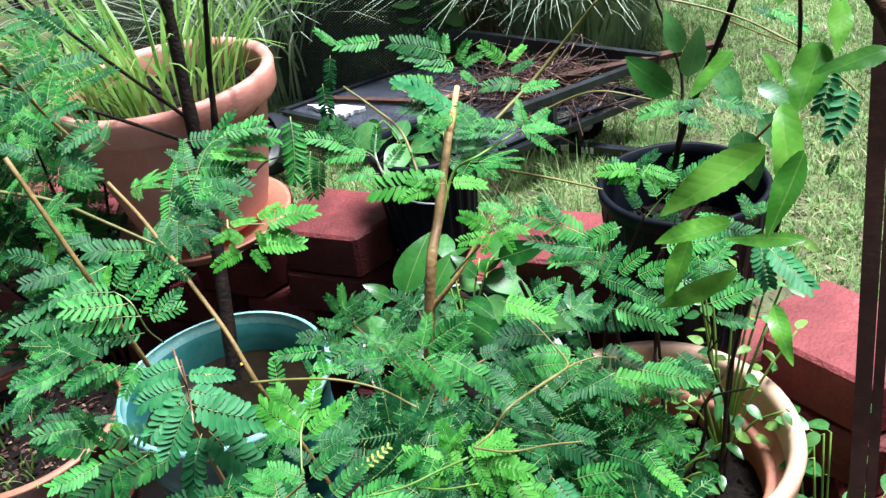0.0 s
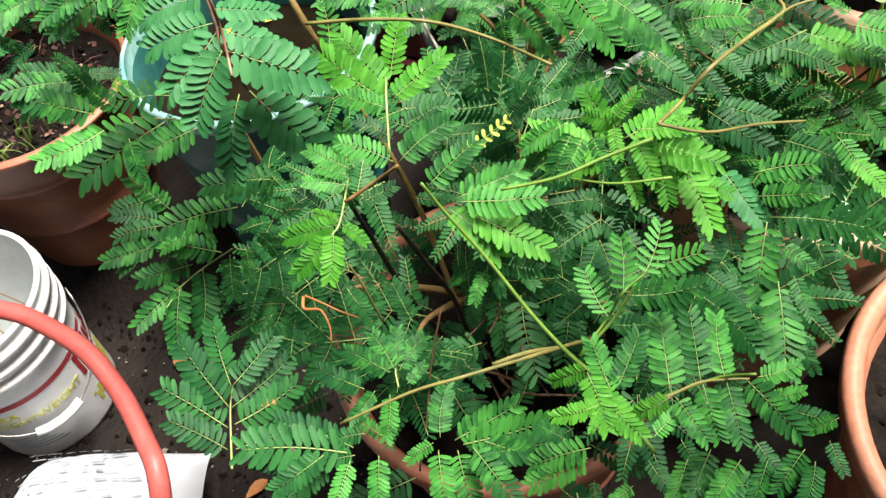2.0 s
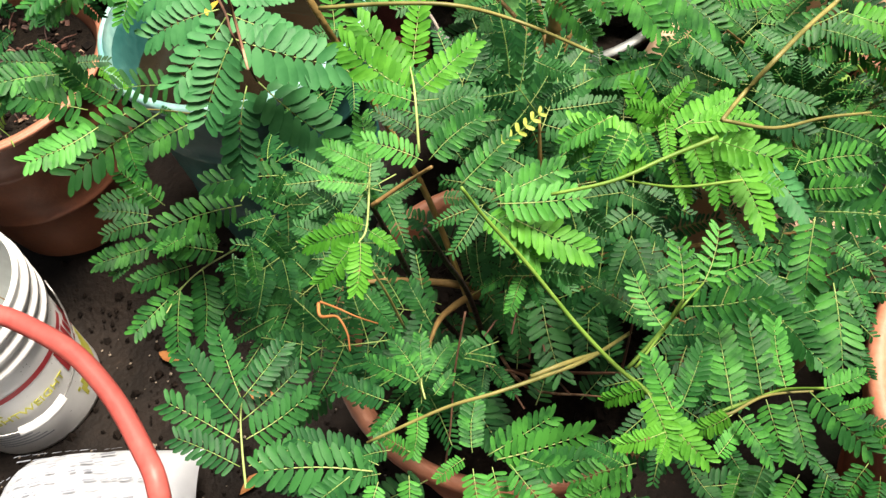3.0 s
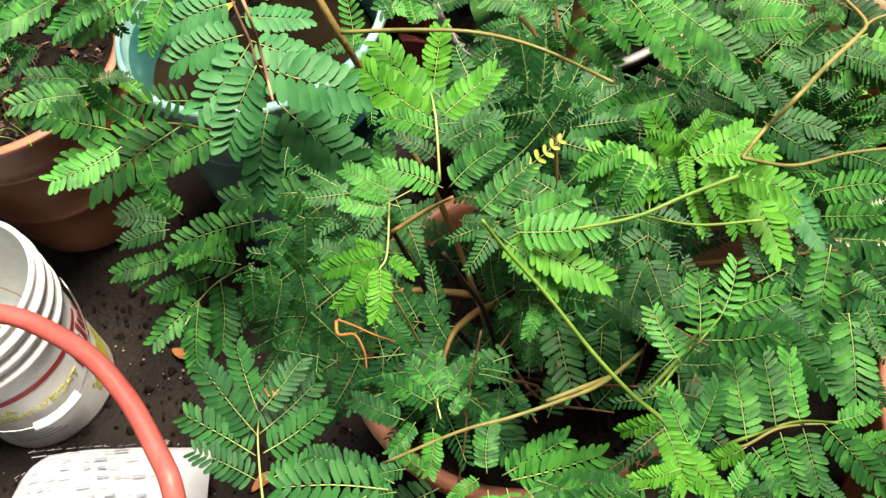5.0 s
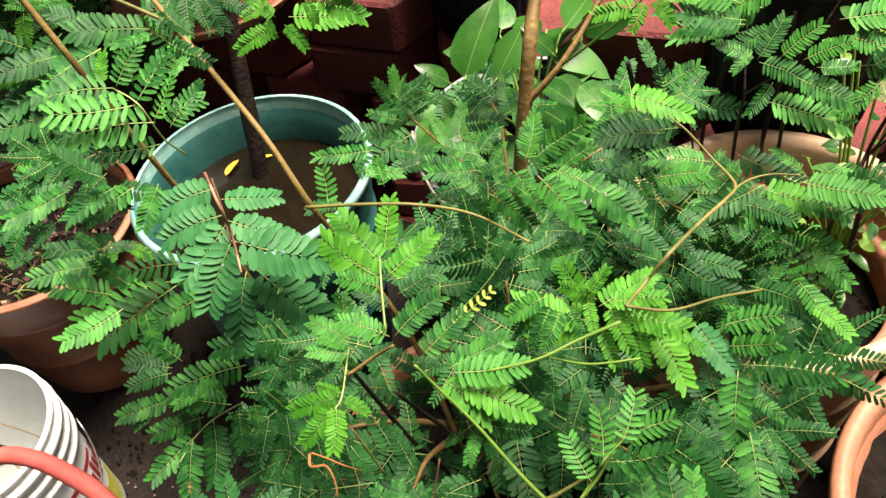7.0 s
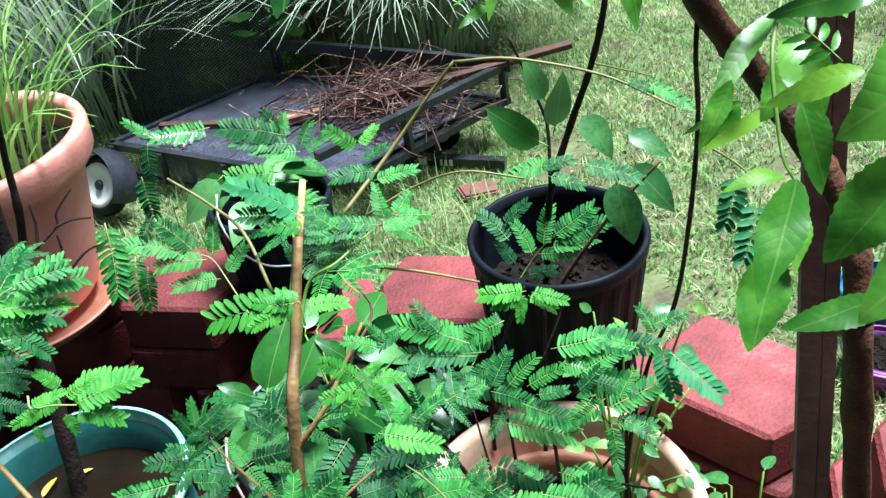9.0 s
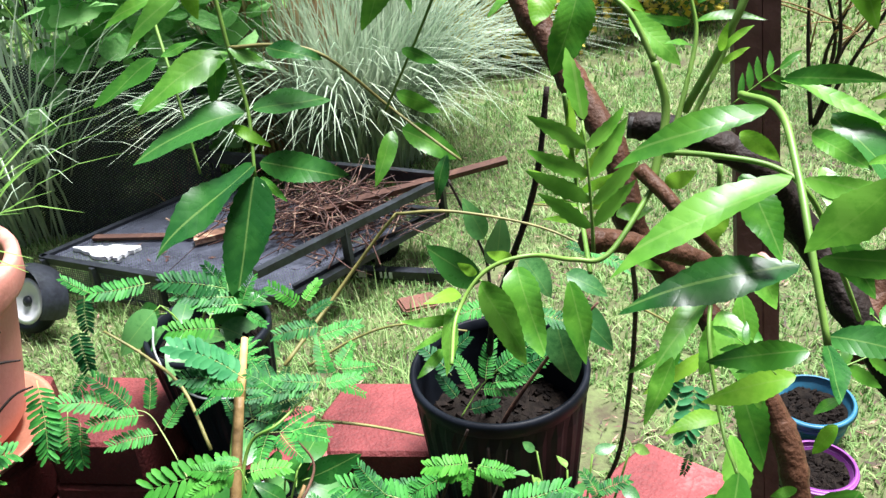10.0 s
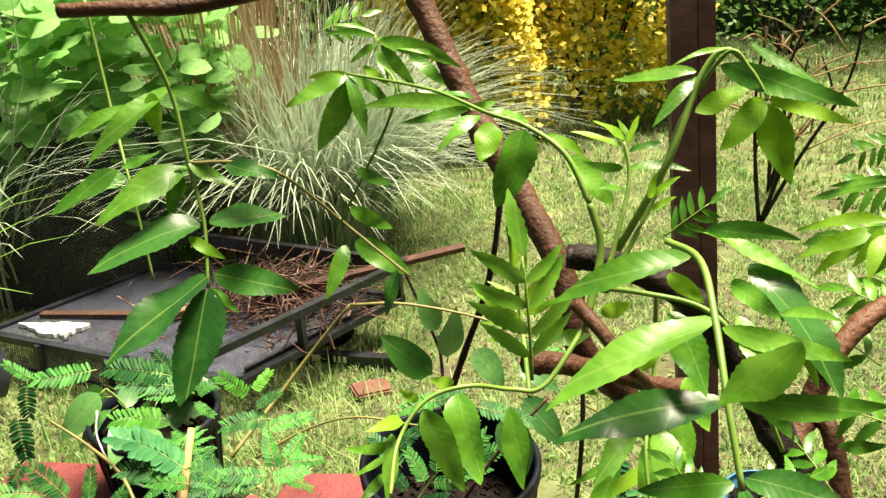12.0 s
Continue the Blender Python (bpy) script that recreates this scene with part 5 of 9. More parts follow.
place(main_plant, [
    ("n", -0.391, 0.741, 0.781, -0.439, 0.718, 0.787, -10),
    ("n", -0.427, 0.755, 0.794, -0.479, 0.736, 0.795, 3),
    ("n", -0.442, 0.752, 0.794, -0.466, 0.730, 0.783, -5),
    ("n", -0.381, 0.738, 0.779, -0.379, 0.680, 0.747, -10),
    ("n", -0.395, 0.719, 0.780, -0.435, 0.674, 0.773, 1),
    ("n", -0.392, 0.708, 0.791, -0.393, 0.655, 0.765, 5),
    ("n", -0.343, 0.736, 0.804, -0.341, 0.702, 0.777, -7),
    ("n", -0.316, 0.726, 0.831, -0.312, 0.703, 0.811, -6),
    ("n", -0.353, 0.737, 0.817, -0.365, 0.753, 0.827, -13),
    ("n", -0.378, 0.751, 0.820, -0.409, 0.735, 0.816, 11),
    ("n", -0.296, 0.723, 0.856, -0.281, 0.714, 0.830, -10),
], 33)
place(main_plant, [
    ("m", -0.182, 0.638, 0.978, -0.220, 0.629, 0.974, -10),
    ("m", -0.187, 0.629, 0.977, -0.212, 0.608, 0.960, -11),
    ("m", -0.180, 0.623, 0.990, -0.184, 0.595, 0.969, -13),
    ("m", -0.177, 0.635, 0.982, -0.161, 0.627, 0.970, 0),
    ("m", -0.179, 0.638, 0.983, -0.199, 0.645, 0.983, -9),
    ("k", -0.221, 0.683, 0.898, -0.253, 0.693, 0.908, 1),
    ("k", -0.316, 0.601, 0.790, -0.338, 0.649, 0.817, -6),
    ("k", -0.311, 0.598, 0.798, -0.282, 0.645, 0.804, -10),
    ("k", -0.314, 0.581, 0.789, -0.362, 0.627, 0.816, 3),
    ("k", -0.315, 0.585, 0.780, -0.274, 0.634, 0.777, 1),
    ("k", -0.317, 0.568, 0.774, -0.373, 0.589, 0.805, 1),
], 44)
place(main_plant, [
    ("k", -0.307, 0.567, 0.784, -0.261, 0.611, 0.774, 13),
    ("k", -0.310, 0.545, 0.780, -0.358, 0.559, 0.806, 11),
    ("k", -0.302, 0.545, 0.782, -0.259, 0.573, 0.768, 7),
    ("k", -0.191, 0.526, 0.826, -0.271, 0.519, 0.843, 3),
    ("k", -0.197, 0.539, 0.821, -0.251, 0.547, 0.835, 1),
    ("k", -0.187, 0.531, 0.825, -0.219, 0.544, 0.822, 8),
    ("k", -0.204, 0.536, 0.828, -0.194, 0.525, 0.809, 6),
    ("k", -0.185, 0.525, 0.824, -0.215, 0.520, 0.817, 1),
    ("k", -0.227, 0.519, 0.819, -0.265, 0.516, 0.827, 7),
    ("n", -0.159, 0.586, 0.848, -0.196, 0.600, 0.858, 2),
    ("n", -0.153, 0.591, 0.842, -0.135, 0.623, 0.843, -3),
], 55)
place(main_plant, [
    ("n", -0.155, 0.588, 0.848, -0.176, 0.616, 0.860, 12),
    ("n", -0.153, 0.593, 0.847, -0.158, 0.627, 0.849, -9),
    ("k", -0.182, 0.578, 0.834, -0.223, 0.592, 0.840, -3),
    ("n", -0.147, 0.583, 0.834, -0.134, 0.602, 0.833, 2),
    ("k", -0.159, 0.676, 0.776, -0.180, 0.708, 0.796, -3),
    ("n", -0.173, 0.577, 0.834, -0.194, 0.555, 0.823, 8),
    ("n", -0.158, 0.568, 0.845, -0.162, 0.538, 0.825, -1),
    ("k", -0.178, 0.541, 0.830, -0.211, 0.534, 0.823, 4),
    ("n", -0.164, 0.541, 0.826, -0.191, 0.557, 0.823, -5),
    ("k", -0.128, 0.655, 0.787, -0.148, 0.632, 0.767, 6),
    ("k", -0.180, 0.664, 0.850, -0.201, 0.652, 0.832, -8),
], 66)
place(main_plant, [
    ("k", -0.200, 0.654, 0.868, -0.179, 0.633, 0.847, 6),
    ("n", -0.117, 0.539, 0.830, -0.115, 0.581, 0.835, -9),
    ("n", -0.106, 0.539, 0.825, -0.058, 0.565, 0.834, 1),
    ("n", -0.099, 0.536, 0.824, -0.033, 0.553, 0.829, 14),
    ("n", -0.087, 0.520, 0.840, -0.034, 0.531, 0.841, -9),
    ("n", -0.123, 0.537, 0.824, -0.144, 0.524, 0.815, -1),
    ("k", -0.105, 0.615, 0.819, -0.086, 0.596, 0.806, 5),
    ("k", -0.109, 0.614, 0.819, -0.113, 0.592, 0.809, 8),
    ("m", -0.149, 0.728, 1.011, -0.194, 0.747, 1.044, -2),
    ("m", -0.155, 0.757, 0.996, -0.191, 0.793, 1.025, 13),
    ("m", -0.154, 0.766, 0.997, -0.148, 0.808, 1.023, -3),
], 77)
place(main_plant, [
    ("m", -0.145, 0.727, 1.014, -0.107, 0.758, 1.029, -5),
    ("k", -0.146, 0.747, 0.966, -0.115, 0.767, 0.971, -4),
    ("k", -0.151, 0.759, 0.972, -0.107, 0.766, 0.968, -3),
    ("k", -0.153, 0.734, 0.963, -0.182, 0.747, 0.975, 12),
    ("n", -0.145, 0.708, 1.024, -0.180, 0.716, 1.030, 0),
    ("k", -0.120, 0.803, 0.944, -0.106, 0.835, 0.963, 4),
    ("k", -0.116, 0.809, 0.944, -0.093, 0.821, 0.952, -10),
    ("n", -0.141, 0.677, 1.001, -0.179, 0.687, 1.012, 14),
    ("n", -0.137, 0.679, 0.999, -0.101, 0.706, 1.012, -4),
    ("n", -0.185, 0.700, 0.966, -0.191, 0.734, 0.985, -10),
    ("n", -0.183, 0.700, 0.968, -0.218, 0.716, 0.974, 4),
], 88)
place(main_plant, [
    ("n", -0.184, 0.696, 0.966, -0.210, 0.701, 0.970, -7),
    ("n", -0.184, 0.691, 0.959, -0.219, 0.693, 0.963, 8),
    ("n", -0.188, 0.686, 0.962, -0.181, 0.684, 0.942, -9),
    ("n", -0.118, 0.671, 0.980, -0.084, 0.699, 0.997, -5),
    ("y", -0.098, 0.703, 0.977, -0.062, 0.727, 0.989, -4),
    ("k", -0.185, 0.710, 0.915, -0.159, 0.726, 0.917, -5),
    ("k", -0.216, 0.701, 0.912, -0.238, 0.712, 0.928, 7),
    ("n", -0.096, 0.657, 0.982, -0.050, 0.677, 0.989, -5),
    ("n", -0.092, 0.650, 0.987, -0.037, 0.653, 0.988, -2),
    ("m", -0.087, 0.648, 0.977, -0.033, 0.630, 0.958, -6),
    ("m", -0.101, 0.650, 0.979, -0.065, 0.625, 0.956, -13),
], 99)
place(main_plant, [
    ("k", -0.061, 0.661, 0.905, -0.041, 0.641, 0.891, -10),
    ("n", -0.077, 0.626, 0.936, -0.086, 0.606, 0.923, 1),
    ("n", -0.071, 0.626, 0.938, -0.065, 0.611, 0.923, 6),
    ("n", -0.088, 0.631, 0.929, -0.106, 0.629, 0.914, 14),
    ("n", -0.070, 0.626, 0.946, -0.037, 0.626, 0.935, -5),
    ("k", -0.090, 0.647, 0.883, -0.092, 0.624, 0.861, 5),
    ("k", -0.043, 0.669, 0.915, -0.022, 0.658, 0.901, 0),
    ("k", -0.035, 0.688, 0.933, -0.014, 0.675, 0.915, 12),
    ("k", -0.136, 0.695, 0.937, -0.111, 0.695, 0.936, -6),
    ("n", -0.199, 0.988, 0.864, -0.208, 1.015, 0.884, -11),
    ("k", -0.230, 1.026, 0.839, -0.243, 1.043, 0.852, -14),
], 110)
place(main_plant, [
    ("q", -0.251, 0.928, 0.891, -0.257, 0.966, 0.918, 5),
    ("k", -0.250, 0.970, 0.860, -0.291, 0.966, 0.856, 6),
    ("k", -0.184, 1.017, 0.862, -0.149, 1.036, 0.860, 12),
    ("n", -0.069, 0.809, 1.021, -0.090, 0.823, 1.031, 13),
    ("n", -0.067, 0.803, 1.024, -0.061, 0.797, 0.999, 0),
    ("n", -0.037, 0.797, 1.057, -0.014, 0.773, 1.034, 12),
    ("n", -0.017, 0.776, 1.069, 0.018, 0.754, 1.035, 4),
    ("n", 0.012, 0.790, 1.052, 0.059, 0.767, 1.024, -5),
    ("n", -0.058, 0.787, 1.042, -0.025, 0.770, 1.017, 3),
    ("n", 0.015, 0.745, 1.013, -0.025, 0.752, 0.996, 3),
    ("k", -0.065, 0.794, 0.974, -0.036, 0.790, 0.961, 11),
], 121)
place(main_plant, [
    ("k", 0.050, 0.807, 0.980, 0.086, 0.787, 0.957, -6),
    ("k", 0.074, 0.818, 0.973, 0.054, 0.847, 0.983, 7),
    ("k", 0.066, 0.809, 0.965, 0.091, 0.790, 0.949, -1),
    ("k", 0.037, 0.802, 0.979, 0.019, 0.785, 0.941, 8),
    ("k", 0.021, 0.750, 0.980, 0.000, 0.773, 0.998, -11),
    ("n", -0.027, 0.770, 1.055, -0.046, 0.787, 1.061, -11),
    ("k", 0.103, 0.823, 0.968, 0.128, 0.803, 0.957, -5),
    ("k", 0.091, 0.813, 0.961, 0.113, 0.794, 0.943, -9),
    ("k", -0.035, 0.776, 0.965, -0.060, 0.770, 0.953, -9),
    ("m", 0.016, 0.694, 1.021, 0.031, 0.707, 1.034, 3),
    ("m", 0.032, 0.694, 1.009, 0.072, 0.693, 1.013, -12),
], 132)
place(main_plant, [
    ("m", 0.035, 0.692, 1.008, 0.061, 0.703, 1.014, -11),
    ("m", 0.023, 0.695, 1.011, -0.004, 0.713, 1.007, -10),
    ("m", 0.015, 0.687, 1.021, 0.018, 0.669, 1.007, 7),
    ("m", 0.031, 0.694, 1.004, 0.045, 0.670, 0.981, 6),
    ("m", 0.038, 0.698, 0.995, 0.087, 0.676, 0.993, 8),
    ("m", 0.049, 0.690, 0.990, 0.056, 0.664, 0.963, 7),
    ("m", 0.075, 0.708, 0.941, 0.109, 0.700, 0.929, 3),
    ("m", 0.063, 0.704, 0.966, 0.090, 0.660, 0.940, -12),
    ("m", 0.013, 0.699, 1.020, 0.023, 0.705, 1.025, 10),
    ("n", -0.022, 0.705, 1.002, -0.044, 0.695, 0.975, 11),
    ("n", -0.012, 0.692, 1.012, -0.028, 0.671, 0.989, 9),
], 143)
place(main_plant, [
    ("n", -0.005, 0.686, 1.014, -0.019, 0.665, 0.995, -14),
    ("n", 0.000, 0.685, 1.014, 0.010, 0.666, 1.002, 7),
    ("n", -0.016, 0.701, 1.011, -0.049, 0.697, 0.990, 2),
    ("k", 0.012, 0.713, 0.961, 0.036, 0.689, 0.946, 14),
    ("k", -0.006, 0.697, 0.934, 0.024, 0.693, 0.919, -11),
    ("k", 0.040, 0.702, 0.928, 0.024, 0.678, 0.911, 9),
    ("k", 0.107, 0.815, 0.903, 0.158, 0.790, 0.883, -1),
    ("k", 0.113, 0.824, 0.901, 0.160, 0.806, 0.901, -11),
    ("q", 0.133, 0.734, 0.913, 0.178, 0.738, 0.918, 1),
    ("n", 0.137, 0.723, 0.897, 0.177, 0.716, 0.908, 5),
    ("N", 0.109, 0.740, 0.911, 0.141, 0.708, 0.885, -5),
], 154)
place(main_plant, [
    ("k", 0.083, 0.729, 0.904, 0.105, 0.749, 0.915, -3),
    ("k", 0.179, 0.828, 0.876, 0.205, 0.807, 0.864, 9),
    ("k", 0.180, 0.832, 0.907, 0.153, 0.854, 0.904, 11),
    ("k", 0.167, 0.739, 0.861, 0.195, 0.722, 0.844, -3),
    ("n", 0.142, 0.700, 0.893, 0.136, 0.652, 0.852, 4),
    ("n", 0.147, 0.669, 0.904, 0.167, 0.650, 0.900, -12),
    ("n", 0.137, 0.633, 0.908, 0.140, 0.573, 0.881, -8),
    ("k", 0.115, 0.691, 0.867, 0.101, 0.670, 0.844, 1),
    ("k", 0.093, 0.662, 0.877, 0.121, 0.640, 0.868, -1),
    ("n", 0.075, 0.610, 0.928, 0.113, 0.576, 0.908, 5),
    ("k", 0.118, 0.629, 0.854, 0.141, 0.613, 0.849, 0),
], 165)
place(main_plant, [
    ("n", 0.148, 0.637, 0.910, 0.159, 0.608, 0.899, -9),
    ("k", 0.157, 0.604, 0.871, 0.168, 0.586, 0.853, 13),
    ("q", 0.017, 0.572, 0.988, 0.016, 0.603, 1.005, -6),
    ("q", 0.031, 0.587, 0.985, 0.044, 0.621, 0.995, 10),
    ("q", 0.032, 0.592, 0.979, 0.067, 0.601, 0.990, 1),
    ("q", 0.020, 0.574, 0.982, 0.064, 0.576, 0.989, 10),
    ("q", 0.008, 0.565, 0.970, -0.006, 0.600, 0.972, 8),
    ("k", 0.015, 0.581, 0.933, 0.054, 0.583, 0.936, 13),
    ("k", 0.026, 0.588, 0.933, 0.043, 0.573, 0.929, 7),
    ("n", 0.047, 0.526, 0.942, 0.043, 0.573, 0.955, -7),
    ("n", 0.069, 0.539, 0.930, 0.064, 0.582, 0.947, -8),
], 176)
place(main_plant, [
    ("n", 0.087, 0.545, 0.922, 0.085, 0.589, 0.933, 7),
    ("n", 0.069, 0.534, 0.937, 0.078, 0.502, 0.923, 8),
    ("n", 0.087, 0.542, 0.924, 0.095, 0.506, 0.910, 0),
    ("n", 0.099, 0.544, 0.926, 0.128, 0.507, 0.923, 8),
    ("n", 0.051, 0.524, 0.937, 0.071, 0.501, 0.922, -9),
    ("n", 0.108, 0.548, 0.920, 0.137, 0.558, 0.919, 6),
    ("m", 0.047, 0.523, 0.940, 0.022, 0.517, 0.923, -6),
    ("n", 0.011, 0.514, 0.969, 0.026, 0.544, 0.985, 10),
    ("n", 0.009, 0.510, 0.968, -0.004, 0.542, 0.979, -13),
    ("k", 0.047, 0.569, 0.903, 0.034, 0.554, 0.879, 2),
    ("n", 0.114, 0.534, 0.917, 0.139, 0.541, 0.914, 8),
], 187)
place(main_plant, [
    ("m", -0.006, 0.528, 0.969, -0.029, 0.526, 0.953, 1),
    ("m", -0.007, 0.520, 0.979, 0.005, 0.489, 0.963, 7),
    ("m", -0.002, 0.491, 0.994, -0.027, 0.485, 0.990, -2),
    ("m", 0.000, 0.514, 0.968, 0.024, 0.486, 0.963, 12),
    ("m", -0.002, 0.488, 0.995, -0.006, 0.477, 0.988, -13),
    ("n", 0.036, 0.500, 0.930, 0.053, 0.520, 0.927, -8),
    ("n", -0.020, 0.488, 0.950, -0.039, 0.500, 0.946, -2),
], 198)
line_part(main_plant, "leaf_stalk", [(-0.299, 0.525, 0.788), (-0.310, 0.554, 0.777), (-0.316, 0.584, 0.781), (-0.315, 0.601, 0.790)], 0.0011, 0.0006, M_RACHIS, "", 6, 6)
line_part(main_plant, "leaf_stalk", [(-0.295, 0.806, 1.065), (-0.283, 0.781, 1.063), (-0.263, 0.740, 1.077), (-0.253, 0.716, 1.080), (-0.262, 0.745, 1.013)], 0.0011, 0.0007, M_STICK, "", 6, 6)
line_part(main_plant, "leaf_stalk", [(-0.142, 0.675, 1.011), (-0.144, 0.707, 1.033), (-0.151, 0.745, 1.020)], 0.001, 0.0006, M_RACHIS, "", 6, 6)
line_part(main_plant, "leaf_stalk", [(-0.009, 0.548, 0.953), (0.008, 0.566, 0.967), (0.016, 0.567, 0.996), (0.031, 0.587, 0.987)], 0.0009, 0.0006, M_GSTEM, "", 6, 6)
line_part(main_plant, "leaf_stalk", [(0.042, 0.524, 0.937), (0.048, 0.525, 0.939), (0.067, 0.537, 0.933), (0.085, 0.544, 0.924), (0.102, 0.545, 0.924)], 0.0011, 0.0007, M_OLIVE, "", 6, 6)
line_part(main_plant, "leaf_stalk", [(-0.153, 0.578, 0.838), (-0.156, 0.590, 0.843), (-0.154, 0.600, 0.847)], 0.0008, 0.0006, M_RACHIS, "", 6, 6)
line_part(main_plant, "leaf_stalk", [(-0.185, 0.696, 0.962), (-0.177, 0.634, 0.988), (-0.181, 0.620, 0.989)], 0.0008, 0.0006, M_RACHIS, "", 6, 6)
line_part(main_plant, "leaf_stalk", [(-0.336, 0.734, 0.817), (-0.386, 0.746, 0.767), (-0.398, 0.719, 0.776), (-0.400, 0.684, 0.790)], 0.0009, 0.0006, M_RACHIS, "", 6, 6)
line_part(main_plant, "leaf_stalk", [(-0.485, 0.911, 0.880), (-0.488, 0.886, 0.902), (-0.510, 0.868, 0.913)], 0.0008, 0.0005, M_RACHIS, "", 6, 6)
line_part(main_plant, "leaf_stalk", [(-0.331, 0.780, 0.943), (-0.399, 0.835, 0.894), (-0.432, 0.842, 0.890)], 0.0009, 0.0006, M_OLIVE, "", 6, 6)

line_part(main_plant, "stem", [(-0.111, 0.624, 1.039), (-0.099, 0.622, 1.012), (-0.074, 0.610, 0.977), (-0.043, 0.585, 0.942), (-0.017, 0.568, 0.915), (0.006, 0.554, 0.899), (0.025, 0.531, 0.884), (0.042, 0.511, 0.878)], 0.0011, 0.0019, M_GSTEM, "bright yellow-green stem", 6, 6)
line_part(main_plant, "stem", [(-0.189, 0.533, 0.866), (-0.134, 0.550, 0.886), (-0.098, 0.557, 0.896), (-0.059, 0.575, 0.888), (-0.029, 0.601, 0.860), (0.021, 0.699, 0.714)], 0.0012, 0.0018, M_OLIVE, "olive stem", 6, 6)
line_part(main_plant, "stem", [(-0.073, 0.572, 0.890), (-0.047, 0.585, 0.885), (-0.019, 0.617, 0.836)], 0.0017, 0.002, M_OLIVE, "cut olive stem", 6, 6)
line_part(main_plant, "stem", [(-0.059, 0.613, 1.044), (-0.024, 0.617, 1.050), (0.005, 0.628, 1.055), (0.034, 0.637, 1.061)], 0.001, 0.0014, M_GSTEM, "", 6, 6)
line_part(main_plant, "stem", [(-0.016, 0.626, 1.038), (0.011, 0.612, 1.049), (0.044, 0.610, 1.056)], 0.0007, 0.0009, M_GSTEM, "", 6, 6)
line_part(main_plant, "stem", [(0.039, 0.653, 1.057), (0.056, 0.679, 1.050), (0.072, 0.687, 1.070), (0.099, 0.723, 1.060), (0.124, 0.754, 1.050)], 0.0013, 0.0017, M_OLIVE, "", 6, 6)
line_part(main_plant, "stem", [(0.124, 0.754, 1.050), (0.136, 0.776, 1.044), (0.123, 0.810, 1.043), (0.105, 0.828, 1.058), (0.091, 0.840, 1.065)], 0.0015, 0.0007, M_OLIVE, "", 6, 6)
line_part(main_plant, "stem", [(0.124, 0.754, 1.050), (0.145, 0.785, 1.036), (0.166, 0.792, 1.036), (0.188, 0.785, 1.040)], 0.0012, 0.0006, M_OLIVE, "", 6, 6)
line_part(main_plant, "stem", [(0.039, 0.653, 1.057), (0.071, 0.657, 1.044), (0.108, 0.678, 1.028), (0.144, 0.695, 1.012)], 0.0012, 0.0009, M_OLIVE, "", 6, 6)
line_part(main_plant, "stem", [(-0.009, 0.566, 0.915), (0.013, 0.586, 0.929), (0.024, 0.597, 0.944), (0.036, 0.610, 0.960)], 0.0014, 0.0009, M_GSTEM, "", 6, 6)
line_part(main_plant, "stem", [(0.039, 0.534, 0.911), (0.064, 0.542, 0.916), (0.084, 0.546, 0.924), (0.101, 0.537, 0.946)], 0.0013, 0.0009, M_GSTEM, "", 6, 6)
line_part(main_plant, "stem", [(-0.184, 0.638, 0.927), (-0.177, 0.635, 0.898), (-0.173, 0.640, 0.837)], 0.0009, 0.0012, M_OLIVE, "", 6, 6)
line_part(main_plant, "stem", [(-0.125, 0.659, 0.829), (-0.136, 0.625, 0.789), (-0.142, 0.589, 0.751), (-0.151, 0.556, 0.712)], 0.0009, 0.0009, M_STICK, "", 6, 6)
line_part(main_plant, "stem", [(-0.187, 0.687, 0.943), (-0.183, 0.707, 0.857), (-0.179, 0.746, 0.710), (-0.151, 0.773, 0.557)], 0.0018, 0.0035, M_DARKBARK, "", 6, 6)
line_part(main_plant, "stem", [(-0.145, 0.660, 0.946), (-0.142, 0.702, 0.840), (-0.134, 0.750, 0.706), (-0.125, 0.774, 0.555)], 0.0018, 0.0032, M_DARKBARK, "", 6, 6)
line_part(main_plant, "stem", [(-0.175, 0.649, 0.990), (-0.150, 0.655, 1.006), (-0.131, 0.650, 1.027)], 0.0016, 0.0012, M_TAN, "", 6, 6)
line_part(main_plant, "dry_leaf", [(-0.240, 0.651, 0.860), (-0.236, 0.638, 0.862), (-0.226, 0.644, 0.850), (-0.218, 0.633, 0.843), (-0.216, 0.621, 0.835)], 0.0016, 0.0007, M_DRY, "curled dry brown leaf", 6, 6)
line_part(main_plant, "dry_leaf", [(-0.239, 0.653, 0.859), (-0.227, 0.653, 0.848), (-0.209, 0.649, 0.838), (-0.184, 0.651, 0.816)], 0.001, 0.0006, M_DRY, "curled dry brown leaf", 6, 6)
line_part(main_plant, "stem", [(-0.218, 0.794, 1.034), (-0.167, 0.783, 1.044), (-0.118, 0.781, 1.041), (-0.074, 0.790, 1.015), (-0.027, 0.745, 1.026)], 0.0016, 0.0012, M_OLIVE, "", 6, 6)
line_part(main_plant, "stem", [(-0.251, 0.723, 1.148), (-0.242, 0.705, 1.132), (-0.244, 0.707, 1.100), (-0.236, 0.681, 1.085)], 0.0012, 0.0009, M_STICK, "", 6, 6)
line_part(main_plant, "twig", [(-0.224, 1.329, 0.651), (-0.215, 1.261, 0.657), (-0.193, 1.205, 0.660), (-0.173, 1.172, 0.649), (-0.144, 1.187, 0.611)], 0.0028, 0.0016, M_PALE, "pale bare twig", 6, 6)
rnd = random.Random(88)
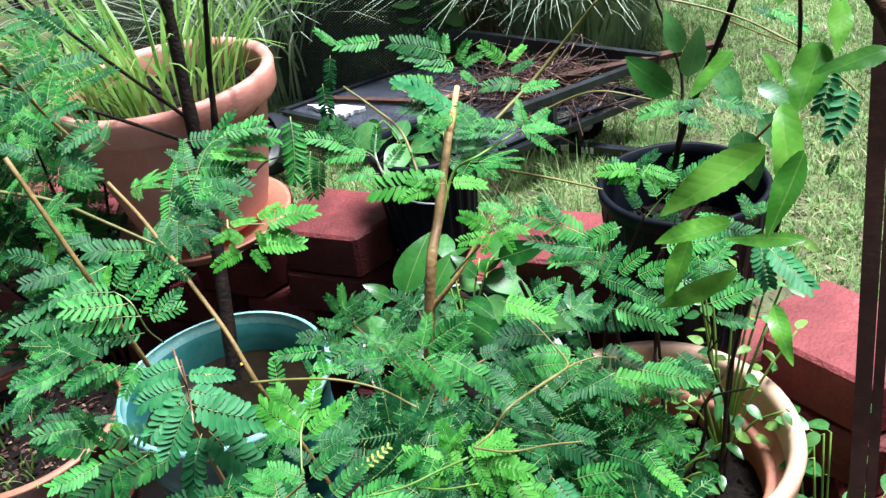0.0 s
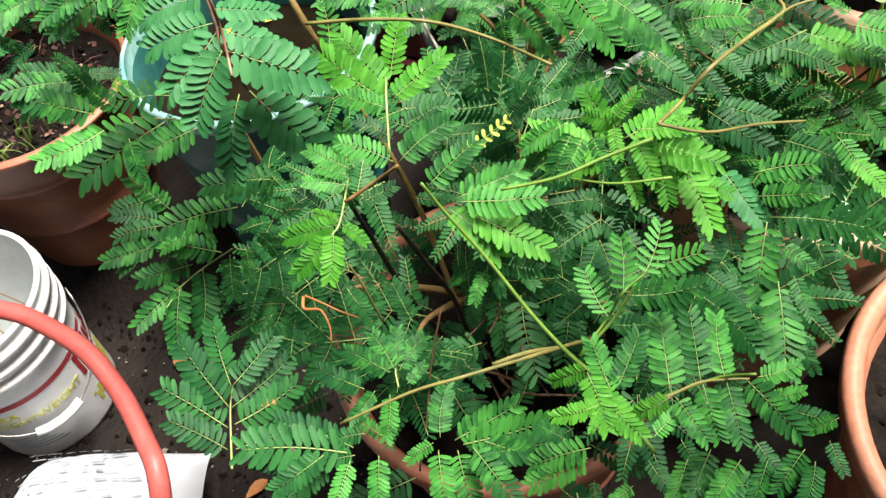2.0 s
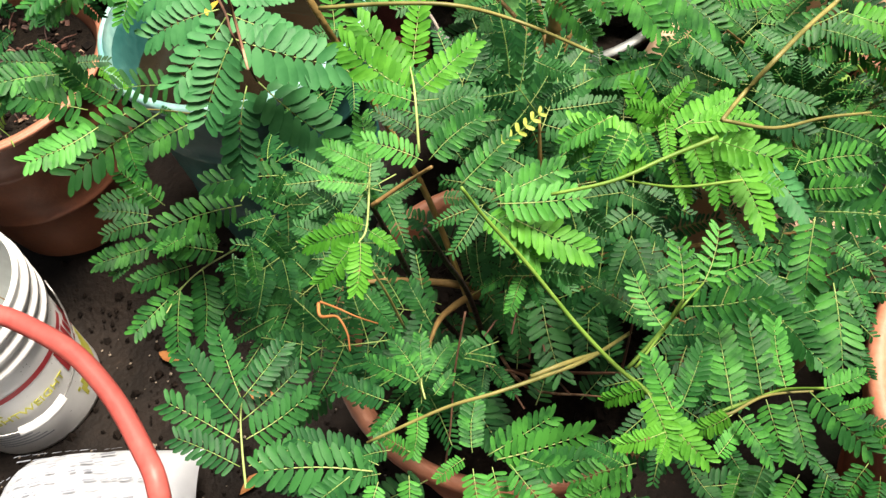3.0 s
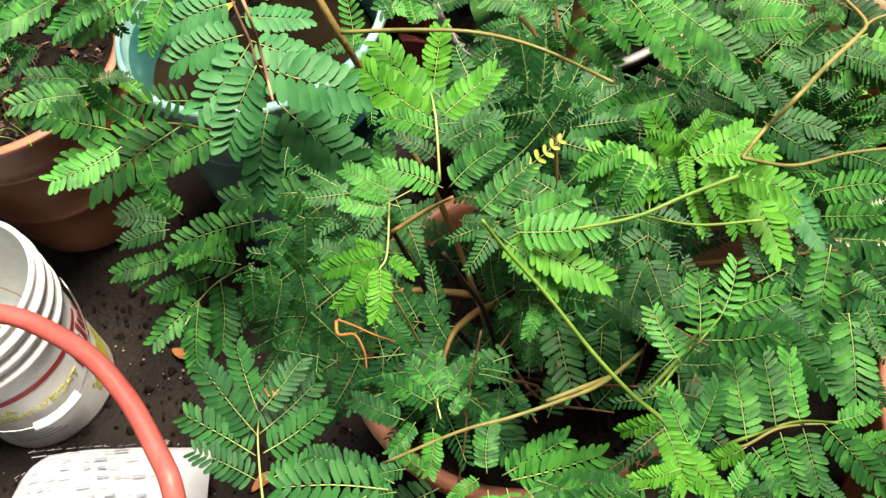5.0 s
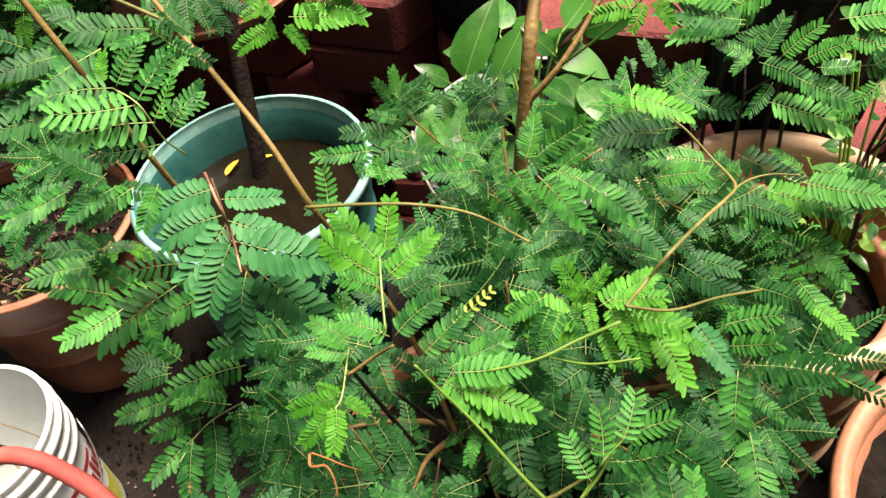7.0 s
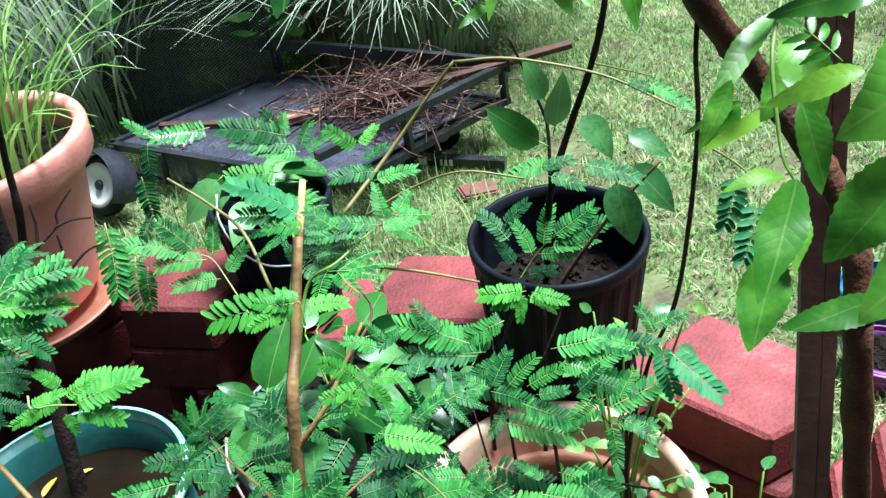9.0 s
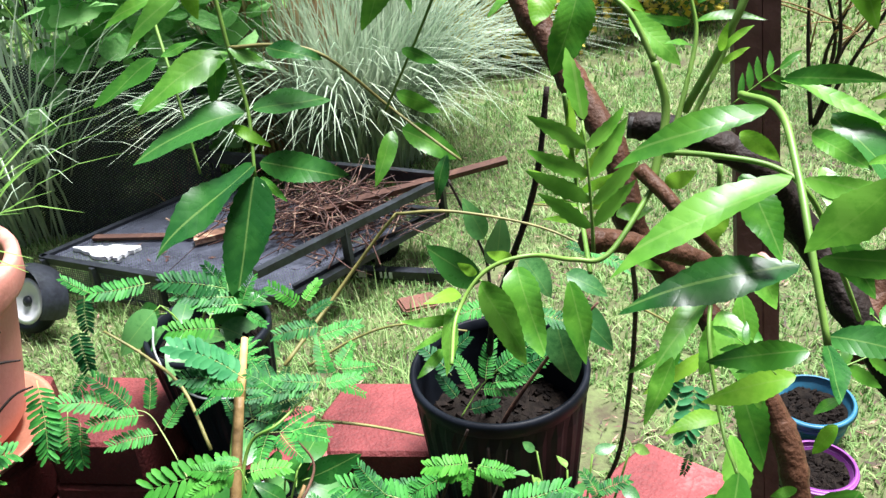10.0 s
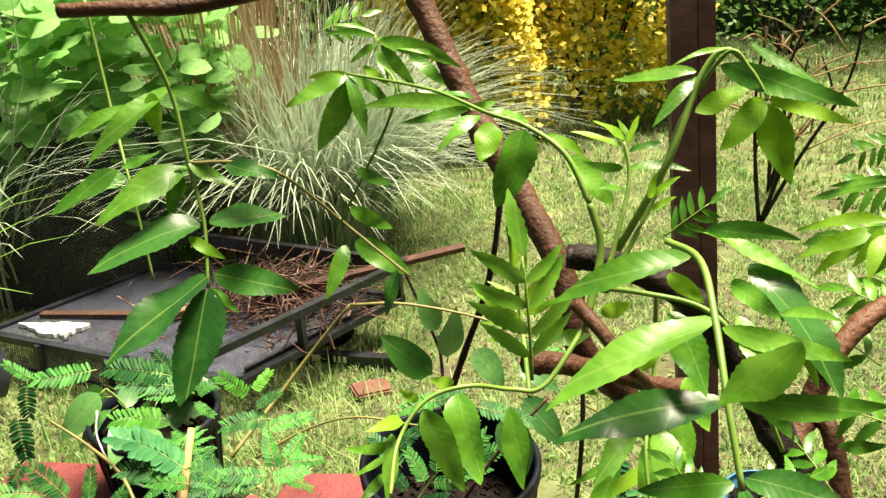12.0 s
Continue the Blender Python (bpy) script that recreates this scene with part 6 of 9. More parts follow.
for i in range(16):
    b = Vector((-0.1 + rnd.gauss(0, 0.05), 0.84 + rnd.gauss(0, 0.05), 0.39))
    e = Vector((-0.11 + rnd.gauss(0, 0.09), 0.7 + rnd.gauss(0, 0.06), rnd.uniform(0.58, 0.76)))
    m1 = b.lerp(e, 0.5) + Vector((rnd.gauss(0, 0.02), rnd.gauss(0, 0.02), 0.02))
    line_part(main_plant, "twig", [b, m1, e], rnd.uniform(0.0016, 0.0034), 0.0009, M_STICK, "", 4, 5)
place(main_plant, [
    ("m", 0.014, 0.692, 0.989, -0.040, 0.709, 0.998, 14),
    ("m", 0.017, 0.703, 0.989, -0.002, 0.728, 1.015, 2),
    ("m", 0.024, 0.705, 0.988, 0.068, 0.731, 0.994, -12),
    ("m", 0.029, 0.702, 0.977, 0.082, 0.703, 0.967, -5),
    ("m", 0.025, 0.687, 0.982, 0.035, 0.666, 0.962, -10),
    ("m", 0.015, 0.691, 0.986, -0.029, 0.684, 0.978, 0),
], 6)
place(main_plant, [
    ("n", -0.182, 0.511, 0.848, -0.192, 0.479, 0.837, -10),
    ("n", -0.160, 0.515, 0.850, -0.159, 0.481, 0.831, -4),
    ("k", -0.202, 0.513, 0.853, -0.239, 0.487, 0.843, -12),
    ("k", -0.208, 0.523, 0.806, -0.248, 0.494, 0.795, 8),
    ("n", -0.115, 0.521, 0.848, -0.108, 0.481, 0.832, 8),
    ("n", -0.102, 0.527, 0.834, -0.089, 0.492, 0.809, -1),
    ("n", -0.089, 0.525, 0.846, -0.056, 0.488, 0.832, -11),
    ("n", -0.080, 0.529, 0.848, -0.039, 0.522, 0.834, 4),
    ("n", -0.001, 0.525, 0.849, -0.046, 0.515, 0.836, 11),
    ("n", -0.003, 0.522, 0.837, -0.045, 0.502, 0.829, -5),
    ("k", 0.003, 0.521, 0.793, 0.006, 0.500, 0.786, 11),
], 26)
place(main_plant, [
    ("k", -0.012, 0.561, 0.803, -0.034, 0.545, 0.797, -6),
    ("n", 0.069, 0.520, 0.844, 0.057, 0.492, 0.829, -4),
    ("n", 0.085, 0.525, 0.851, 0.070, 0.490, 0.836, 14),
    ("n", 0.102, 0.512, 0.865, 0.082, 0.486, 0.848, 14),
    ("n", 0.120, 0.512, 0.864, 0.108, 0.483, 0.846, -14),
    ("n", 0.143, 0.516, 0.876, 0.126, 0.493, 0.853, 13),
    ("n", 0.148, 0.507, 0.877, 0.140, 0.480, 0.858, -11),
    ("k", 0.104, 0.516, 0.799, 0.084, 0.497, 0.788, 13),
    ("k", 0.045, 0.535, 0.803, 0.064, 0.509, 0.801, -12),
    ("k", 0.070, 0.548, 0.814, 0.087, 0.528, 0.798, 2),
    ("k", 0.123, 0.543, 0.826, 0.141, 0.521, 0.819, -8),
], 37)
place(main_plant, [
    ("n", 0.029, 0.501, 0.838, 0.010, 0.487, 0.829, 6),
    ("n", 0.167, 0.536, 0.884, 0.149, 0.535, 0.868, -10),
    ("k", 0.172, 0.538, 0.840, 0.182, 0.517, 0.829, -13),
    ("k", 0.146, 0.562, 0.843, 0.175, 0.553, 0.844, 5),
], 48)
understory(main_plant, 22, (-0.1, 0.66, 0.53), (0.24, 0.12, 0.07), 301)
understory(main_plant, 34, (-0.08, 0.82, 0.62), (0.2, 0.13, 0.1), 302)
left_plant = thing("feathery_shrub", (-1.089, 1.365, 0.370), "feathery-leaved seedlings leaning out of the brown pot", "shrub", "feathery shrubs")
grow(left_plant, (-1.103, 1.398, 0.363), [(-1.009, 1.274, 0.911), (-1.186, 1.507, 0.974), (-1.024, 1.659, 1.001)], 0.006, M_TAN, True, 0.05, (0.11, 0.16), 0.3, 7, 0.05, "ggd")
place(left_plant, [
    ("q", -0.377, 0.866, 1.124, -0.430, 0.842, 1.137, -10),
    ("q", -0.338, 0.822, 1.137, -0.397, 0.802, 1.151, -4),
    ("q", -0.327, 0.819, 1.120, -0.393, 0.797, 1.131, -12),
    ("q", -0.329, 0.815, 1.100, -0.380, 0.803, 1.106, 8),
    ("q", -0.354, 0.835, 1.147, -0.337, 0.862, 1.165, 8),
    ("q", -0.339, 0.825, 1.136, -0.318, 0.866, 1.154, -1),
    ("q", -0.326, 0.817, 1.123, -0.310, 0.843, 1.144, -11),
    ("m", -0.393, 0.877, 1.121, -0.393, 0.902, 1.137, 4),
    ("q", -0.322, 0.828, 1.106, -0.302, 0.858, 1.118, 11),
    ("n", -0.362, 0.942, 1.130, -0.421, 0.918, 1.151, -5),
    ("n", -0.347, 0.915, 1.142, -0.377, 0.899, 1.146, 11),
], 27)
place(left_plant, [
    ("m", -0.497, 0.971, 1.085, -0.533, 0.943, 1.090, -6),
    ("m", -0.559, 1.065, 1.088, -0.566, 1.043, 1.054, -4),
    ("n", -0.484, 1.041, 1.103, -0.506, 1.033, 1.114, 14),
    ("k", -0.525, 0.978, 1.019, -0.567, 0.947, 1.018, 14),
    ("k", -0.582, 1.047, 1.008, -0.615, 1.017, 0.995, -14),
    ("k", -0.595, 1.028, 0.965, -0.628, 1.004, 0.954, 13),
    ("n", -0.361, 0.770, 1.107, -0.394, 0.776, 1.132, -11),
    ("k", -0.353, 0.948, 1.110, -0.321, 0.946, 1.085, 13),
    ("n", -0.313, 0.892, 1.132, -0.324, 0.877, 1.125, -12),
    ("k", -0.322, 0.923, 1.083, -0.345, 0.916, 1.070, 2),
    ("k", -0.387, 0.811, 1.107, -0.410, 0.814, 1.125, -8),
], 38)
place(left_plant, [
    ("k", -0.519, 0.901, 1.023, -0.491, 0.907, 0.999, 6),
    ("n", -0.323, 0.939, 1.123, -0.346, 0.950, 1.142, -10),
    ("k", -0.524, 1.056, 1.064, -0.567, 1.020, 1.043, -13),
    ("k", -0.589, 1.077, 1.057, -0.558, 1.109, 1.061, 5),
    ("k", -0.572, 0.925, 0.991, -0.551, 0.928, 0.959, 9),
], 49)
place(left_plant, [
    ("q", -0.261, 0.972, 1.242, -0.236, 1.015, 1.266, -11),
    ("n", -0.236, 0.969, 1.252, -0.194, 0.999, 1.262, 14),
    ("n", -0.232, 0.966, 1.263, -0.190, 0.991, 1.258, -13),
    ("n", -0.232, 0.968, 1.255, -0.181, 0.995, 1.240, 2),
    ("m", -0.257, 0.960, 1.243, -0.201, 0.986, 1.222, -12),
    ("n", -0.276, 0.961, 1.226, -0.229, 0.974, 1.212, 14),
    ("n", -0.252, 0.952, 1.214, -0.228, 0.972, 1.216, -2),
    ("k", -0.301, 0.969, 1.174, -0.277, 0.989, 1.161, 9),
    ("k", -0.288, 0.950, 1.166, -0.264, 0.963, 1.147, -4),
    ("k", -0.282, 0.934, 1.157, -0.258, 0.933, 1.142, -7),
    ("k", -0.304, 0.950, 1.154, -0.291, 0.936, 1.125, -12),
], 18)
place(left_plant, [
    ("m", -0.176, 0.859, 1.200, -0.125, 0.882, 1.199, 2),
    ("m", -0.185, 0.868, 1.202, -0.162, 0.882, 1.210, 10),
    ("m", -0.223, 0.880, 1.190, -0.199, 0.896, 1.187, -3),
    ("m", -0.178, 0.858, 1.194, -0.143, 0.858, 1.174, 9),
    ("m", -0.183, 0.853, 1.198, -0.179, 0.848, 1.179, -11),
    ("m", -0.227, 0.878, 1.169, -0.223, 0.872, 1.155, -3),
    ("m", -0.224, 0.887, 1.177, -0.245, 0.878, 1.173, -10),
], 29)
line_part(left_plant, "leaf_stalk", [(-0.324, 0.836, 1.068), (-0.331, 0.826, 1.097), (-0.333, 0.819, 1.140), (-0.361, 0.841, 1.142)], 0.001, 0.0006, M_RACHIS, "", 6, 6)
line_part(left_plant, "leaf_stalk", [(-0.230, 0.897, 1.188), (-0.225, 0.884, 1.184), (-0.198, 0.869, 1.196), (-0.174, 0.859, 1.200)], 0.001, 0.0006, M_RACHIS, "", 6, 6)
line_part(left_plant, "leaf_stalk", [(-0.281, 0.951, 1.208), (-0.260, 0.970, 1.243), (-0.236, 0.972, 1.257)], 0.001, 0.0006, M_RACHIS, "", 6, 6)
place(left_plant, [
    ("g", -0.403, 1.183, 1.111, -0.296, 1.224, 1.100, 15),
    ("g", -0.428, 1.163, 1.096, -0.311, 1.172, 1.081, 11),
    ("d", -0.403, 1.099, 1.089, -0.342, 1.097, 1.036, 6),
    ("g", -0.415, 1.303, 1.085, -0.353, 1.327, 1.087, -11),
    ("g", -0.605, 1.221, 1.216, -0.534, 1.258, 1.251, 15),
    ("d", -0.552, 1.296, 1.120, -0.595, 1.285, 1.183, -3),
    ("g", -0.589, 1.074, 1.114, -0.529, 1.114, 1.125, 2),
    ("g", -0.554, 1.137, 1.038, -0.608, 1.124, 1.090, 12),
    ("d", -0.511, 1.083, 1.020, -0.561, 1.041, 1.001, 3),
    ("g", -0.557, 0.993, 1.052, -0.500, 1.031, 1.052, -4),
    ("g", -0.489, 1.161, 1.012, -0.422, 1.192, 1.012, 10),
], 22)
place(left_plant, [
    ("d", -0.467, 0.879, 1.022, -0.514, 0.873, 1.066, -18),
    ("g", -0.540, 1.285, 1.043, -0.475, 1.313, 1.057, -18),
    ("g", -0.680, 1.237, 1.162, -0.624, 1.268, 1.168, 0),
    ("g", -0.544, 0.895, 1.017, -0.499, 0.935, 1.021, -11),
    ("g", -0.615, 1.199, 1.117, -0.543, 1.237, 1.125, 15),
    ("g", -0.591, 1.292, 1.267, -0.630, 1.273, 1.326, -17),
    ("g", -0.590, 1.225, 1.187, -0.631, 1.209, 1.231, 3),
    ("g", -0.558, 1.304, 1.221, -0.589, 1.293, 1.280, -8),
    ("g", -0.600, 1.150, 1.161, -0.643, 1.115, 1.133, 18),
    ("g", -0.561, 1.169, 1.147, -0.523, 1.180, 1.111, 17),
    ("d", -0.545, 1.423, 1.260, -0.569, 1.411, 1.302, 9),
], 33)
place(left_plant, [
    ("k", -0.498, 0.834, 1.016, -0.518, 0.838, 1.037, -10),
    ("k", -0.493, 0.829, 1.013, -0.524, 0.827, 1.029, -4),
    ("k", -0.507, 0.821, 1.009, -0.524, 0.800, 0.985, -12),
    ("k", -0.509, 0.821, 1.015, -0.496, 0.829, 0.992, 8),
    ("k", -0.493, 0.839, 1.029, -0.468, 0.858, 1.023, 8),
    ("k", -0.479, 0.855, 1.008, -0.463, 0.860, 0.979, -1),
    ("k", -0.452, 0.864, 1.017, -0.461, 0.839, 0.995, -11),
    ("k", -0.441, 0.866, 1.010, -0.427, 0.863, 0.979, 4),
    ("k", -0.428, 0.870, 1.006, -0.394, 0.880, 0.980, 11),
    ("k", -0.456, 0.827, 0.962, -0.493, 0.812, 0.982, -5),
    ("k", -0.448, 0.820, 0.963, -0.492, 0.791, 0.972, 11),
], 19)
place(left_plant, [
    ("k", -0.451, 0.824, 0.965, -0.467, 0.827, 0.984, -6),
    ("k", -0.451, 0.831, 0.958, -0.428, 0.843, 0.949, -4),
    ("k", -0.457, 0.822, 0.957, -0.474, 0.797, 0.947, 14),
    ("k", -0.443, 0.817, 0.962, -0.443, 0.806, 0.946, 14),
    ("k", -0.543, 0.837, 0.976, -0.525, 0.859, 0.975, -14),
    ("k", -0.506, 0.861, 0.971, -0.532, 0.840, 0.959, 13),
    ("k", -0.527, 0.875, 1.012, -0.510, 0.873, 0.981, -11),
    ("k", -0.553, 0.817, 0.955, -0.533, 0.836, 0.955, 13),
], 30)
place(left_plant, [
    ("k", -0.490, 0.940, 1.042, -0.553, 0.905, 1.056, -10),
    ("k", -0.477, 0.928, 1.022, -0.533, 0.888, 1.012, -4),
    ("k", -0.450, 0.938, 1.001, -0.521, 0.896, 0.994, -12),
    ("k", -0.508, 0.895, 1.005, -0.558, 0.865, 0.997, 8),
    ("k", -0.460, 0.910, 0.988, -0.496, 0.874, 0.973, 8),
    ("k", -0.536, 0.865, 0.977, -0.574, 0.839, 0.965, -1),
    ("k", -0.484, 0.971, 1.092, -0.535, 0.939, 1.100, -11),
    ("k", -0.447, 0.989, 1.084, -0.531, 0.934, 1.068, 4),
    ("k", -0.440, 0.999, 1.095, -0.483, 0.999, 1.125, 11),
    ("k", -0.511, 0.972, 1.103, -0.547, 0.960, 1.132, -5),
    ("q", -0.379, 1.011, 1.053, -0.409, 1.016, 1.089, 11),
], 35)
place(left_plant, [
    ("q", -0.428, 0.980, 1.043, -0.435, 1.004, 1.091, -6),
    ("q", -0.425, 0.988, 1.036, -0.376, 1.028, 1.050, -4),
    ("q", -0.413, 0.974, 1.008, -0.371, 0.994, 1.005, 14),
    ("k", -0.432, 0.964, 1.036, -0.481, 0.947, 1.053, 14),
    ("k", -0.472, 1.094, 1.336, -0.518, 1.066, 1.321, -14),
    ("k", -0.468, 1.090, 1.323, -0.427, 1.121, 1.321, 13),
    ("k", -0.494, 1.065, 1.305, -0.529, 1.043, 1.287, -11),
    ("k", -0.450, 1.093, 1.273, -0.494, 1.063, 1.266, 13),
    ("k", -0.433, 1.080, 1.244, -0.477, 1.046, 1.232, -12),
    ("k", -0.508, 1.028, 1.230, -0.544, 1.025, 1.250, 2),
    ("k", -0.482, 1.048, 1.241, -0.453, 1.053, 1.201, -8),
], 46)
place(left_plant, [
    ("k", -0.486, 1.099, 1.380, -0.520, 1.080, 1.375, 6),
    ("k", -0.476, 1.161, 1.343, -0.509, 1.160, 1.378, -10),
    ("k", -0.472, 1.133, 1.282, -0.433, 1.163, 1.290, -13),
    ("k", -0.542, 1.081, 1.265, -0.514, 1.092, 1.231, 5),
    ("k", -0.344, 1.115, 1.193, -0.296, 1.141, 1.184, 9),
    ("k", -0.336, 1.104, 1.155, -0.278, 1.120, 1.111, -11),
    ("k", -0.348, 1.101, 1.166, -0.369, 1.104, 1.186, 14),
    ("k", -0.322, 1.083, 1.129, -0.291, 1.081, 1.089, -13),
    ("k", -0.391, 1.119, 1.125, -0.364, 1.118, 1.076, 2),
    ("m", -0.289, 1.056, 1.046, -0.330, 1.041, 1.033, -12),
    ("m", -0.275, 1.069, 1.048, -0.212, 1.081, 1.035, 14),
], 57)
place(left_plant, [
    ("m", -0.279, 1.060, 1.045, -0.262, 1.053, 1.017, -2),
    ("m", -0.285, 1.057, 1.057, -0.311, 1.070, 1.074, 9),
], 68)
place(left_plant, [
    ("n", -0.393, 0.738, 0.998, -0.443, 0.735, 1.021, -4),
    ("n", -0.388, 0.731, 0.987, -0.431, 0.697, 0.991, -7),
    ("n", -0.381, 0.752, 0.991, -0.408, 0.761, 1.020, -12),
    ("n", -0.374, 0.735, 0.973, -0.368, 0.713, 0.947, 2),
    ("n", -0.410, 0.760, 1.013, -0.452, 0.736, 1.030, 10),
], 5)
back_plant = thing("feathery_shrub", (-0.99, 1.74, 0.09), "feathery-leaved shrub behind the teal planter", "shrub", "feathery shrubs")
grow(back_plant, (-0.99, 1.74, 0.09), [(-0.993, 1.558, 0.845), (-1.092, 1.781, 0.980), (-0.845, 1.804, 1.021), (-1.325, 1.776, 0.750), (-1.233, 1.584, 0.597), (-0.914, 1.938, 1.167), (-1.028, 1.586, 1.181), (-1.147, 1.843, 1.303), (-0.872, 1.603, 1.115)], 0.008, M_DARKBARK, True, 0.055, (0.12, 0.17), 0.35, 9, 0.05, "ggd")

right_plant = thing("feathery_shrub", (0.276, 1.017, 0.484), "spindly feathery seedlings in the cream planter", "shrub", "feathery shrubs")
grow(right_plant, (0.188, 0.948, 0.491), [(0.113, 0.867, 0.857), (0.159, 0.834, 0.842), (0.204, 0.861, 0.813)], 0.003, M_TAN, True, 0.065, (0.07, 0.1), 0.4, 19, 0.05, "gd")
grow(right_plant, (0.257, 1.010, 0.471), [(0.109, 0.910, 0.889), (0.166, 0.892, 0.808)], 0.003, M_TAN, True, 0.065, (0.07, 0.11), 0.4, 11, 0.05, "gggl")
for row in ([(0.208, 1.095, 0.453), (0.201, 1.154, 0.614), (0.188, 1.200, 0.740)], [(0.237, 1.093, 0.452), (0.234, 1.135, 0.725), (0.213, 1.056, 0.899)], [(0.307, 1.102, 0.448), (0.298, 1.156, 0.723), (0.262, 1.035, 0.963)], [(0.382, 1.045, 0.461), (0.395, 1.083, 0.627), (0.331, 0.979, 0.866)], [(0.336, 1.090, 0.450), (0.360, 1.088, 0.604), (0.342, 1.009, 0.751), (0.362, 0.888, 0.885)], [(0.213, 1.056, 0.899), (0.218, 1.105, 0.963), (0.224, 1.119, 0.999)], [(0.262, 1.035, 0.963), (0.294, 1.053, 1.020), (0.303, 1.062, 1.043)], [(0.331, 0.979, 0.866), (0.357, 0.954, 0.955), (0.362, 0.954, 1.020)], [(0.331, 0.979, 0.866), (0.326, 0.945, 0.936), (0.310, 0.934, 0.973)], [(0.213, 1.056, 0.899), (0.225, 1.008, 0.959), (0.225, 0.982, 0.994)]):
    line_part(right_plant, "stem", row, 0.0042 if row[0][2] < 0.5 else 0.0014, 0.0013 if row[0][2] < 0.5 else 0.0007, M_DARKBARK)
place(right_plant, [
    ("t", 0.209, 1.068, 1.004, 0.146, 1.075, 1.008, 12),
    ("t", 0.191, 1.048, 1.002, 0.157, 1.066, 1.024, 11),
    ("t", 0.229, 1.056, 1.031, 0.170, 1.056, 1.006, -11),
    ("t", 0.219, 1.060, 1.009, 0.135, 1.053, 0.999, -13),
    ("t", 0.226, 1.061, 1.016, 0.222, 1.080, 1.024, -5),
    ("t", 0.196, 1.032, 1.010, 0.142, 1.045, 1.002, -3),
    ("t", 0.193, 0.963, 1.018, 0.220, 0.990, 1.044, -6),
    ("t", 0.211, 0.954, 1.025, 0.247, 0.967, 1.048, 3),
    ("t", 0.193, 0.957, 1.020, 0.238, 0.935, 1.007, -1),
    ("t", 0.222, 0.935, 1.016, 0.273, 0.914, 0.996, 10),
    ("t", 0.232, 0.952, 1.022, 0.274, 0.960, 1.031, 11),
], 45)
place(right_plant, [
    ("t", 0.238, 0.933, 1.027, 0.273, 0.934, 1.025, 10),
    ("t", 0.191, 0.968, 1.017, 0.159, 0.987, 1.026, -3),
    ("t", 0.188, 0.964, 1.027, 0.169, 0.951, 1.016, 2),
    ("m", 0.228, 0.885, 1.210, 0.188, 0.899, 1.206, 12),
    ("m", 0.226, 0.881, 1.208, 0.197, 0.889, 1.199, -7),
    ("m", 0.225, 0.885, 1.206, 0.218, 0.871, 1.189, 1),
    ("m", 0.228, 0.876, 1.212, 0.250, 0.867, 1.198, -2),
    ("m", 0.231, 0.875, 1.216, 0.260, 0.867, 1.206, 4),
    ("t", 0.291, 0.898, 1.129, 0.349, 0.878, 1.121, 6),
    ("t", 0.314, 0.828, 1.169, 0.286, 0.854, 1.168, 14),
    ("t", 0.253, 0.715, 1.210, 0.251, 0.694, 1.190, 2),
], 56)
place(right_plant, [
    ("t", 0.269, 0.783, 1.164, 0.244, 0.783, 1.143, -12),
    ("t", 0.287, 0.803, 1.138, 0.307, 0.819, 1.153, -5),
    ("t", 0.266, 0.730, 1.198, 0.287, 0.711, 1.188, -10),
    ("N", 0.370, 0.896, 1.089, 0.408, 0.858, 1.059, 0),
    ("N", 0.364, 0.904, 1.091, 0.369, 0.876, 1.051, 9),
    ("t", 0.338, 0.868, 1.156, 0.371, 0.868, 1.163, -3),
    ("t", 0.343, 0.867, 1.143, 0.335, 0.891, 1.161, -3),
    ("t", 0.357, 1.307, 1.081, 0.294, 1.320, 1.066, 5),
    ("t", 0.342, 1.281, 1.079, 0.386, 1.261, 1.065, 5),
    ("t", 0.337, 1.307, 1.079, 0.383, 1.307, 1.085, 7),
    ("t", 0.366, 1.194, 1.141, 0.432, 1.169, 1.123, -12),
], 67)
place(right_plant, [
    ("N", 0.394, 0.842, 1.323, 0.384, 0.828, 1.285, -9),
    ("N", 0.403, 0.819, 1.309, 0.386, 0.797, 1.273, 5),
    ("t", 0.394, 0.800, 1.253, 0.386, 0.795, 1.235, -14),
    ("t", 0.400, 1.059, 1.305, 0.437, 1.032, 1.286, -12),
    ("t", 0.411, 1.056, 1.292, 0.386, 1.067, 1.305, 0),
    ("m", 0.191, 0.876, 0.933, 0.251, 0.862, 0.916, 1),
    ("t", 0.221, 0.865, 0.950, 0.289, 0.843, 0.948, -3),
    ("t", 0.174, 0.884, 0.940, 0.153, 0.905, 0.951, -10),
    ("t", 0.169, 0.860, 0.931, 0.215, 0.843, 0.923, -11),
    ("k", 0.259, 0.825, 1.006, 0.287, 0.799, 0.995, 6),
    ("k", 0.281, 0.920, 1.033, 0.309, 0.932, 1.049, 9),
], 78)
place(right_plant, [
    ("k", 0.292, 0.896, 1.070, 0.329, 0.881, 1.059, -8),
], 89)
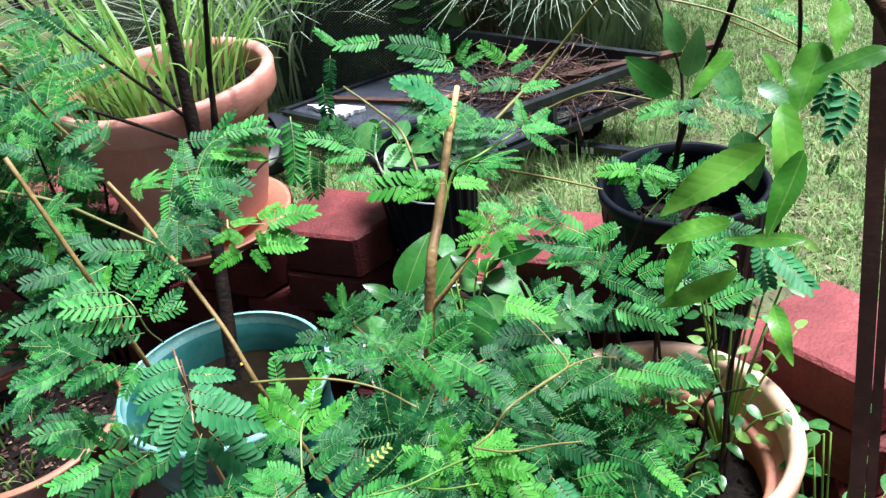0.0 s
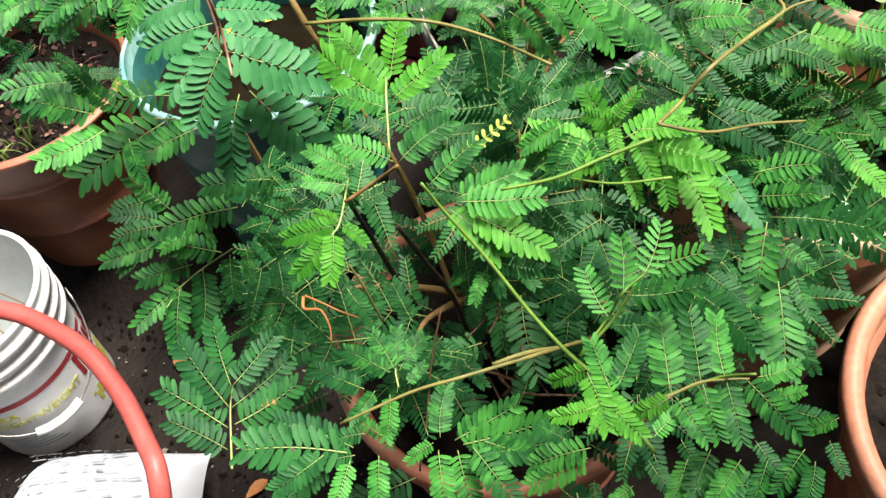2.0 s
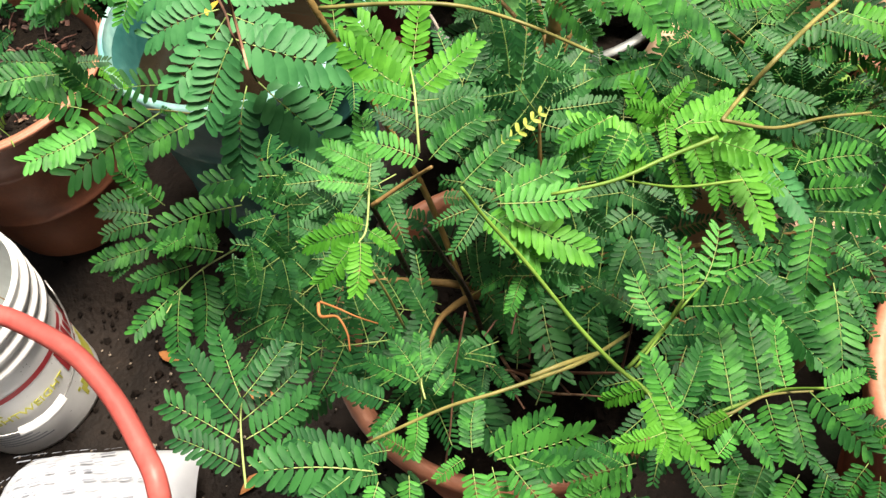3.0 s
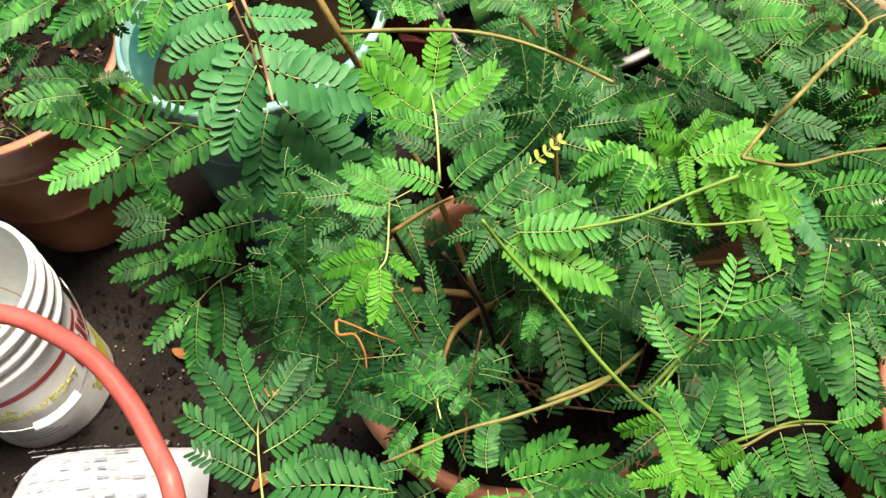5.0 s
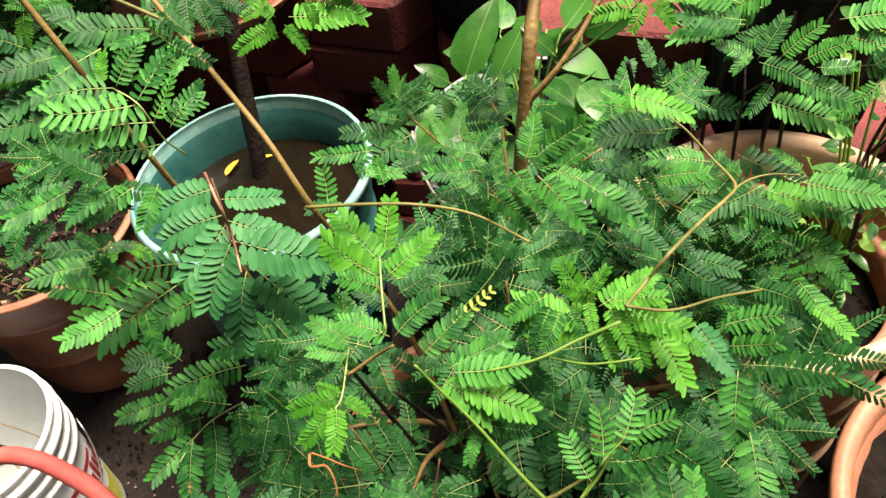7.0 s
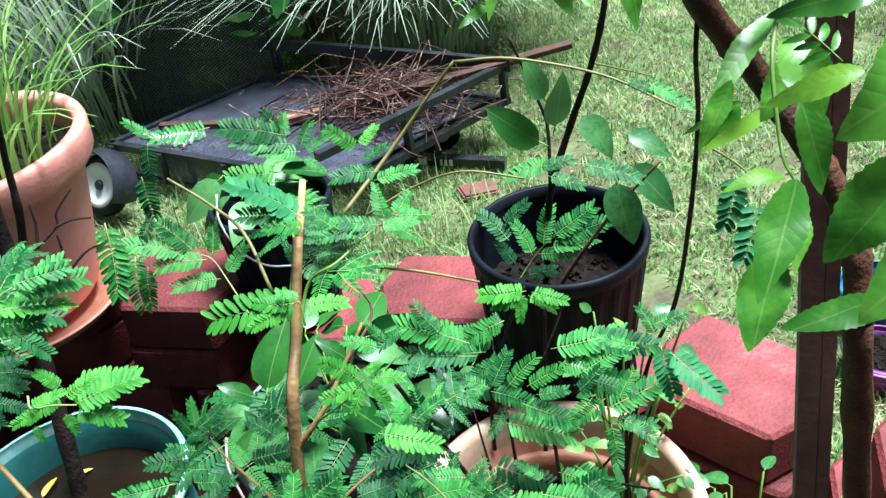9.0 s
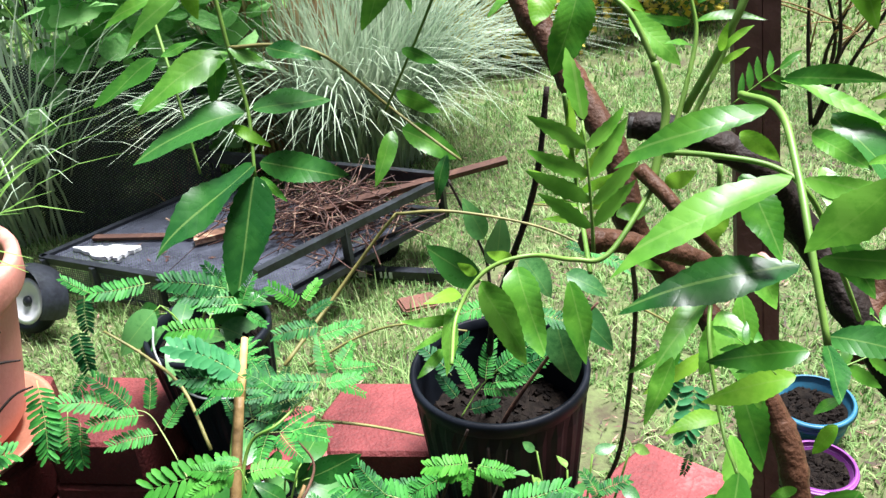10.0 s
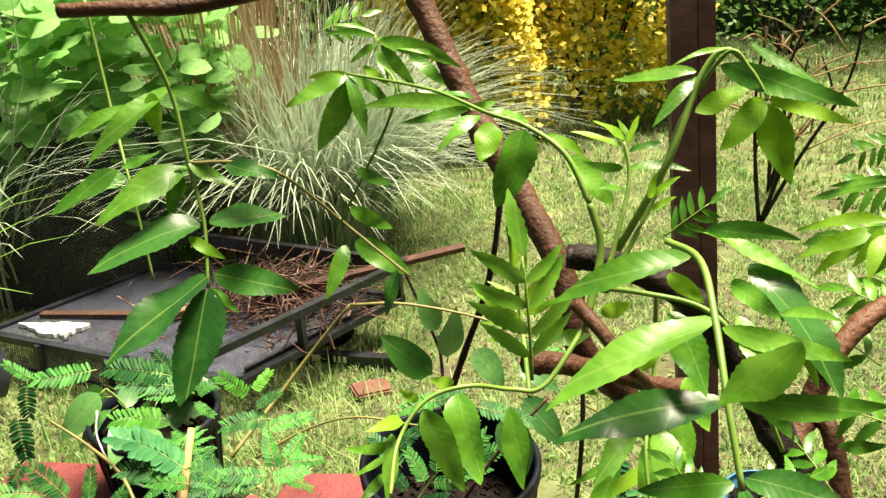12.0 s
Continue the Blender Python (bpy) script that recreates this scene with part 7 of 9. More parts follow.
place(right_plant, [
    ("k", 0.104, 1.016, 0.910, 0.049, 1.017, 0.894, -7),
    ("k", 0.131, 0.992, 0.915, 0.060, 0.998, 0.898, 7),
    ("k", 0.123, 0.973, 0.905, 0.045, 0.964, 0.880, 5),
    ("t", 0.151, 0.922, 0.929, 0.095, 0.932, 0.930, 11),
    ("k", 0.128, 0.948, 0.879, 0.088, 0.970, 0.879, 1),
    ("k", 0.147, 0.945, 0.863, 0.116, 0.931, 0.835, -7),
    ("k", 0.152, 0.956, 0.878, 0.185, 0.915, 0.838, -10),
    ("k", 0.122, 0.937, 0.866, 0.158, 0.946, 0.870, -3),
    ("t", 0.252, 0.907, 0.926, 0.293, 0.886, 0.909, -14),
    ("t", 0.274, 0.922, 0.913, 0.317, 0.894, 0.890, 13),
    ("t", 0.181, 0.888, 0.918, 0.235, 0.865, 0.913, -7),
], 25)
place(right_plant, [
    ("t", 0.220, 0.879, 0.923, 0.267, 0.852, 0.915, 4),
    ("t", 0.172, 0.887, 0.904, 0.224, 0.865, 0.888, -2),
    ("k", 0.174, 0.896, 0.842, 0.127, 0.879, 0.821, -5),
    ("k", 0.177, 0.877, 0.837, 0.132, 0.864, 0.809, 4),
    ("t", 0.176, 0.812, 0.866, 0.231, 0.786, 0.860, -4),
    ("t", 0.218, 0.802, 0.880, 0.241, 0.763, 0.858, -9),
    ("m", 0.226, 0.779, 0.875, 0.252, 0.749, 0.868, -8),
    ("t", 0.194, 0.813, 0.869, 0.213, 0.835, 0.884, -10),
    ("t", 0.147, 0.712, 0.883, 0.221, 0.691, 0.894, 0),
    ("t", 0.213, 1.084, 0.979, 0.136, 1.094, 0.958, 14),
    ("t", 0.204, 1.074, 0.969, 0.153, 1.100, 0.985, 8),
], 36)
place(right_plant, [
    ("t", 0.198, 1.056, 0.938, 0.216, 1.072, 0.963, -14),
    ("k", 0.220, 0.880, 0.856, 0.250, 0.858, 0.844, -7),
    ("k", 0.207, 0.897, 0.856, 0.179, 0.885, 0.836, 12),
], 47)

place(right_plant, [
    ("t", 0.180, 0.999, 1.057, 0.104, 1.022, 1.084, -3),
    ("t", 0.185, 0.992, 1.043, 0.108, 1.005, 1.057, 9),
    ("t", 0.152, 1.002, 1.074, 0.127, 1.028, 1.103, -11),
    ("t", 0.213, 0.988, 1.034, 0.169, 0.982, 1.015, -3),
    ("t", 0.268, 0.984, 1.040, 0.349, 0.980, 1.051, -10),
    ("t", 0.273, 0.971, 1.031, 0.325, 0.951, 1.020, 12),
    ("t", 0.285, 0.956, 1.006, 0.349, 0.939, 1.010, 11),
    ("t", 0.291, 0.953, 1.024, 0.347, 0.966, 1.042, -11),
    ("t", 0.302, 0.940, 0.998, 0.266, 0.926, 0.976, -13),
    ("t", 0.313, 0.928, 0.989, 0.381, 0.935, 1.009, -5),
    ("t", 0.319, 0.920, 0.977, 0.366, 0.914, 0.967, -3),
], 25)
place(right_plant, [
    ("t", 0.199, 0.941, 0.986, 0.273, 0.920, 0.967, -6),
    ("t", 0.207, 0.949, 1.001, 0.184, 0.932, 0.979, 3),
    ("t", 0.198, 0.890, 0.924, 0.133, 0.875, 0.906, -1),
    ("t", 0.211, 0.881, 0.912, 0.138, 0.863, 0.877, 10),
    ("t", 0.238, 0.877, 0.904, 0.301, 0.890, 0.923, 11),
    ("t", 0.214, 0.858, 0.895, 0.265, 0.837, 0.872, 10),
    ("t", 0.240, 0.850, 0.882, 0.275, 0.819, 0.851, -3),
    ("t", 0.184, 0.841, 0.877, 0.127, 0.823, 0.860, 2),
    ("t", 0.233, 0.893, 0.936, 0.209, 0.916, 0.946, 12),
    ("k", 0.183, 0.945, 0.915, 0.245, 0.925, 0.888, -7),
    ("k", 0.268, 0.935, 0.897, 0.305, 0.903, 0.871, 1),
], 36)
place(right_plant, [
    ("k", 0.199, 0.858, 0.817, 0.251, 0.829, 0.791, -2),
    ("k", 0.125, 0.839, 0.803, 0.194, 0.821, 0.785, 4),
    ("k", 0.173, 0.877, 0.821, 0.223, 0.865, 0.809, 6),
], 47)
stem_plant = thing("sapling", (-0.09, 0.88, 0.4), "young sapling with a broken pale stem top and feathery leaves", "sapling", "feathery shrubs")
line_part(stem_plant, "trunk", [(-0.097, 0.883, 0.457), (-0.029, 0.949, 0.992), (-0.007, 1.020, 1.094), (0.014, 1.094, 1.175)], 0.0082, 0.0058, M_TAN)
line_part(stem_plant, "broken_top", [(0.014, 1.094, 1.170), (0.029, 1.143, 1.218)], 0.0058, 0.0038, M_CUT, "pale torn stem top", 3)
line_part(stem_plant, "branch", [(-0.028, 0.949, 0.997), (0.016, 0.959, 1.047), (0.068, 1.016, 1.102)], 0.0038, 0.002, M_TAN)
grow(stem_plant, (-0.044, 0.953, 0.794), [(0.135, 1.119, 0.847), (-0.078, 1.155, 0.842), (-0.197, 1.171, 0.821)], 0.003, M_TAN, True, 0.07, (0.07, 0.1), 0.45, 29, 0.03, "dg")
grow(stem_plant, (-0.008, 1.020, 1.075), [(0.099, 1.116, 1.155), (-0.003, 1.192, 1.140)], 0.0025, M_GSTEM, True, 0.06, (0.08, 0.11), 0.3, 13, 0.03, "g")

place(stem_plant, [
    ("t", -0.221, 1.223, 1.137, -0.238, 1.185, 1.080, 0),
    ("t", -0.209, 1.223, 1.108, -0.211, 1.186, 1.051, 3),
    ("t", -0.192, 1.202, 1.102, -0.196, 1.173, 1.061, -4),
    ("t", -0.220, 1.201, 1.176, -0.222, 1.152, 1.101, -9),
    ("t", -0.125, 1.185, 1.120, -0.162, 1.205, 1.163, 11),
    ("t", -0.108, 1.188, 1.108, -0.102, 1.216, 1.138, -2),
    ("t", -0.128, 1.185, 1.120, -0.199, 1.187, 1.148, 13),
    ("t", -0.112, 1.176, 1.114, -0.171, 1.170, 1.119, -3),
    ("t", -0.102, 1.169, 1.087, -0.155, 1.158, 1.094, -2),
    ("t", -0.092, 1.165, 1.095, -0.066, 1.194, 1.114, 10),
    ("k", -0.162, 1.282, 1.231, -0.167, 1.267, 1.190, -14),
], 72)
place(stem_plant, [
    ("k", -0.179, 1.266, 1.195, -0.178, 1.250, 1.143, -6),
    ("t", -0.165, 1.206, 1.170, -0.187, 1.193, 1.140, 7),
    ("t", -0.070, 1.224, 1.264, -0.136, 1.222, 1.266, -12),
    ("t", -0.137, 1.224, 1.264, -0.162, 1.227, 1.289, 0),
    ("t", 0.010, 1.231, 1.234, -0.061, 1.242, 1.253, -9),
    ("t", 0.018, 1.226, 1.223, -0.048, 1.232, 1.238, -3),
    ("t", 0.026, 1.222, 1.213, -0.027, 1.219, 1.228, -6),
    ("t", 0.008, 1.238, 1.228, -0.009, 1.248, 1.261, -9),
    ("t", 0.013, 1.232, 1.230, 0.014, 1.255, 1.251, 10),
    ("t", 0.028, 1.210, 1.223, 0.046, 1.222, 1.250, -8),
    ("t", 0.034, 1.202, 1.221, 0.062, 1.209, 1.234, -1),
], 83)
place(stem_plant, [
    ("t", 0.032, 1.187, 1.223, 0.052, 1.179, 1.206, 7),
    ("m", 0.095, 1.162, 1.235, 0.067, 1.171, 1.262, 3),
    ("m", 0.100, 1.169, 1.234, 0.121, 1.188, 1.247, 8),
    ("t", 0.099, 1.151, 1.225, 0.129, 1.159, 1.235, -3),
    ("t", 0.116, 1.143, 1.212, 0.063, 1.144, 1.213, 0),
    ("t", 0.108, 1.129, 1.209, 0.157, 1.138, 1.211, -8),
    ("m", -0.003, 1.192, 1.204, -0.060, 1.198, 1.212, 4),
    ("N", 0.024, 1.088, 1.203, -0.039, 1.107, 1.249, 14),
    ("t", 0.014, 1.092, 1.204, -0.022, 1.104, 1.226, 2),
    ("t", 0.022, 1.083, 1.203, -0.039, 1.088, 1.220, 7),
    ("t", 0.028, 1.067, 1.202, -0.013, 1.074, 1.209, -9),
], 94)
place(stem_plant, [
    ("t", 0.059, 1.047, 1.208, 0.032, 1.064, 1.226, 4),
    ("t", 0.099, 1.089, 1.175, 0.042, 1.085, 1.175, 12),
    ("t", 0.105, 1.092, 1.170, 0.147, 1.099, 1.168, -4),
    ("t", 0.107, 1.091, 1.174, 0.057, 1.094, 1.188, -2),
    ("m", 0.008, 1.022, 1.140, -0.081, 1.010, 1.150, 0),
    ("m", -0.004, 1.010, 1.143, -0.041, 0.996, 1.140, -9),
    ("m", 0.001, 1.008, 1.149, -0.037, 1.018, 1.155, 8),
    ("m", 0.017, 0.995, 1.155, 0.058, 1.001, 1.145, 2),
    ("t", 0.012, 1.009, 1.157, -0.012, 1.013, 1.164, 10),
    ("m", 0.067, 0.859, 1.167, 0.035, 0.879, 1.177, -10),
    ("m", 0.066, 0.852, 1.164, 0.034, 0.845, 1.165, -2),
], 105)
place(stem_plant, [
    ("m", 0.069, 0.839, 1.176, 0.058, 0.827, 1.161, 9),
    ("m", 0.075, 0.839, 1.178, 0.089, 0.833, 1.157, 6),
    ("m", 0.076, 0.850, 1.175, 0.105, 0.850, 1.168, 1),
    ("m", 0.072, 0.849, 1.180, 0.088, 0.856, 1.185, 5),
    ("t", 0.087, 0.903, 1.158, 0.056, 0.918, 1.164, 3),
    ("t", 0.094, 0.925, 1.149, 0.079, 0.936, 1.164, -13),
    ("k", 0.111, 0.996, 1.098, 0.082, 0.989, 1.085, 13),
    ("t", -0.028, 0.840, 1.022, -0.024, 0.874, 1.038, -8),
    ("t", -0.024, 0.838, 1.020, 0.024, 0.859, 1.032, -5),
    ("t", -0.020, 0.835, 1.021, 0.025, 0.835, 1.018, 7),
    ("t", -0.081, 0.891, 0.962, -0.129, 0.905, 0.974, -3),
], 116)
place(stem_plant, [
    ("t", -0.064, 0.875, 0.982, -0.080, 0.890, 0.997, 3),
    ("t", -0.200, 1.146, 0.853, -0.225, 1.168, 0.878, -14),
    ("t", -0.196, 1.148, 0.866, -0.203, 1.182, 0.887, -12),
    ("t", -0.195, 1.144, 0.865, -0.157, 1.166, 0.880, 12),
    ("t", -0.195, 1.142, 0.851, -0.159, 1.163, 0.855, -3),
    ("t", -0.192, 1.111, 0.859, -0.229, 1.118, 0.869, -12),
    ("k", 0.116, 0.988, 0.912, 0.047, 0.989, 0.912, -1),
    ("k", 0.117, 0.971, 0.882, 0.049, 0.972, 0.889, 4),
    ("t", 0.094, 0.904, 0.929, 0.147, 0.910, 0.926, -1),
    ("t", 0.084, 0.882, 1.080, 0.077, 0.905, 1.094, 14),
    ("t", 0.104, 0.943, 1.011, 0.140, 0.962, 1.019, 2),
], 127)
place(stem_plant, [
    ("k", 0.114, 0.983, 0.958, 0.109, 1.010, 0.989, 3),
    ("m", 0.066, 0.928, 1.020, 0.125, 0.915, 1.001, -5),
    ("k", 0.030, 0.897, 0.964, 0.069, 0.911, 0.957, -1),
    ("k", 0.020, 0.878, 0.953, 0.062, 0.869, 0.944, 14),
    ("k", -0.101, 1.013, 0.926, -0.055, 1.027, 0.917, 7),
    ("k", -0.060, 1.014, 0.954, -0.089, 1.028, 0.976, 0),
], 138)
place(stem_plant, [
    ("t", -0.225, 1.079, 0.840, -0.299, 1.074, 0.843, 11),
    ("t", -0.186, 1.103, 0.829, -0.237, 1.112, 0.837, -9),
    ("t", -0.195, 1.066, 0.849, -0.145, 1.066, 0.840, 8),
    ("t", -0.237, 1.045, 0.840, -0.189, 1.049, 0.826, -14),
    ("k", -0.217, 1.151, 0.804, -0.277, 1.143, 0.818, -6),
    ("t", -0.065, 0.851, 1.009, -0.118, 0.856, 1.006, 1),
    ("t", -0.066, 0.836, 1.040, -0.099, 0.840, 1.054, -5),
    ("t", -0.069, 0.845, 1.035, -0.050, 0.864, 1.047, 4),
    ("t", -0.058, 0.846, 1.020, -0.046, 0.858, 1.033, 5),
    ("t", -0.028, 0.834, 1.031, -0.018, 0.863, 1.057, 8),
    ("t", -0.025, 0.836, 1.027, 0.025, 0.855, 1.050, 14),
], 15)
place(stem_plant, [
    ("t", -0.043, 0.843, 1.022, -0.070, 0.839, 1.014, -5),
    ("t", 0.001, 0.819, 1.033, 0.029, 0.836, 1.041, 14),
    ("t", -0.004, 0.818, 1.034, 0.034, 0.806, 1.022, -5),
    ("k", -0.095, 0.901, 0.940, -0.130, 0.894, 0.934, 10),
], 26)
line_part(stem_plant, "leaf_stalk", [(0.012, 0.989, 1.134), (0.011, 1.000, 1.157), (-0.001, 0.999, 1.153)], 0.001, 0.0006, M_GSTEM, "", 6, 6)
line_part(stem_plant, "leaf_stalk", [(0.010, 0.909, 1.074), (0.050, 0.855, 1.148), (0.071, 0.845, 1.178)], 0.0012, 0.0007, M_GSTEM, "", 6, 6)
line_part(stem_plant, "leaf_stalk", [(-0.056, 1.058, 1.111), (-0.093, 1.161, 1.091), (-0.108, 1.184, 1.108), (-0.125, 1.184, 1.121)], 0.001, 0.0006, M_RACHIS, "", 6, 6)
weed_plant = thing("leafy_plant", (-0.036, 1.41, 0.51), "broad-leaved green plant in the white-rimmed pot", "plant")


def broad_bush(plant, base, n, h, spread, size, seed, meshes=BROAD):
    rnd = random.Random(seed)
    for i in range(n):
        a = 2.4 * i
        e = Vector(base) + Vector((math.cos(a) * spread * rnd.uniform(0.3, 1), math.sin(a) * spread * rnd.uniform(0.3, 1), h * rnd.uniform(0.35, 1)))
        line_part(plant, "stem", [base, Vector(base).lerp(e, 0.5) + Vector((0, 0, 0.03)), e], 0.003, 0.0015, M_GSTEM, "", 4, 5)
        for k in range(4):
            az = a + rnd.uniform(-1.4, 1.4)
            p = Vector(base).lerp(e, 0.55 + 0.15 * k)
            s = rnd.uniform(*size)
            d = Vector((math.cos(az), math.sin(az), rnd.uniform(-0.5, 0.35))).normalized()
            hang(meshes[rnd.randrange(len(meshes))], "leaf", plant, leaf_frame(p, p + d * s, rnd.uniform(-30, 30)))


broad_bush(weed_plant, (-0.036, 1.41, 0.51), 9, 0.26, 0.16, (0.08, 0.13), 3)
hang(BROAD[2], "leaf", weed_plant, leaf_frame((-0.126, 1.273, 0.772), (-0.076, 1.347, 0.876), -12, None, (0, -0.7, 0.7)))
hang(BROAD[2], "leaf", weed_plant, leaf_frame((-0.083, 1.278, 0.767), (-0.028, 1.327, 0.841), 9, None, (0, -0.7, 0.7)))
hang(BROAD[2], "leaf", weed_plant, leaf_frame((-0.138, 1.276, 0.778), (-0.185, 1.274, 0.821), 20, None, (0, -0.7, 0.7)))
hang(BROAD[0], "leaf", weed_plant, leaf_frame((-0.132, 1.242, 0.742), (-0.156, 1.246, 0.782), -12, None, (0, -0.7, 0.7)))
hang(BROAD[1], "leaf", weed_plant, leaf_frame((-0.122, 1.254, 0.752), (-0.109, 1.203, 0.727), 9, None, (0, -0.7, 0.7)))
hang(BROAD[2], "leaf", weed_plant, leaf_frame((0.012, 1.311, 0.785), (-0.031, 1.321, 0.835), 20, None, (0, -0.7, 0.7)))
hang(BROAD[0], "leaf", weed_plant, leaf_frame((0.108, 1.264, 0.729), (0.055, 1.212, 0.709), -12, None, (0, -0.7, 0.7)))
hang(BROAD[1], "leaf", weed_plant, leaf_frame((0.207, 1.255, 0.724), (0.159, 1.268, 0.762), 9, None, (0, -0.7, 0.7)))
hang(BROAD[2], "leaf", weed_plant, leaf_frame((0.036, 1.333, 0.808), (0.131, 1.332, 0.833), 20, None, (0, -0.7, 0.7)))
hang(BROAD[0], "leaf", weed_plant, leaf_frame((0.207, 1.287, 0.756), (0.161, 1.242, 0.737), -12, None, (0, -0.7, 0.7)))
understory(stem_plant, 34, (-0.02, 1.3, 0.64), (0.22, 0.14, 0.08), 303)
pot_plant = thing("leafy_plant", (-0.146, 1.789, 0.759), "glossy broad-leaved seedling in the small black pot", "plant")
broad_bush(pot_plant, (-0.146, 1.789, 0.759), 4, 0.17, 0.08, (0.1, 0.15), 5)
citrus = thing("citrus_sapling", (0.388, 1.467, 0.723), "thin citrus sapling with a few oval leaves in the ribbed pot", "sapling")
line_part(citrus, "trunk", [(0.358, 1.434, 0.718), (0.363, 1.420, 0.822), (0.371, 1.403, 0.969), (0.408, 1.407, 1.079), (0.435, 1.390, 1.173), (0.453, 1.382, 1.257), (0.470, 1.391, 1.361)], 0.0065, 0.004, M_DARKBARK, "")
line_part(citrus, "branch", [(0.352, 1.382, 0.726), (0.369, 1.331, 0.851), (0.437, 1.309, 0.972), (0.503, 1.285, 1.067)], 0.0045, 0.002, M_STICK, "")
line_part(citrus, "branch", [(0.371, 1.403, 0.969), (0.380, 1.435, 1.060), (0.371, 1.444, 1.107), (0.335, 1.464, 1.214)], 0.0032, 0.002, M_DARKBARK, "")
rnd = random.Random(31)
for b, e, r in (((0.374, 1.414, 1.048), (0.286, 1.452, 1.108), -25), ((0.384, 1.415, 1.070), (0.401, 1.403, 1.165), 12), ((0.416, 1.389, 1.113), (0.450, 1.331, 1.064), -1), ((0.471, 1.360, 1.081), (0.536, 1.321, 1.053), -14), ((0.450, 1.324, 1.035), (0.454, 1.263, 0.946), 23), ((0.472, 1.338, 1.046), (0.524, 1.271, 0.988), 10), ((0.385, 1.449, 1.102), (0.354, 1.449, 1.182), -3)):
    hang(BROAD[2 if r < -15 else rnd.randrange(2)], "leaf", citrus, leaf_frame(b, e, r, None, (0, -0.8, 0.6)))
pot_fern = thing("feathery_seedling", (0.344, 1.413, 0.733), "feathery seedlings in the ribbed black pot", "seedling", "feathery shrubs")
place(pot_fern, [
    ("t", 0.330, 1.374, 0.878, 0.312, 1.418, 0.916, 7),
    ("t", 0.349, 1.377, 0.889, 0.373, 1.417, 0.936, -13),
    ("t", 0.365, 1.384, 0.900, 0.437, 1.397, 0.935, 1),
    ("t", 0.370, 1.384, 0.895, 0.452, 1.375, 0.918, 10),
    ("t", 0.359, 1.377, 0.884, 0.433, 1.373, 0.891, -12),
    ("t", 0.340, 1.377, 0.877, 0.392, 1.360, 0.873, 3),
    ("k", 0.305, 1.436, 0.869, 0.267, 1.481, 0.906, 1),
    ("k", 0.308, 1.414, 0.837, 0.286, 1.445, 0.867, -11),
    ("k", 0.301, 1.453, 0.893, 0.343, 1.461, 0.924, -5),
    ("k", 0.322, 1.395, 0.824, 0.370, 1.394, 0.826, 13),
], 10)
line_part(pot_fern, "leaf_stalk", [(0.302, 1.364, 0.840), (0.336, 1.382, 0.871), (0.367, 1.391, 0.892), (0.410, 1.392, 0.909)], 0.0012, 0.0007, M_GSTEM, "", 6, 6)

# grass in the pink pot
def arching(name, base, n, rad, h, spread, w, material, label, category, seed, kind="stuff", zmin=0.0, up=0.5):
    """A tuft of long blades that rise and arch over."""
    rnd = random.Random(seed)
    g = Geo()
    for i in range(n):
        a, q = rnd.uniform(0, 6.283), rad * math.sqrt(rnd.random())
        p = Vector((q * math.cos(a), q * math.sin(a), 0))
        b = a + rnd.gauss(0, 0.5)
        L = h * rnd.uniform(0.55, 1.15)
        o = spread * rnd.uniform(0.15, 1.1)
        d, s = Vector((math.cos(b), math.sin(b), 0)), Vector((-math.sin(b), math.cos(b), 0))
        vs, m = [], 6
        for k in range(m + 1):
            u = k / m
            c = p + d * (o * u ** 1.6 * L) + Vector((0, 0, max(zmin - 0.02, L * (u - up * o * u ** 2.6))))
            ww = w * (1 - u ** 2.2) * 0.5 * (0.6 + 0.4 * min(1, 4 * u)) + 0.0003
            vs += [c - s * ww, c + s * ww]
        g.add(vs, [(2 * k, 2 * k + 1, 2 * k + 3, 2 * k + 2) for k in range(m)])
    return single(name, g, material, label, category, kind=kind, m=pose(*base))


arching("tall_grass", (-0.655, 1.79, 0.985), 130, 0.19, 0.4, 0.9, 0.0082, M_POTGRASS, "tall fresh green grass filling the pink pot", "grass", 2)
arching("weeds", (-0.99, 1.28, 0.455), 40, 0.12, 0.08, 0.8, 0.0045, M_POTGRASS, "small grassy weeds in the brown pot", "weeds", 3)
arching("ornamental_grass", (0.37, 4.05, 0.19), 2700, 0.36, 1.2, 0.8, 0.0085, M_PAMPAS, "large clump of arching grey-green ornamental grass", "grass", 4, up=0.62)
arching("ornamental_grass", (-1.02, 3.94, 0.19), 520, 0.34, 1.36, 0.86, 0.0105, M_PAMPAS, "clump of arching ornamental grass behind the black netting", "grass", 5, up=0.55)
arching("dry_stalks", (0.12, 4.05, 0.19), 380, 0.24, 1.5, 0.28, 0.0125, M_STRAW, "upright dry straw-coloured stalks in the grass clump", "grass", 6, up=0.2)
arching("dry_stalks", (-0.385, 3.6, 0.19), 26, 0.05, 0.38, 0.9, 0.008, M_STRAW, "drooping dead grass by the wagon", "grass", 7, up=0.5)

# ---- black netting on stakes ----
net = thing("garden_netting", (-1.05, 3.53, 0.2), "sagging black plastic garden netting on thin stakes", "netting")
g = Geo()
o, u, v = Vector((-0.95, 0.4, 0)), Vector((1.8, -0.43, 0)), Vector((0, 0.12, 0.8))


def net_at(a, b):
    return o + u * a + v * b + Vector((0, 0.05 * math.sin(5 * a + 2 * b), -0.12 * a * b + 0.03 * math.sin(9 * a) * b))


N, K = 110, 12
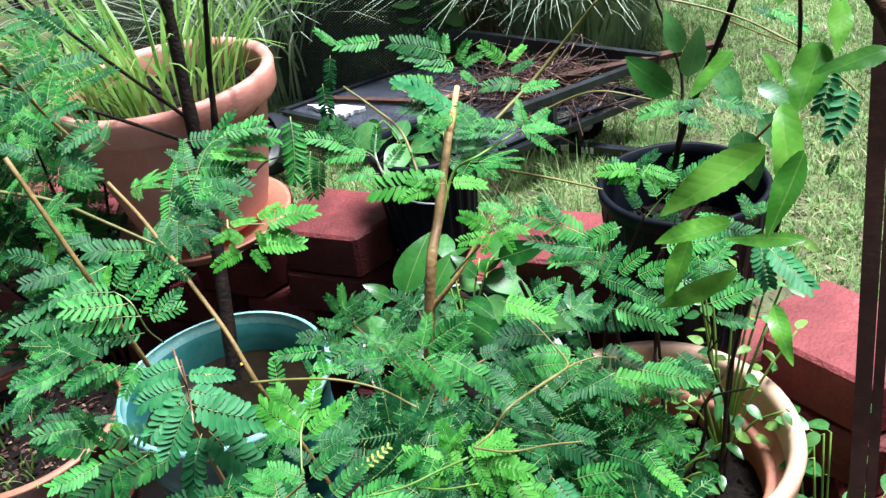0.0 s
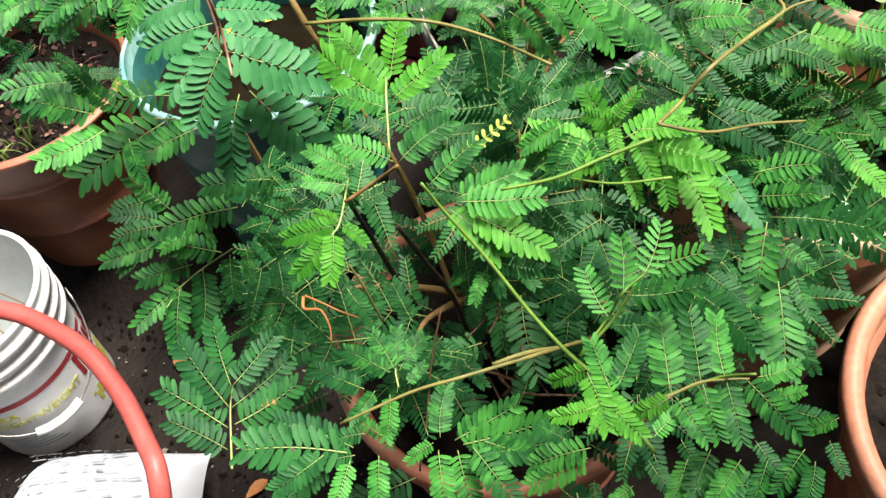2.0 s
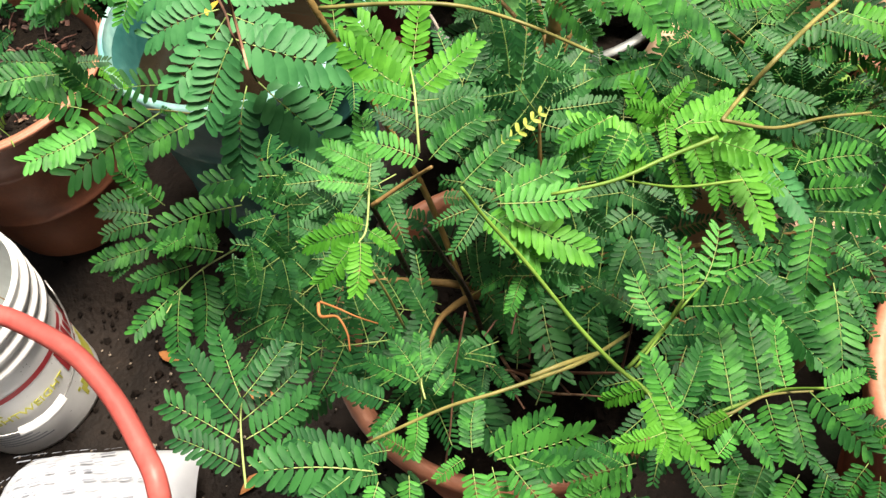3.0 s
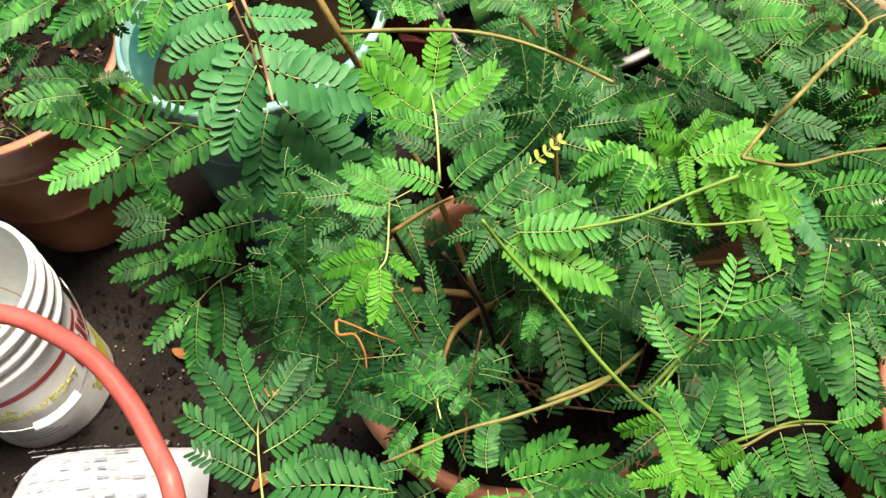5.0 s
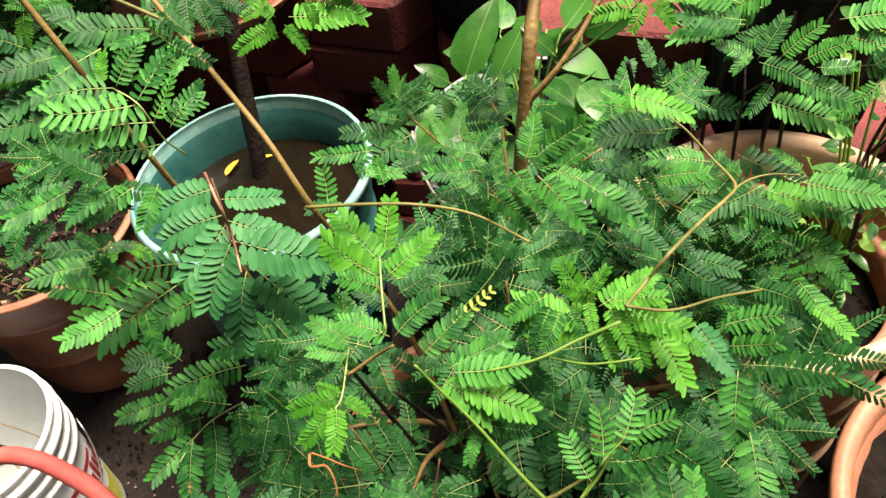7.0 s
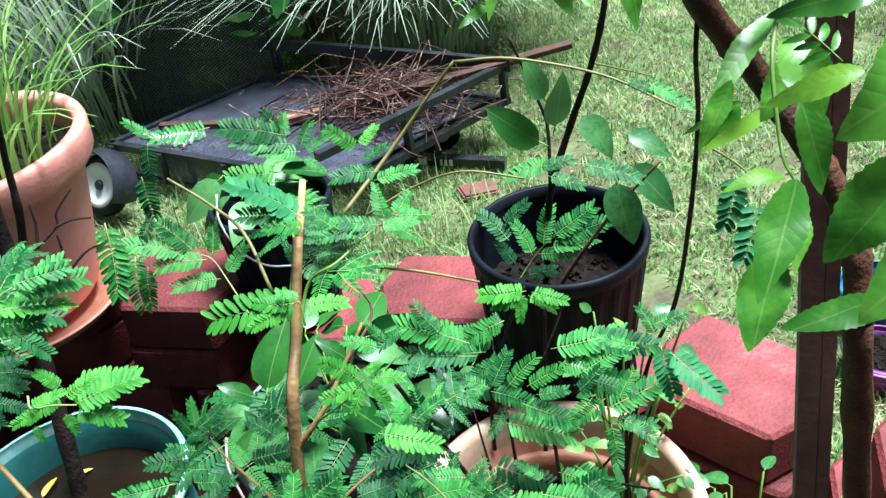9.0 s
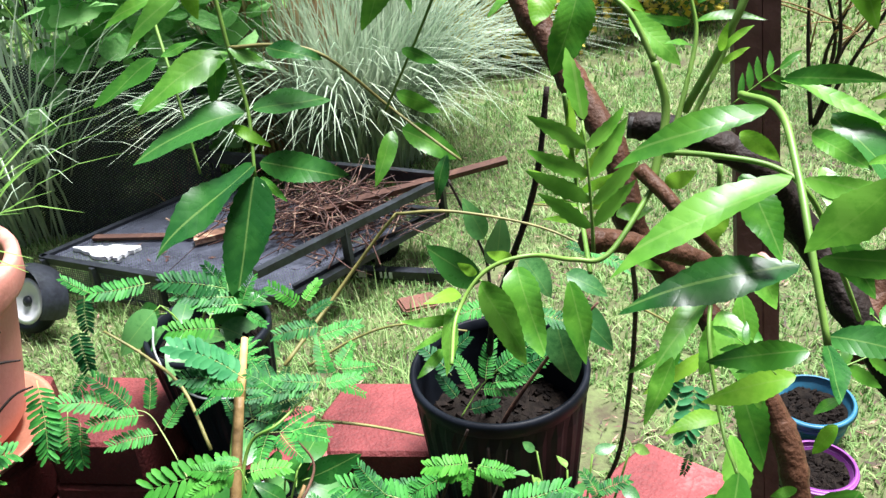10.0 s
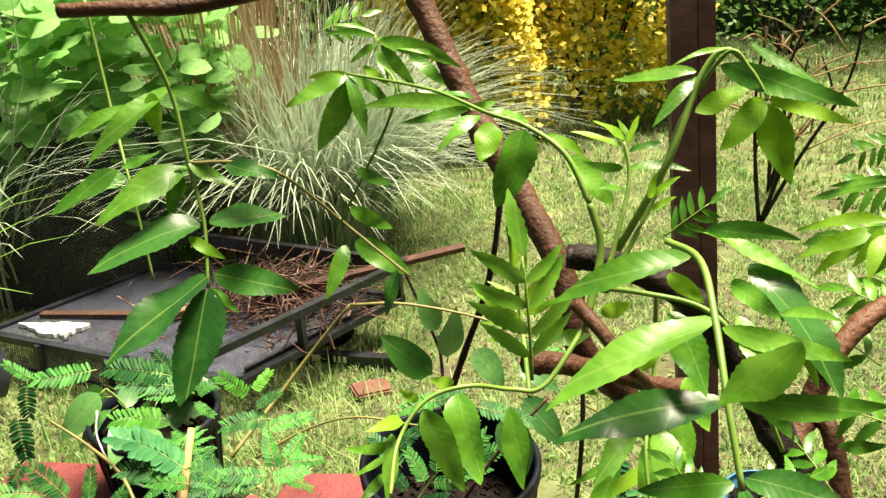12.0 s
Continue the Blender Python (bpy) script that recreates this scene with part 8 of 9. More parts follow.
for sgn in (1, -1):
    for i in range(-50, N):
        pts = [(i / N + sgn * 0.55 * k / K + (0.55 if sgn < 0 else 0), k / K) for k in range(K + 1)]
        for (a0, b0), (a1, b1) in zip(pts, pts[1:]):
            if not (0 <= a0 <= 1 and 0 <= a1 <= 1):
                continue
            p, q = net_at(a0, b0), net_at(a1, b1)
            s = Vector((0.0042, 0, 0))
            g.add([p - s, p + s, q + s, q - s], [(0, 1, 2, 3)])
part("net", g, M_NETW, net, smooth=False)
for a in (0.02, 0.5, 0.98):
    g = Geo()
    g.tube([net_at(a, 0) + Vector((0, 0.01, -0.02)), net_at(a, 1) + Vector((0, 0.01, 0.05))], 0.008, 6)
    part("stake", g, M_STEEL, net)

# ---- vine, shrubs and hedge behind ----
def leaf_cloud(name, n, place_fn, size, material, label, category, seed, kind="stuff", wide=0.5, tilt=1.0):
    """Many small pointed leaves as one mesh."""
    rnd = random.Random(seed)
    g = Geo()
    for i in range(n):
        p = Vector(place_fn(rnd))
        s = size * rnd.uniform(0.6, 1.3)
        d = Vector((rnd.gauss(0, 1), rnd.gauss(0, 1), rnd.gauss(-0.3, 0.6))).normalized()
        n1 = Vector((rnd.gauss(0, 0.6), rnd.gauss(-0.6, 0.6), rnd.gauss(0.8, 0.5) * tilt)).normalized()
        q = n1.cross(d).normalized() * s * wide
        g.add([p, p + d * s * 0.45 + q * 0.5, p + d * s, p + d * s * 0.45 - q * 0.5], [(0, 1, 2, 3)])
    return single(name, g, material, label, category, kind=kind)


vine = thing("climbing_vine", (-0.7, 4.0, 0.2), "climbing vine with light green heart-shaped leaves, brightened to stand in for light", "vine")
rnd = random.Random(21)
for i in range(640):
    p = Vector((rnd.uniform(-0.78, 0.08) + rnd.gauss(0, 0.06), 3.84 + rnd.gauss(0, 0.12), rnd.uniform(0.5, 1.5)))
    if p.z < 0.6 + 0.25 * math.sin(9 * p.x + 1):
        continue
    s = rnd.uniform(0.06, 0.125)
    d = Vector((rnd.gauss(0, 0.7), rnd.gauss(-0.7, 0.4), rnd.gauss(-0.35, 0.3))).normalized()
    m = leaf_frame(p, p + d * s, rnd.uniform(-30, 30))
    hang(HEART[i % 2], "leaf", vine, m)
for i in range(7):
    x = -1.05 + 0.17 * i
    line_part(vine, "stem", [(x, 4.05, 0.2), (x + 0.05, 4.0, 0.8), (x - 0.06, 4.0, 1.2), (x + 0.1, 3.95, 1.5)], 0.005, 0.003, M_GSTEM, "", 4, 5)


def shell(cx, cy, rx, ry, z0, z1):
    def f(rnd):
        a, h = rnd.uniform(0, 6.283), rnd.random()
        k = (1 - h ** 3 * 0.55) * rnd.uniform(0.75, 1.05) * (1 + 0.16 * math.sin(5 * a + 4 * h))
        return cx + rx * k * math.cos(a), cy + ry * k * math.sin(a), z0 + (z1 - z0) * h
    return f


def shrub(name, cx, cy, rx, ry, z1, n, flowers, label, category, seed):
    t = thing(name, (cx, cy, 0.2), label, category)
    rnd = random.Random(seed)
    for i in range(7):
        a = i * 0.9
        e = (cx + 0.6 * rx * math.cos(a), cy + 0.6 * ry * math.sin(a), z1 * 0.75)
        line_part(t, "branch", [(cx, cy, 0.18), (cx + 0.25 * rx * math.cos(a), cy + 0.25 * ry * math.sin(a), 0.55), e], 0.018, 0.004, M_DARKBARK, "", 4, 6)
    ob = leaf_cloud("foliage", n, shell(cx, cy, rx, ry, 0.27, z1), 0.06, M_BUSHG, "", "", seed)
    ob.parent, ob.matrix_basis = t, t.matrix_basis.inverted()
    if flowers:
        f = shell(cx, cy, rx * 1.04, ry * 1.04, 0.36, z1 * 1.02)
        cl = [f(rnd) for _ in range(flowers // 9)]
        ob = leaf_cloud("blossom", flowers, lambda r: Vector(cl[r.randrange(len(cl))]) + Vector((r.gauss(0, 0.03), r.gauss(0, 0.03), r.gauss(0, 0.08))), 0.05, M_YELLOW, "bright yellow flower spikes", "", seed + 1, wide=0.9)
        ob.parent, ob.matrix_basis = t, t.matrix_basis.inverted()


shrub("flowering_shrub", 1.42, 5.3, 0.5, 0.45, 2.0, 3600, 22000, "shrub thick with yellow flower spikes", "shrub", 41)
shrub("flowering_shrub", 2.38, 5.5, 0.72, 0.48, 1.85, 5000, 14000, "wide green shrub with scattered yellow flowers", "shrub", 43)
shrub("garden_shrub", 4.6, 6.5, 1.4, 0.7, 2.2, 5200, 0, "dark green shrub at the lawn's far edge", "shrub", 45)
shrub("garden_shrub", -2.95, 5.5, 1.6, 0.9, 3.0, 5200, 0, "dark green shrub behind the vine", "shrub", 47)
shrub("garden_shrub", -0.88, 4.5, 0.86, 0.25, 2.45, 4200, 0, "dark green undergrowth behind the netting", "shrub", 48)
shrub("garden_shrub", -0.66, 5.0, 1.1, 0.5, 2.6, 4600, 0, "dark green shrub behind the grass clumps", "shrub", 49)

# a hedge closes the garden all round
# the shell behind the leaves has their shade put into its colour
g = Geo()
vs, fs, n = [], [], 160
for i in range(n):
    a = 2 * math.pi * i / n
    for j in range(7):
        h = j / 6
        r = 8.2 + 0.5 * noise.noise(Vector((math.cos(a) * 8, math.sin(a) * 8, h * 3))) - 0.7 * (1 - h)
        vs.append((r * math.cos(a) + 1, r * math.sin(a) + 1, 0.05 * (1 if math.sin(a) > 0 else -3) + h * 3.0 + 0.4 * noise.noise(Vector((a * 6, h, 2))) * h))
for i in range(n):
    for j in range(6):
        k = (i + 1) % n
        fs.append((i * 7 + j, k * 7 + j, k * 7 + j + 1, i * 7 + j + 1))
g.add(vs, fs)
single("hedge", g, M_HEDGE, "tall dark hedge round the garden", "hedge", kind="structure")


def hedge_at(rnd):
    a = rnd.uniform(0.1, 2.6)
    h = rnd.random()
    r = 7.75 + rnd.gauss(0, 0.22) - 0.5 * (1 - h)
    return r * math.cos(a) + 1, r * math.sin(a) + 1, 0.2 + h * 2.9


leaf_cloud("hedge_leaves", 9000, hedge_at, 0.1, M_BUSHG, "small dark leaves of the hedge", "leaves", 51)

# ---- dark and tan stems among the pots ----
trunk = thing("bare_sapling", (-0.549, 1.406, 0.402), "dark-barked bare sapling rising out of the teal planter", "sapling")
line_part(trunk, "trunk", [(-0.546, 1.382, 0.422), (-0.530, 1.415, 0.570), (-0.523, 1.515, 0.831), (-0.521, 1.568, 1.043), (-0.510, 1.603, 1.303), (-0.471, 1.586, 1.571)], 0.016, 0.011, M_DARKBARK)
line_part(trunk, "twig", [(-0.478, 1.428, 0.980), (-0.454, 1.444, 0.996), (-0.400, 1.474, 1.026), (-0.391, 1.484, 1.049), (-0.362, 1.499, 1.076)], 0.003, 0.0015, M_DARKBARK, "")
line_part(trunk, "twig", [(-0.399, 1.475, 1.028), (-0.375, 1.483, 1.031), (-0.347, 1.490, 1.025)], 0.003, 0.0015, M_DARKBARK, "")
line_part(trunk, "twig", [(-0.462, 1.410, 0.926), (-0.406, 1.447, 0.954), (-0.368, 1.468, 0.978), (-0.340, 1.478, 0.982)], 0.003, 0.0015, M_DARKBARK, "")
line_part(trunk, "twig", [(-0.406, 1.447, 0.954), (-0.400, 1.461, 0.984), (-0.400, 1.471, 1.016)], 0.003, 0.0015, M_DARKBARK, "")
line_part(trunk, "twig", [(-0.430, 1.457, 1.006), (-0.423, 1.472, 1.043), (-0.423, 1.479, 1.073)], 0.003, 0.0015, M_DARKBARK, "")
line_part(trunk, "branch", [(-0.518, 1.521, 0.885), (-0.458, 1.501, 1.029), (-0.434, 1.504, 1.152), (-0.396, 1.495, 1.305)], 0.008, 0.004, M_DARKBARK)
line_part(trunk, "branch", [(-0.518, 1.553, 0.988), (-0.621, 1.449, 1.111), (-0.742, 1.405, 1.197), (-0.886, 1.378, 1.284)], 0.004, 0.002, M_DARKBARK)
line_part(trunk, "branch", [(-0.523, 1.570, 1.032), (-0.615, 1.491, 1.206), (-0.702, 1.434, 1.363)], 0.004, 0.002, M_DARKBARK)
canes = thing("tan_canes", (-0.489, 1.218, 0.386), "bare tan canes leaning across the planters", "stems")
line_part(canes, "cane", [(-0.126, 0.781, 0.522), (-0.178, 0.866, 0.706), (-0.221, 0.879, 0.861), (-0.238, 0.856, 0.971), (-0.273, 0.892, 1.033), (-0.327, 0.949, 1.080), (-0.399, 1.032, 1.121), (-0.460, 1.089, 1.155)], 0.0036, 0.0026, M_CANE, "", 6, 6)
line_part(canes, "cane", [(-0.414, 0.990, 0.104), (-0.413, 1.014, 0.503), (-0.421, 0.988, 0.782), (-0.408, 0.924, 0.962), (-0.433, 0.921, 1.099), (-0.493, 0.954, 1.267)], 0.0038, 0.003, M_CANE, "", 6, 6)
line_part(canes, "cane", [(-0.511, 1.047, 1.348), (-0.544, 1.121, 1.287), (-0.545, 1.152, 1.234), (-0.521, 1.165, 1.180)], 0.003, 0.002, M_CANE, "", 6, 6)
line_part(canes, "cane", [(-0.649, 1.126, 1.141), (-0.573, 1.125, 1.118), (-0.493, 1.100, 1.088), (-0.422, 1.101, 1.035)], 0.003, 0.002, M_OLIVE, "", 6, 6)
line_part(canes, "cane", [(-0.147, 1.258, 1.190), (-0.101, 1.225, 1.164), (-0.059, 1.174, 1.144), (-0.035, 1.112, 1.095)], 0.0016, 0.0025, M_OLIVE, "", 6, 6)
line_part(canes, "cane", [(0.060, 1.205, 1.124), (0.132, 1.272, 1.163), (0.194, 1.285, 1.226), (0.230, 1.273, 1.271)], 0.003, 0.002, M_OLIVE, "", 6, 6)
line_part(canes, "cane", [(0.230, 1.273, 1.271), (0.299, 1.248, 1.273), (0.402, 1.218, 1.245), (0.473, 1.164, 1.214)], 0.0022, 0.0014, M_OLIVE, "", 6, 6)
line_part(canes, "cane", [(0.086, 1.128, 1.093), (0.145, 1.110, 1.084), (0.208, 1.078, 1.078)], 0.0022, 0.0014, M_OLIVE, "", 6, 6)
line_part(canes, "cane", [(0.089, 1.194, 1.124), (0.151, 1.193, 1.152), (0.211, 1.155, 1.185), (0.280, 1.128, 1.177)], 0.0018, 0.0012, M_OLIVE, "", 6, 6)
line_part(canes, "cane", [(0.361, 1.013, 0.466), (0.380, 1.051, 0.613), (0.382, 1.051, 0.762), (0.407, 1.053, 0.915), (0.412, 0.990, 1.066), (0.393, 0.920, 1.229), (0.366, 0.853, 1.368), (0.331, 0.783, 1.462), (0.328, 0.773, 1.519)], 0.0036, 0.0014, M_DARKBARK, "", 6, 6)
line_part(canes, "cane", [(0.217, 1.243, 0.591), (0.227, 1.272, 0.703), (0.256, 1.234, 0.855), (0.283, 1.208, 0.953)], 0.0035, 0.002, M_DARKBARK, "", 6, 6)
line_part(canes, "cane", [(0.298, 1.217, 0.594), (0.311, 1.264, 0.655), (0.314, 1.252, 0.751), (0.321, 1.263, 0.859)], 0.004, 0.0025, M_DARKBARK, "", 6, 6)
line_part(canes, "cane", [(0.170, 1.141, 0.641), (0.120, 1.146, 0.775), (0.087, 1.082, 0.937)], 0.004, 0.003, M_DARKBARK, "", 6, 6)
line_part(canes, "cane", [(0.012, 1.015, 1.016), (0.051, 1.034, 1.050), (0.077, 1.086, 1.062), (0.057, 1.108, 1.097)], 0.0024, 0.0012, M_STICK, "", 6, 6)
line_part(canes, "twig", [(0.421, 0.988, 1.273), (0.446, 0.980, 1.257), (0.465, 0.974, 1.241), (0.474, 0.964, 1.232)], 0.0014, 0.0009, M_OLIVE, "")
line_part(canes, "twig", [(0.456, 1.454, 1.154), (0.515, 1.520, 1.107), (0.592, 1.577, 1.055)], 0.0018, 0.0012, M_OLIVE, "")
line_part(canes, "cane", [(0.386, 1.079, 0.462), (0.416, 1.167, 0.539), (0.416, 1.156, 0.700), (0.400, 1.082, 0.869), (0.366, 0.996, 1.008)], 0.0034, 0.002, M_DARKBARK, "", 6, 6)
line_part(canes, "cane", [(0.375, 1.222, 0.471), (0.373, 1.166, 0.582), (0.387, 1.121, 0.681), (0.416, 1.156, 0.700)], 0.0026, 0.0016, M_DARKBARK, "", 6, 6)


# ---- the shrub close to the eye ----
def leaflet_mesh(name, W, green, seed):
    g = Geo()
    blade_leaf(g, Vector((0.0, 0, 0)), (1, 0, 0.1), (0, 0, 1), 1.0, W, 0, 0.035, 0.22, 0.2, 24, random.Random(seed), 0.9)
    k = 1.7 * seed
    g.v = [Vector((p[0], p[1] + 0.035 * math.sin(3.4 * p[0] + k) * p[0], p[2] + 0.22 * abs(p[1]) * math.sin(8.5 * p[0] + k + (2 if p[1] > 0 else 0)) + 0.03 * math.sin(5 * p[0] + k))) for p in g.v]
    return g.mesh(name, green, True)


LEAFLETS = {}


def leaflets(plant, rows, seed):
    """Toothed leaflets, each from its foot to its tip, of a given width to length."""
    rnd = random.Random(seed)
    for k, bx, by, bz, tx, ty, tz, w in rows:
        key = (k, round(w * 20), rnd.randrange(2))
        if key not in LEAFLETS:
            LEAFLETS[key] = leaflet_mesh("leaflet", round(w * 20) / 20, {"D": M_ELDERD, "E": M_ELDER, "L": M_ELDERL}[k], len(LEAFLETS))
        hang(LEAFLETS[key], "leaflet", plant, leaf_frame((bx, by, bz), (tx, ty, tz), rnd.uniform(-28, 28), None, (-0.15, -0.75, 0.75)))


elder = thing("pinnate_shrub", (0.54, 0.7, 0.49), "brown-barked shrub with wet glossy toothed leaflets", "shrub")
ELDER_FOOT = (0.319, 0.519, 1.550)
line_part(elder, "branch", [(0.241, 0.856, 1.717), (0.256, 0.820, 1.668), (0.268, 0.791, 1.632), (0.281, 0.756, 1.599), (0.291, 0.717, 1.568), (0.295, 0.699, 1.530), (0.330, 0.702, 1.483), (0.352, 0.675, 1.445), (0.365, 0.659, 1.418), (0.370, 0.644, 1.392), (0.370, 0.630, 1.355)], 0.0077, 0.0080, M_BARK, "")
line_part(elder, "branch", [(0.224, 0.584, 1.602), (0.238, 0.587, 1.597), (0.267, 0.596, 1.581), (0.286, 0.596, 1.571), (0.306, 0.599, 1.565)], 0.0044, 0.0040, M_BARK, "short sawn-off branch")
line_part(elder, "branch_end", [(0.305, 0.600, 1.566), (0.307, 0.600, 1.565)], 0.0048, 0.0048, M_CUTPINK, "pale pinkish sawn end")
line_part(elder, "branch_end", [(0.239, 0.580, 1.645), (0.240, 0.579, 1.645)], 0.0042, 0.0042, M_BLACKCUT, "blackened cut end")
line_part(elder, "branch", [(0.238, 0.581, 1.645), (0.249, 0.576, 1.644), (0.266, 0.571, 1.637), (0.279, 0.563, 1.628), (0.297, 0.561, 1.601), (0.307, 0.538, 1.575), (0.319, 0.519, 1.550)], 0.0046, 0.0067, M_DARKBARK, "")
line_part(elder, "branch", [(0.376, 0.567, 1.614), (0.357, 0.566, 1.608), (0.337, 0.559, 1.597), (0.323, 0.553, 1.574), (0.306, 0.536, 1.564)], 0.0036, 0.0048, M_BARK, "")
line_part(elder, "branch", [(0.328, 0.554, 1.577), (0.331, 0.546, 1.573), (0.329, 0.532, 1.552)], 0.0034, 0.0040, M_BARK, "")
line_part(elder, "branch", [(0.070, 0.693, 1.727), (0.091, 0.689, 1.727), (0.118, 0.685, 1.726), (0.152, 0.680, 1.731)], 0.0029, 0.0034, M_BARK, "")
line_part(elder, "twig", [(0.228, 0.548, 1.645), (0.232, 0.537, 1.640), (0.237, 0.528, 1.632), (0.247, 0.533, 1.620)], 0.0025, 0.0017, M_BARK, "")
line_part(elder, "shoot", [(0.231, 0.545, 1.642), (0.238, 0.553, 1.660), (0.236, 0.558, 1.674)], 0.0014, 0.0012, M_GSTEM, "green shoot")
line_part(elder, "shoot", [(0.236, 0.547, 1.648), (0.245, 0.556, 1.663), (0.252, 0.564, 1.678), (0.252, 0.569, 1.689)], 0.0010, 0.0005, M_GSTEM, "green shoot")
line_part(elder, "shoot", [(0.237, 0.546, 1.648), (0.256, 0.554, 1.675), (0.265, 0.557, 1.698), (0.274, 0.550, 1.719), (0.279, 0.545, 1.715), (0.282, 0.540, 1.708)], 0.0009, 0.0005, M_GSTEM, "arching green shoot")
line_part(elder, "shoot", [(0.236, 0.558, 1.674), (0.231, 0.567, 1.688), (0.222, 0.579, 1.695), (0.212, 0.588, 1.698), (0.198, 0.611, 1.702), (0.175, 0.652, 1.701)], 0.0010, 0.0005, M_GSTEM, "arching green shoot")
line_part(elder, "shoot", [(0.231, 0.544, 1.641), (0.212, 0.532, 1.628), (0.202, 0.534, 1.627), (0.188, 0.531, 1.633), (0.175, 0.532, 1.630), (0.165, 0.527, 1.621), (0.159, 0.509, 1.618)], 0.0009, 0.0005, M_GSTEM, "drooping green shoot")
line_part(elder, "shoot", [(0.235, 0.549, 1.649), (0.246, 0.539, 1.650), (0.260, 0.529, 1.648), (0.267, 0.520, 1.641), (0.280, 0.520, 1.615), (0.289, 0.519, 1.595)], 0.0009, 0.0008, M_GSTEM, "")
line_part(elder, "leaf_stalk", [(0.073, 0.742, 1.725), (0.077, 0.726, 1.677), (0.082, 0.702, 1.647), (0.086, 0.683, 1.611)], 0.0008, 0.0006, M_GSTEM, "")
line_part(elder, "leaf_stalk", [(0.292, 0.614, 1.607), (0.291, 0.609, 1.568), (0.275, 0.582, 1.549), (0.270, 0.558, 1.523), (0.261, 0.531, 1.527)], 0.0011, 0.0007, M_GSTEM, "")
line_part(elder, "trunk", [(0.370, 0.630, 1.355), (0.43, 0.66, 1.1), (0.5, 0.69, 0.8), (0.54, 0.7, 0.48)], 0.008, 0.0134, M_BARK)
line_part(elder, "trunk", [ELDER_FOOT, (0.4, 0.56, 1.36), (0.48, 0.64, 0.95), (0.55, 0.68, 0.48)], 0.0067, 0.0118, M_DARKBARK)
leaflets(elder, [
    ("D", 0.111, 0.673, 1.638, 0.065, 0.659, 1.635, 0.35),
    ("D", 0.114, 0.671, 1.639, 0.145, 0.665, 1.644, 0.38),
    ("D", 0.111, 0.661, 1.621, 0.066, 0.635, 1.602, 0.33),
    ("D", 0.113, 0.659, 1.622, 0.146, 0.645, 1.615, 0.36),
    ("D", 0.110, 0.658, 1.616, 0.095, 0.628, 1.581, 0.40),
    ("E", 0.108, 0.686, 1.662, 0.071, 0.665, 1.650, 0.30),
    ("E", 0.105, 0.683, 1.661, 0.098, 0.679, 1.642, 0.45),
    ("E", 0.109, 0.682, 1.663, 0.127, 0.676, 1.654, 0.30),
    ("D", 0.124, 0.676, 1.663, 0.144, 0.663, 1.659, 0.35),
    ("E", 0.106, 0.698, 1.692, 0.068, 0.681, 1.671, 0.20),
    ("E", 0.106, 0.689, 1.694, 0.129, 0.677, 1.685, 0.25),
], 200)
leaflets(elder, [
    ("E", 0.078, 0.704, 1.657, 0.048, 0.696, 1.644, 0.35),
    ("E", 0.080, 0.699, 1.659, 0.096, 0.700, 1.665, 0.30),
    ("L", 0.098, 0.696, 1.691, 0.099, 0.692, 1.674, 0.45),
    ("L", 0.105, 0.671, 1.635, 0.118, 0.663, 1.626, 0.30),
    ("E", 0.112, 0.657, 1.616, 0.121, 0.648, 1.608, 0.25),
    ("E", 0.088, 0.705, 1.684, 0.059, 0.703, 1.675, 0.20),
    ("E", 0.175, 0.684, 1.633, 0.193, 0.678, 1.624, 0.35),
    ("E", 0.175, 0.681, 1.617, 0.199, 0.671, 1.604, 0.42),
    ("E", 0.170, 0.675, 1.620, 0.159, 0.657, 1.604, 0.28),
    ("E", 0.178, 0.670, 1.656, 0.190, 0.658, 1.652, 0.30),
    ("D", 0.190, 0.660, 1.611, 0.182, 0.653, 1.593, 0.30),
], 211)
leaflets(elder, [
    ("E", 0.178, 0.678, 1.695, 0.152, 0.669, 1.687, 0.25),
    ("E", 0.177, 0.677, 1.693, 0.165, 0.672, 1.664, 0.35),
    ("E", 0.178, 0.677, 1.694, 0.184, 0.665, 1.672, 0.25),
    ("E", 0.179, 0.678, 1.695, 0.197, 0.673, 1.679, 0.22),
    ("L", 0.178, 0.678, 1.696, 0.162, 0.683, 1.693, 0.22),
    ("E", 0.193, 0.687, 1.708, 0.172, 0.681, 1.712, 0.15),
    ("E", 0.193, 0.688, 1.709, 0.176, 0.692, 1.714, 0.15),
    ("E", 0.193, 0.686, 1.705, 0.181, 0.687, 1.698, 0.25),
    ("E", 0.194, 0.687, 1.708, 0.213, 0.669, 1.701, 0.20),
    ("E", 0.194, 0.684, 1.707, 0.223, 0.665, 1.697, 0.18),
    ("E", 0.194, 0.684, 1.704, 0.207, 0.677, 1.687, 0.25),
], 222)
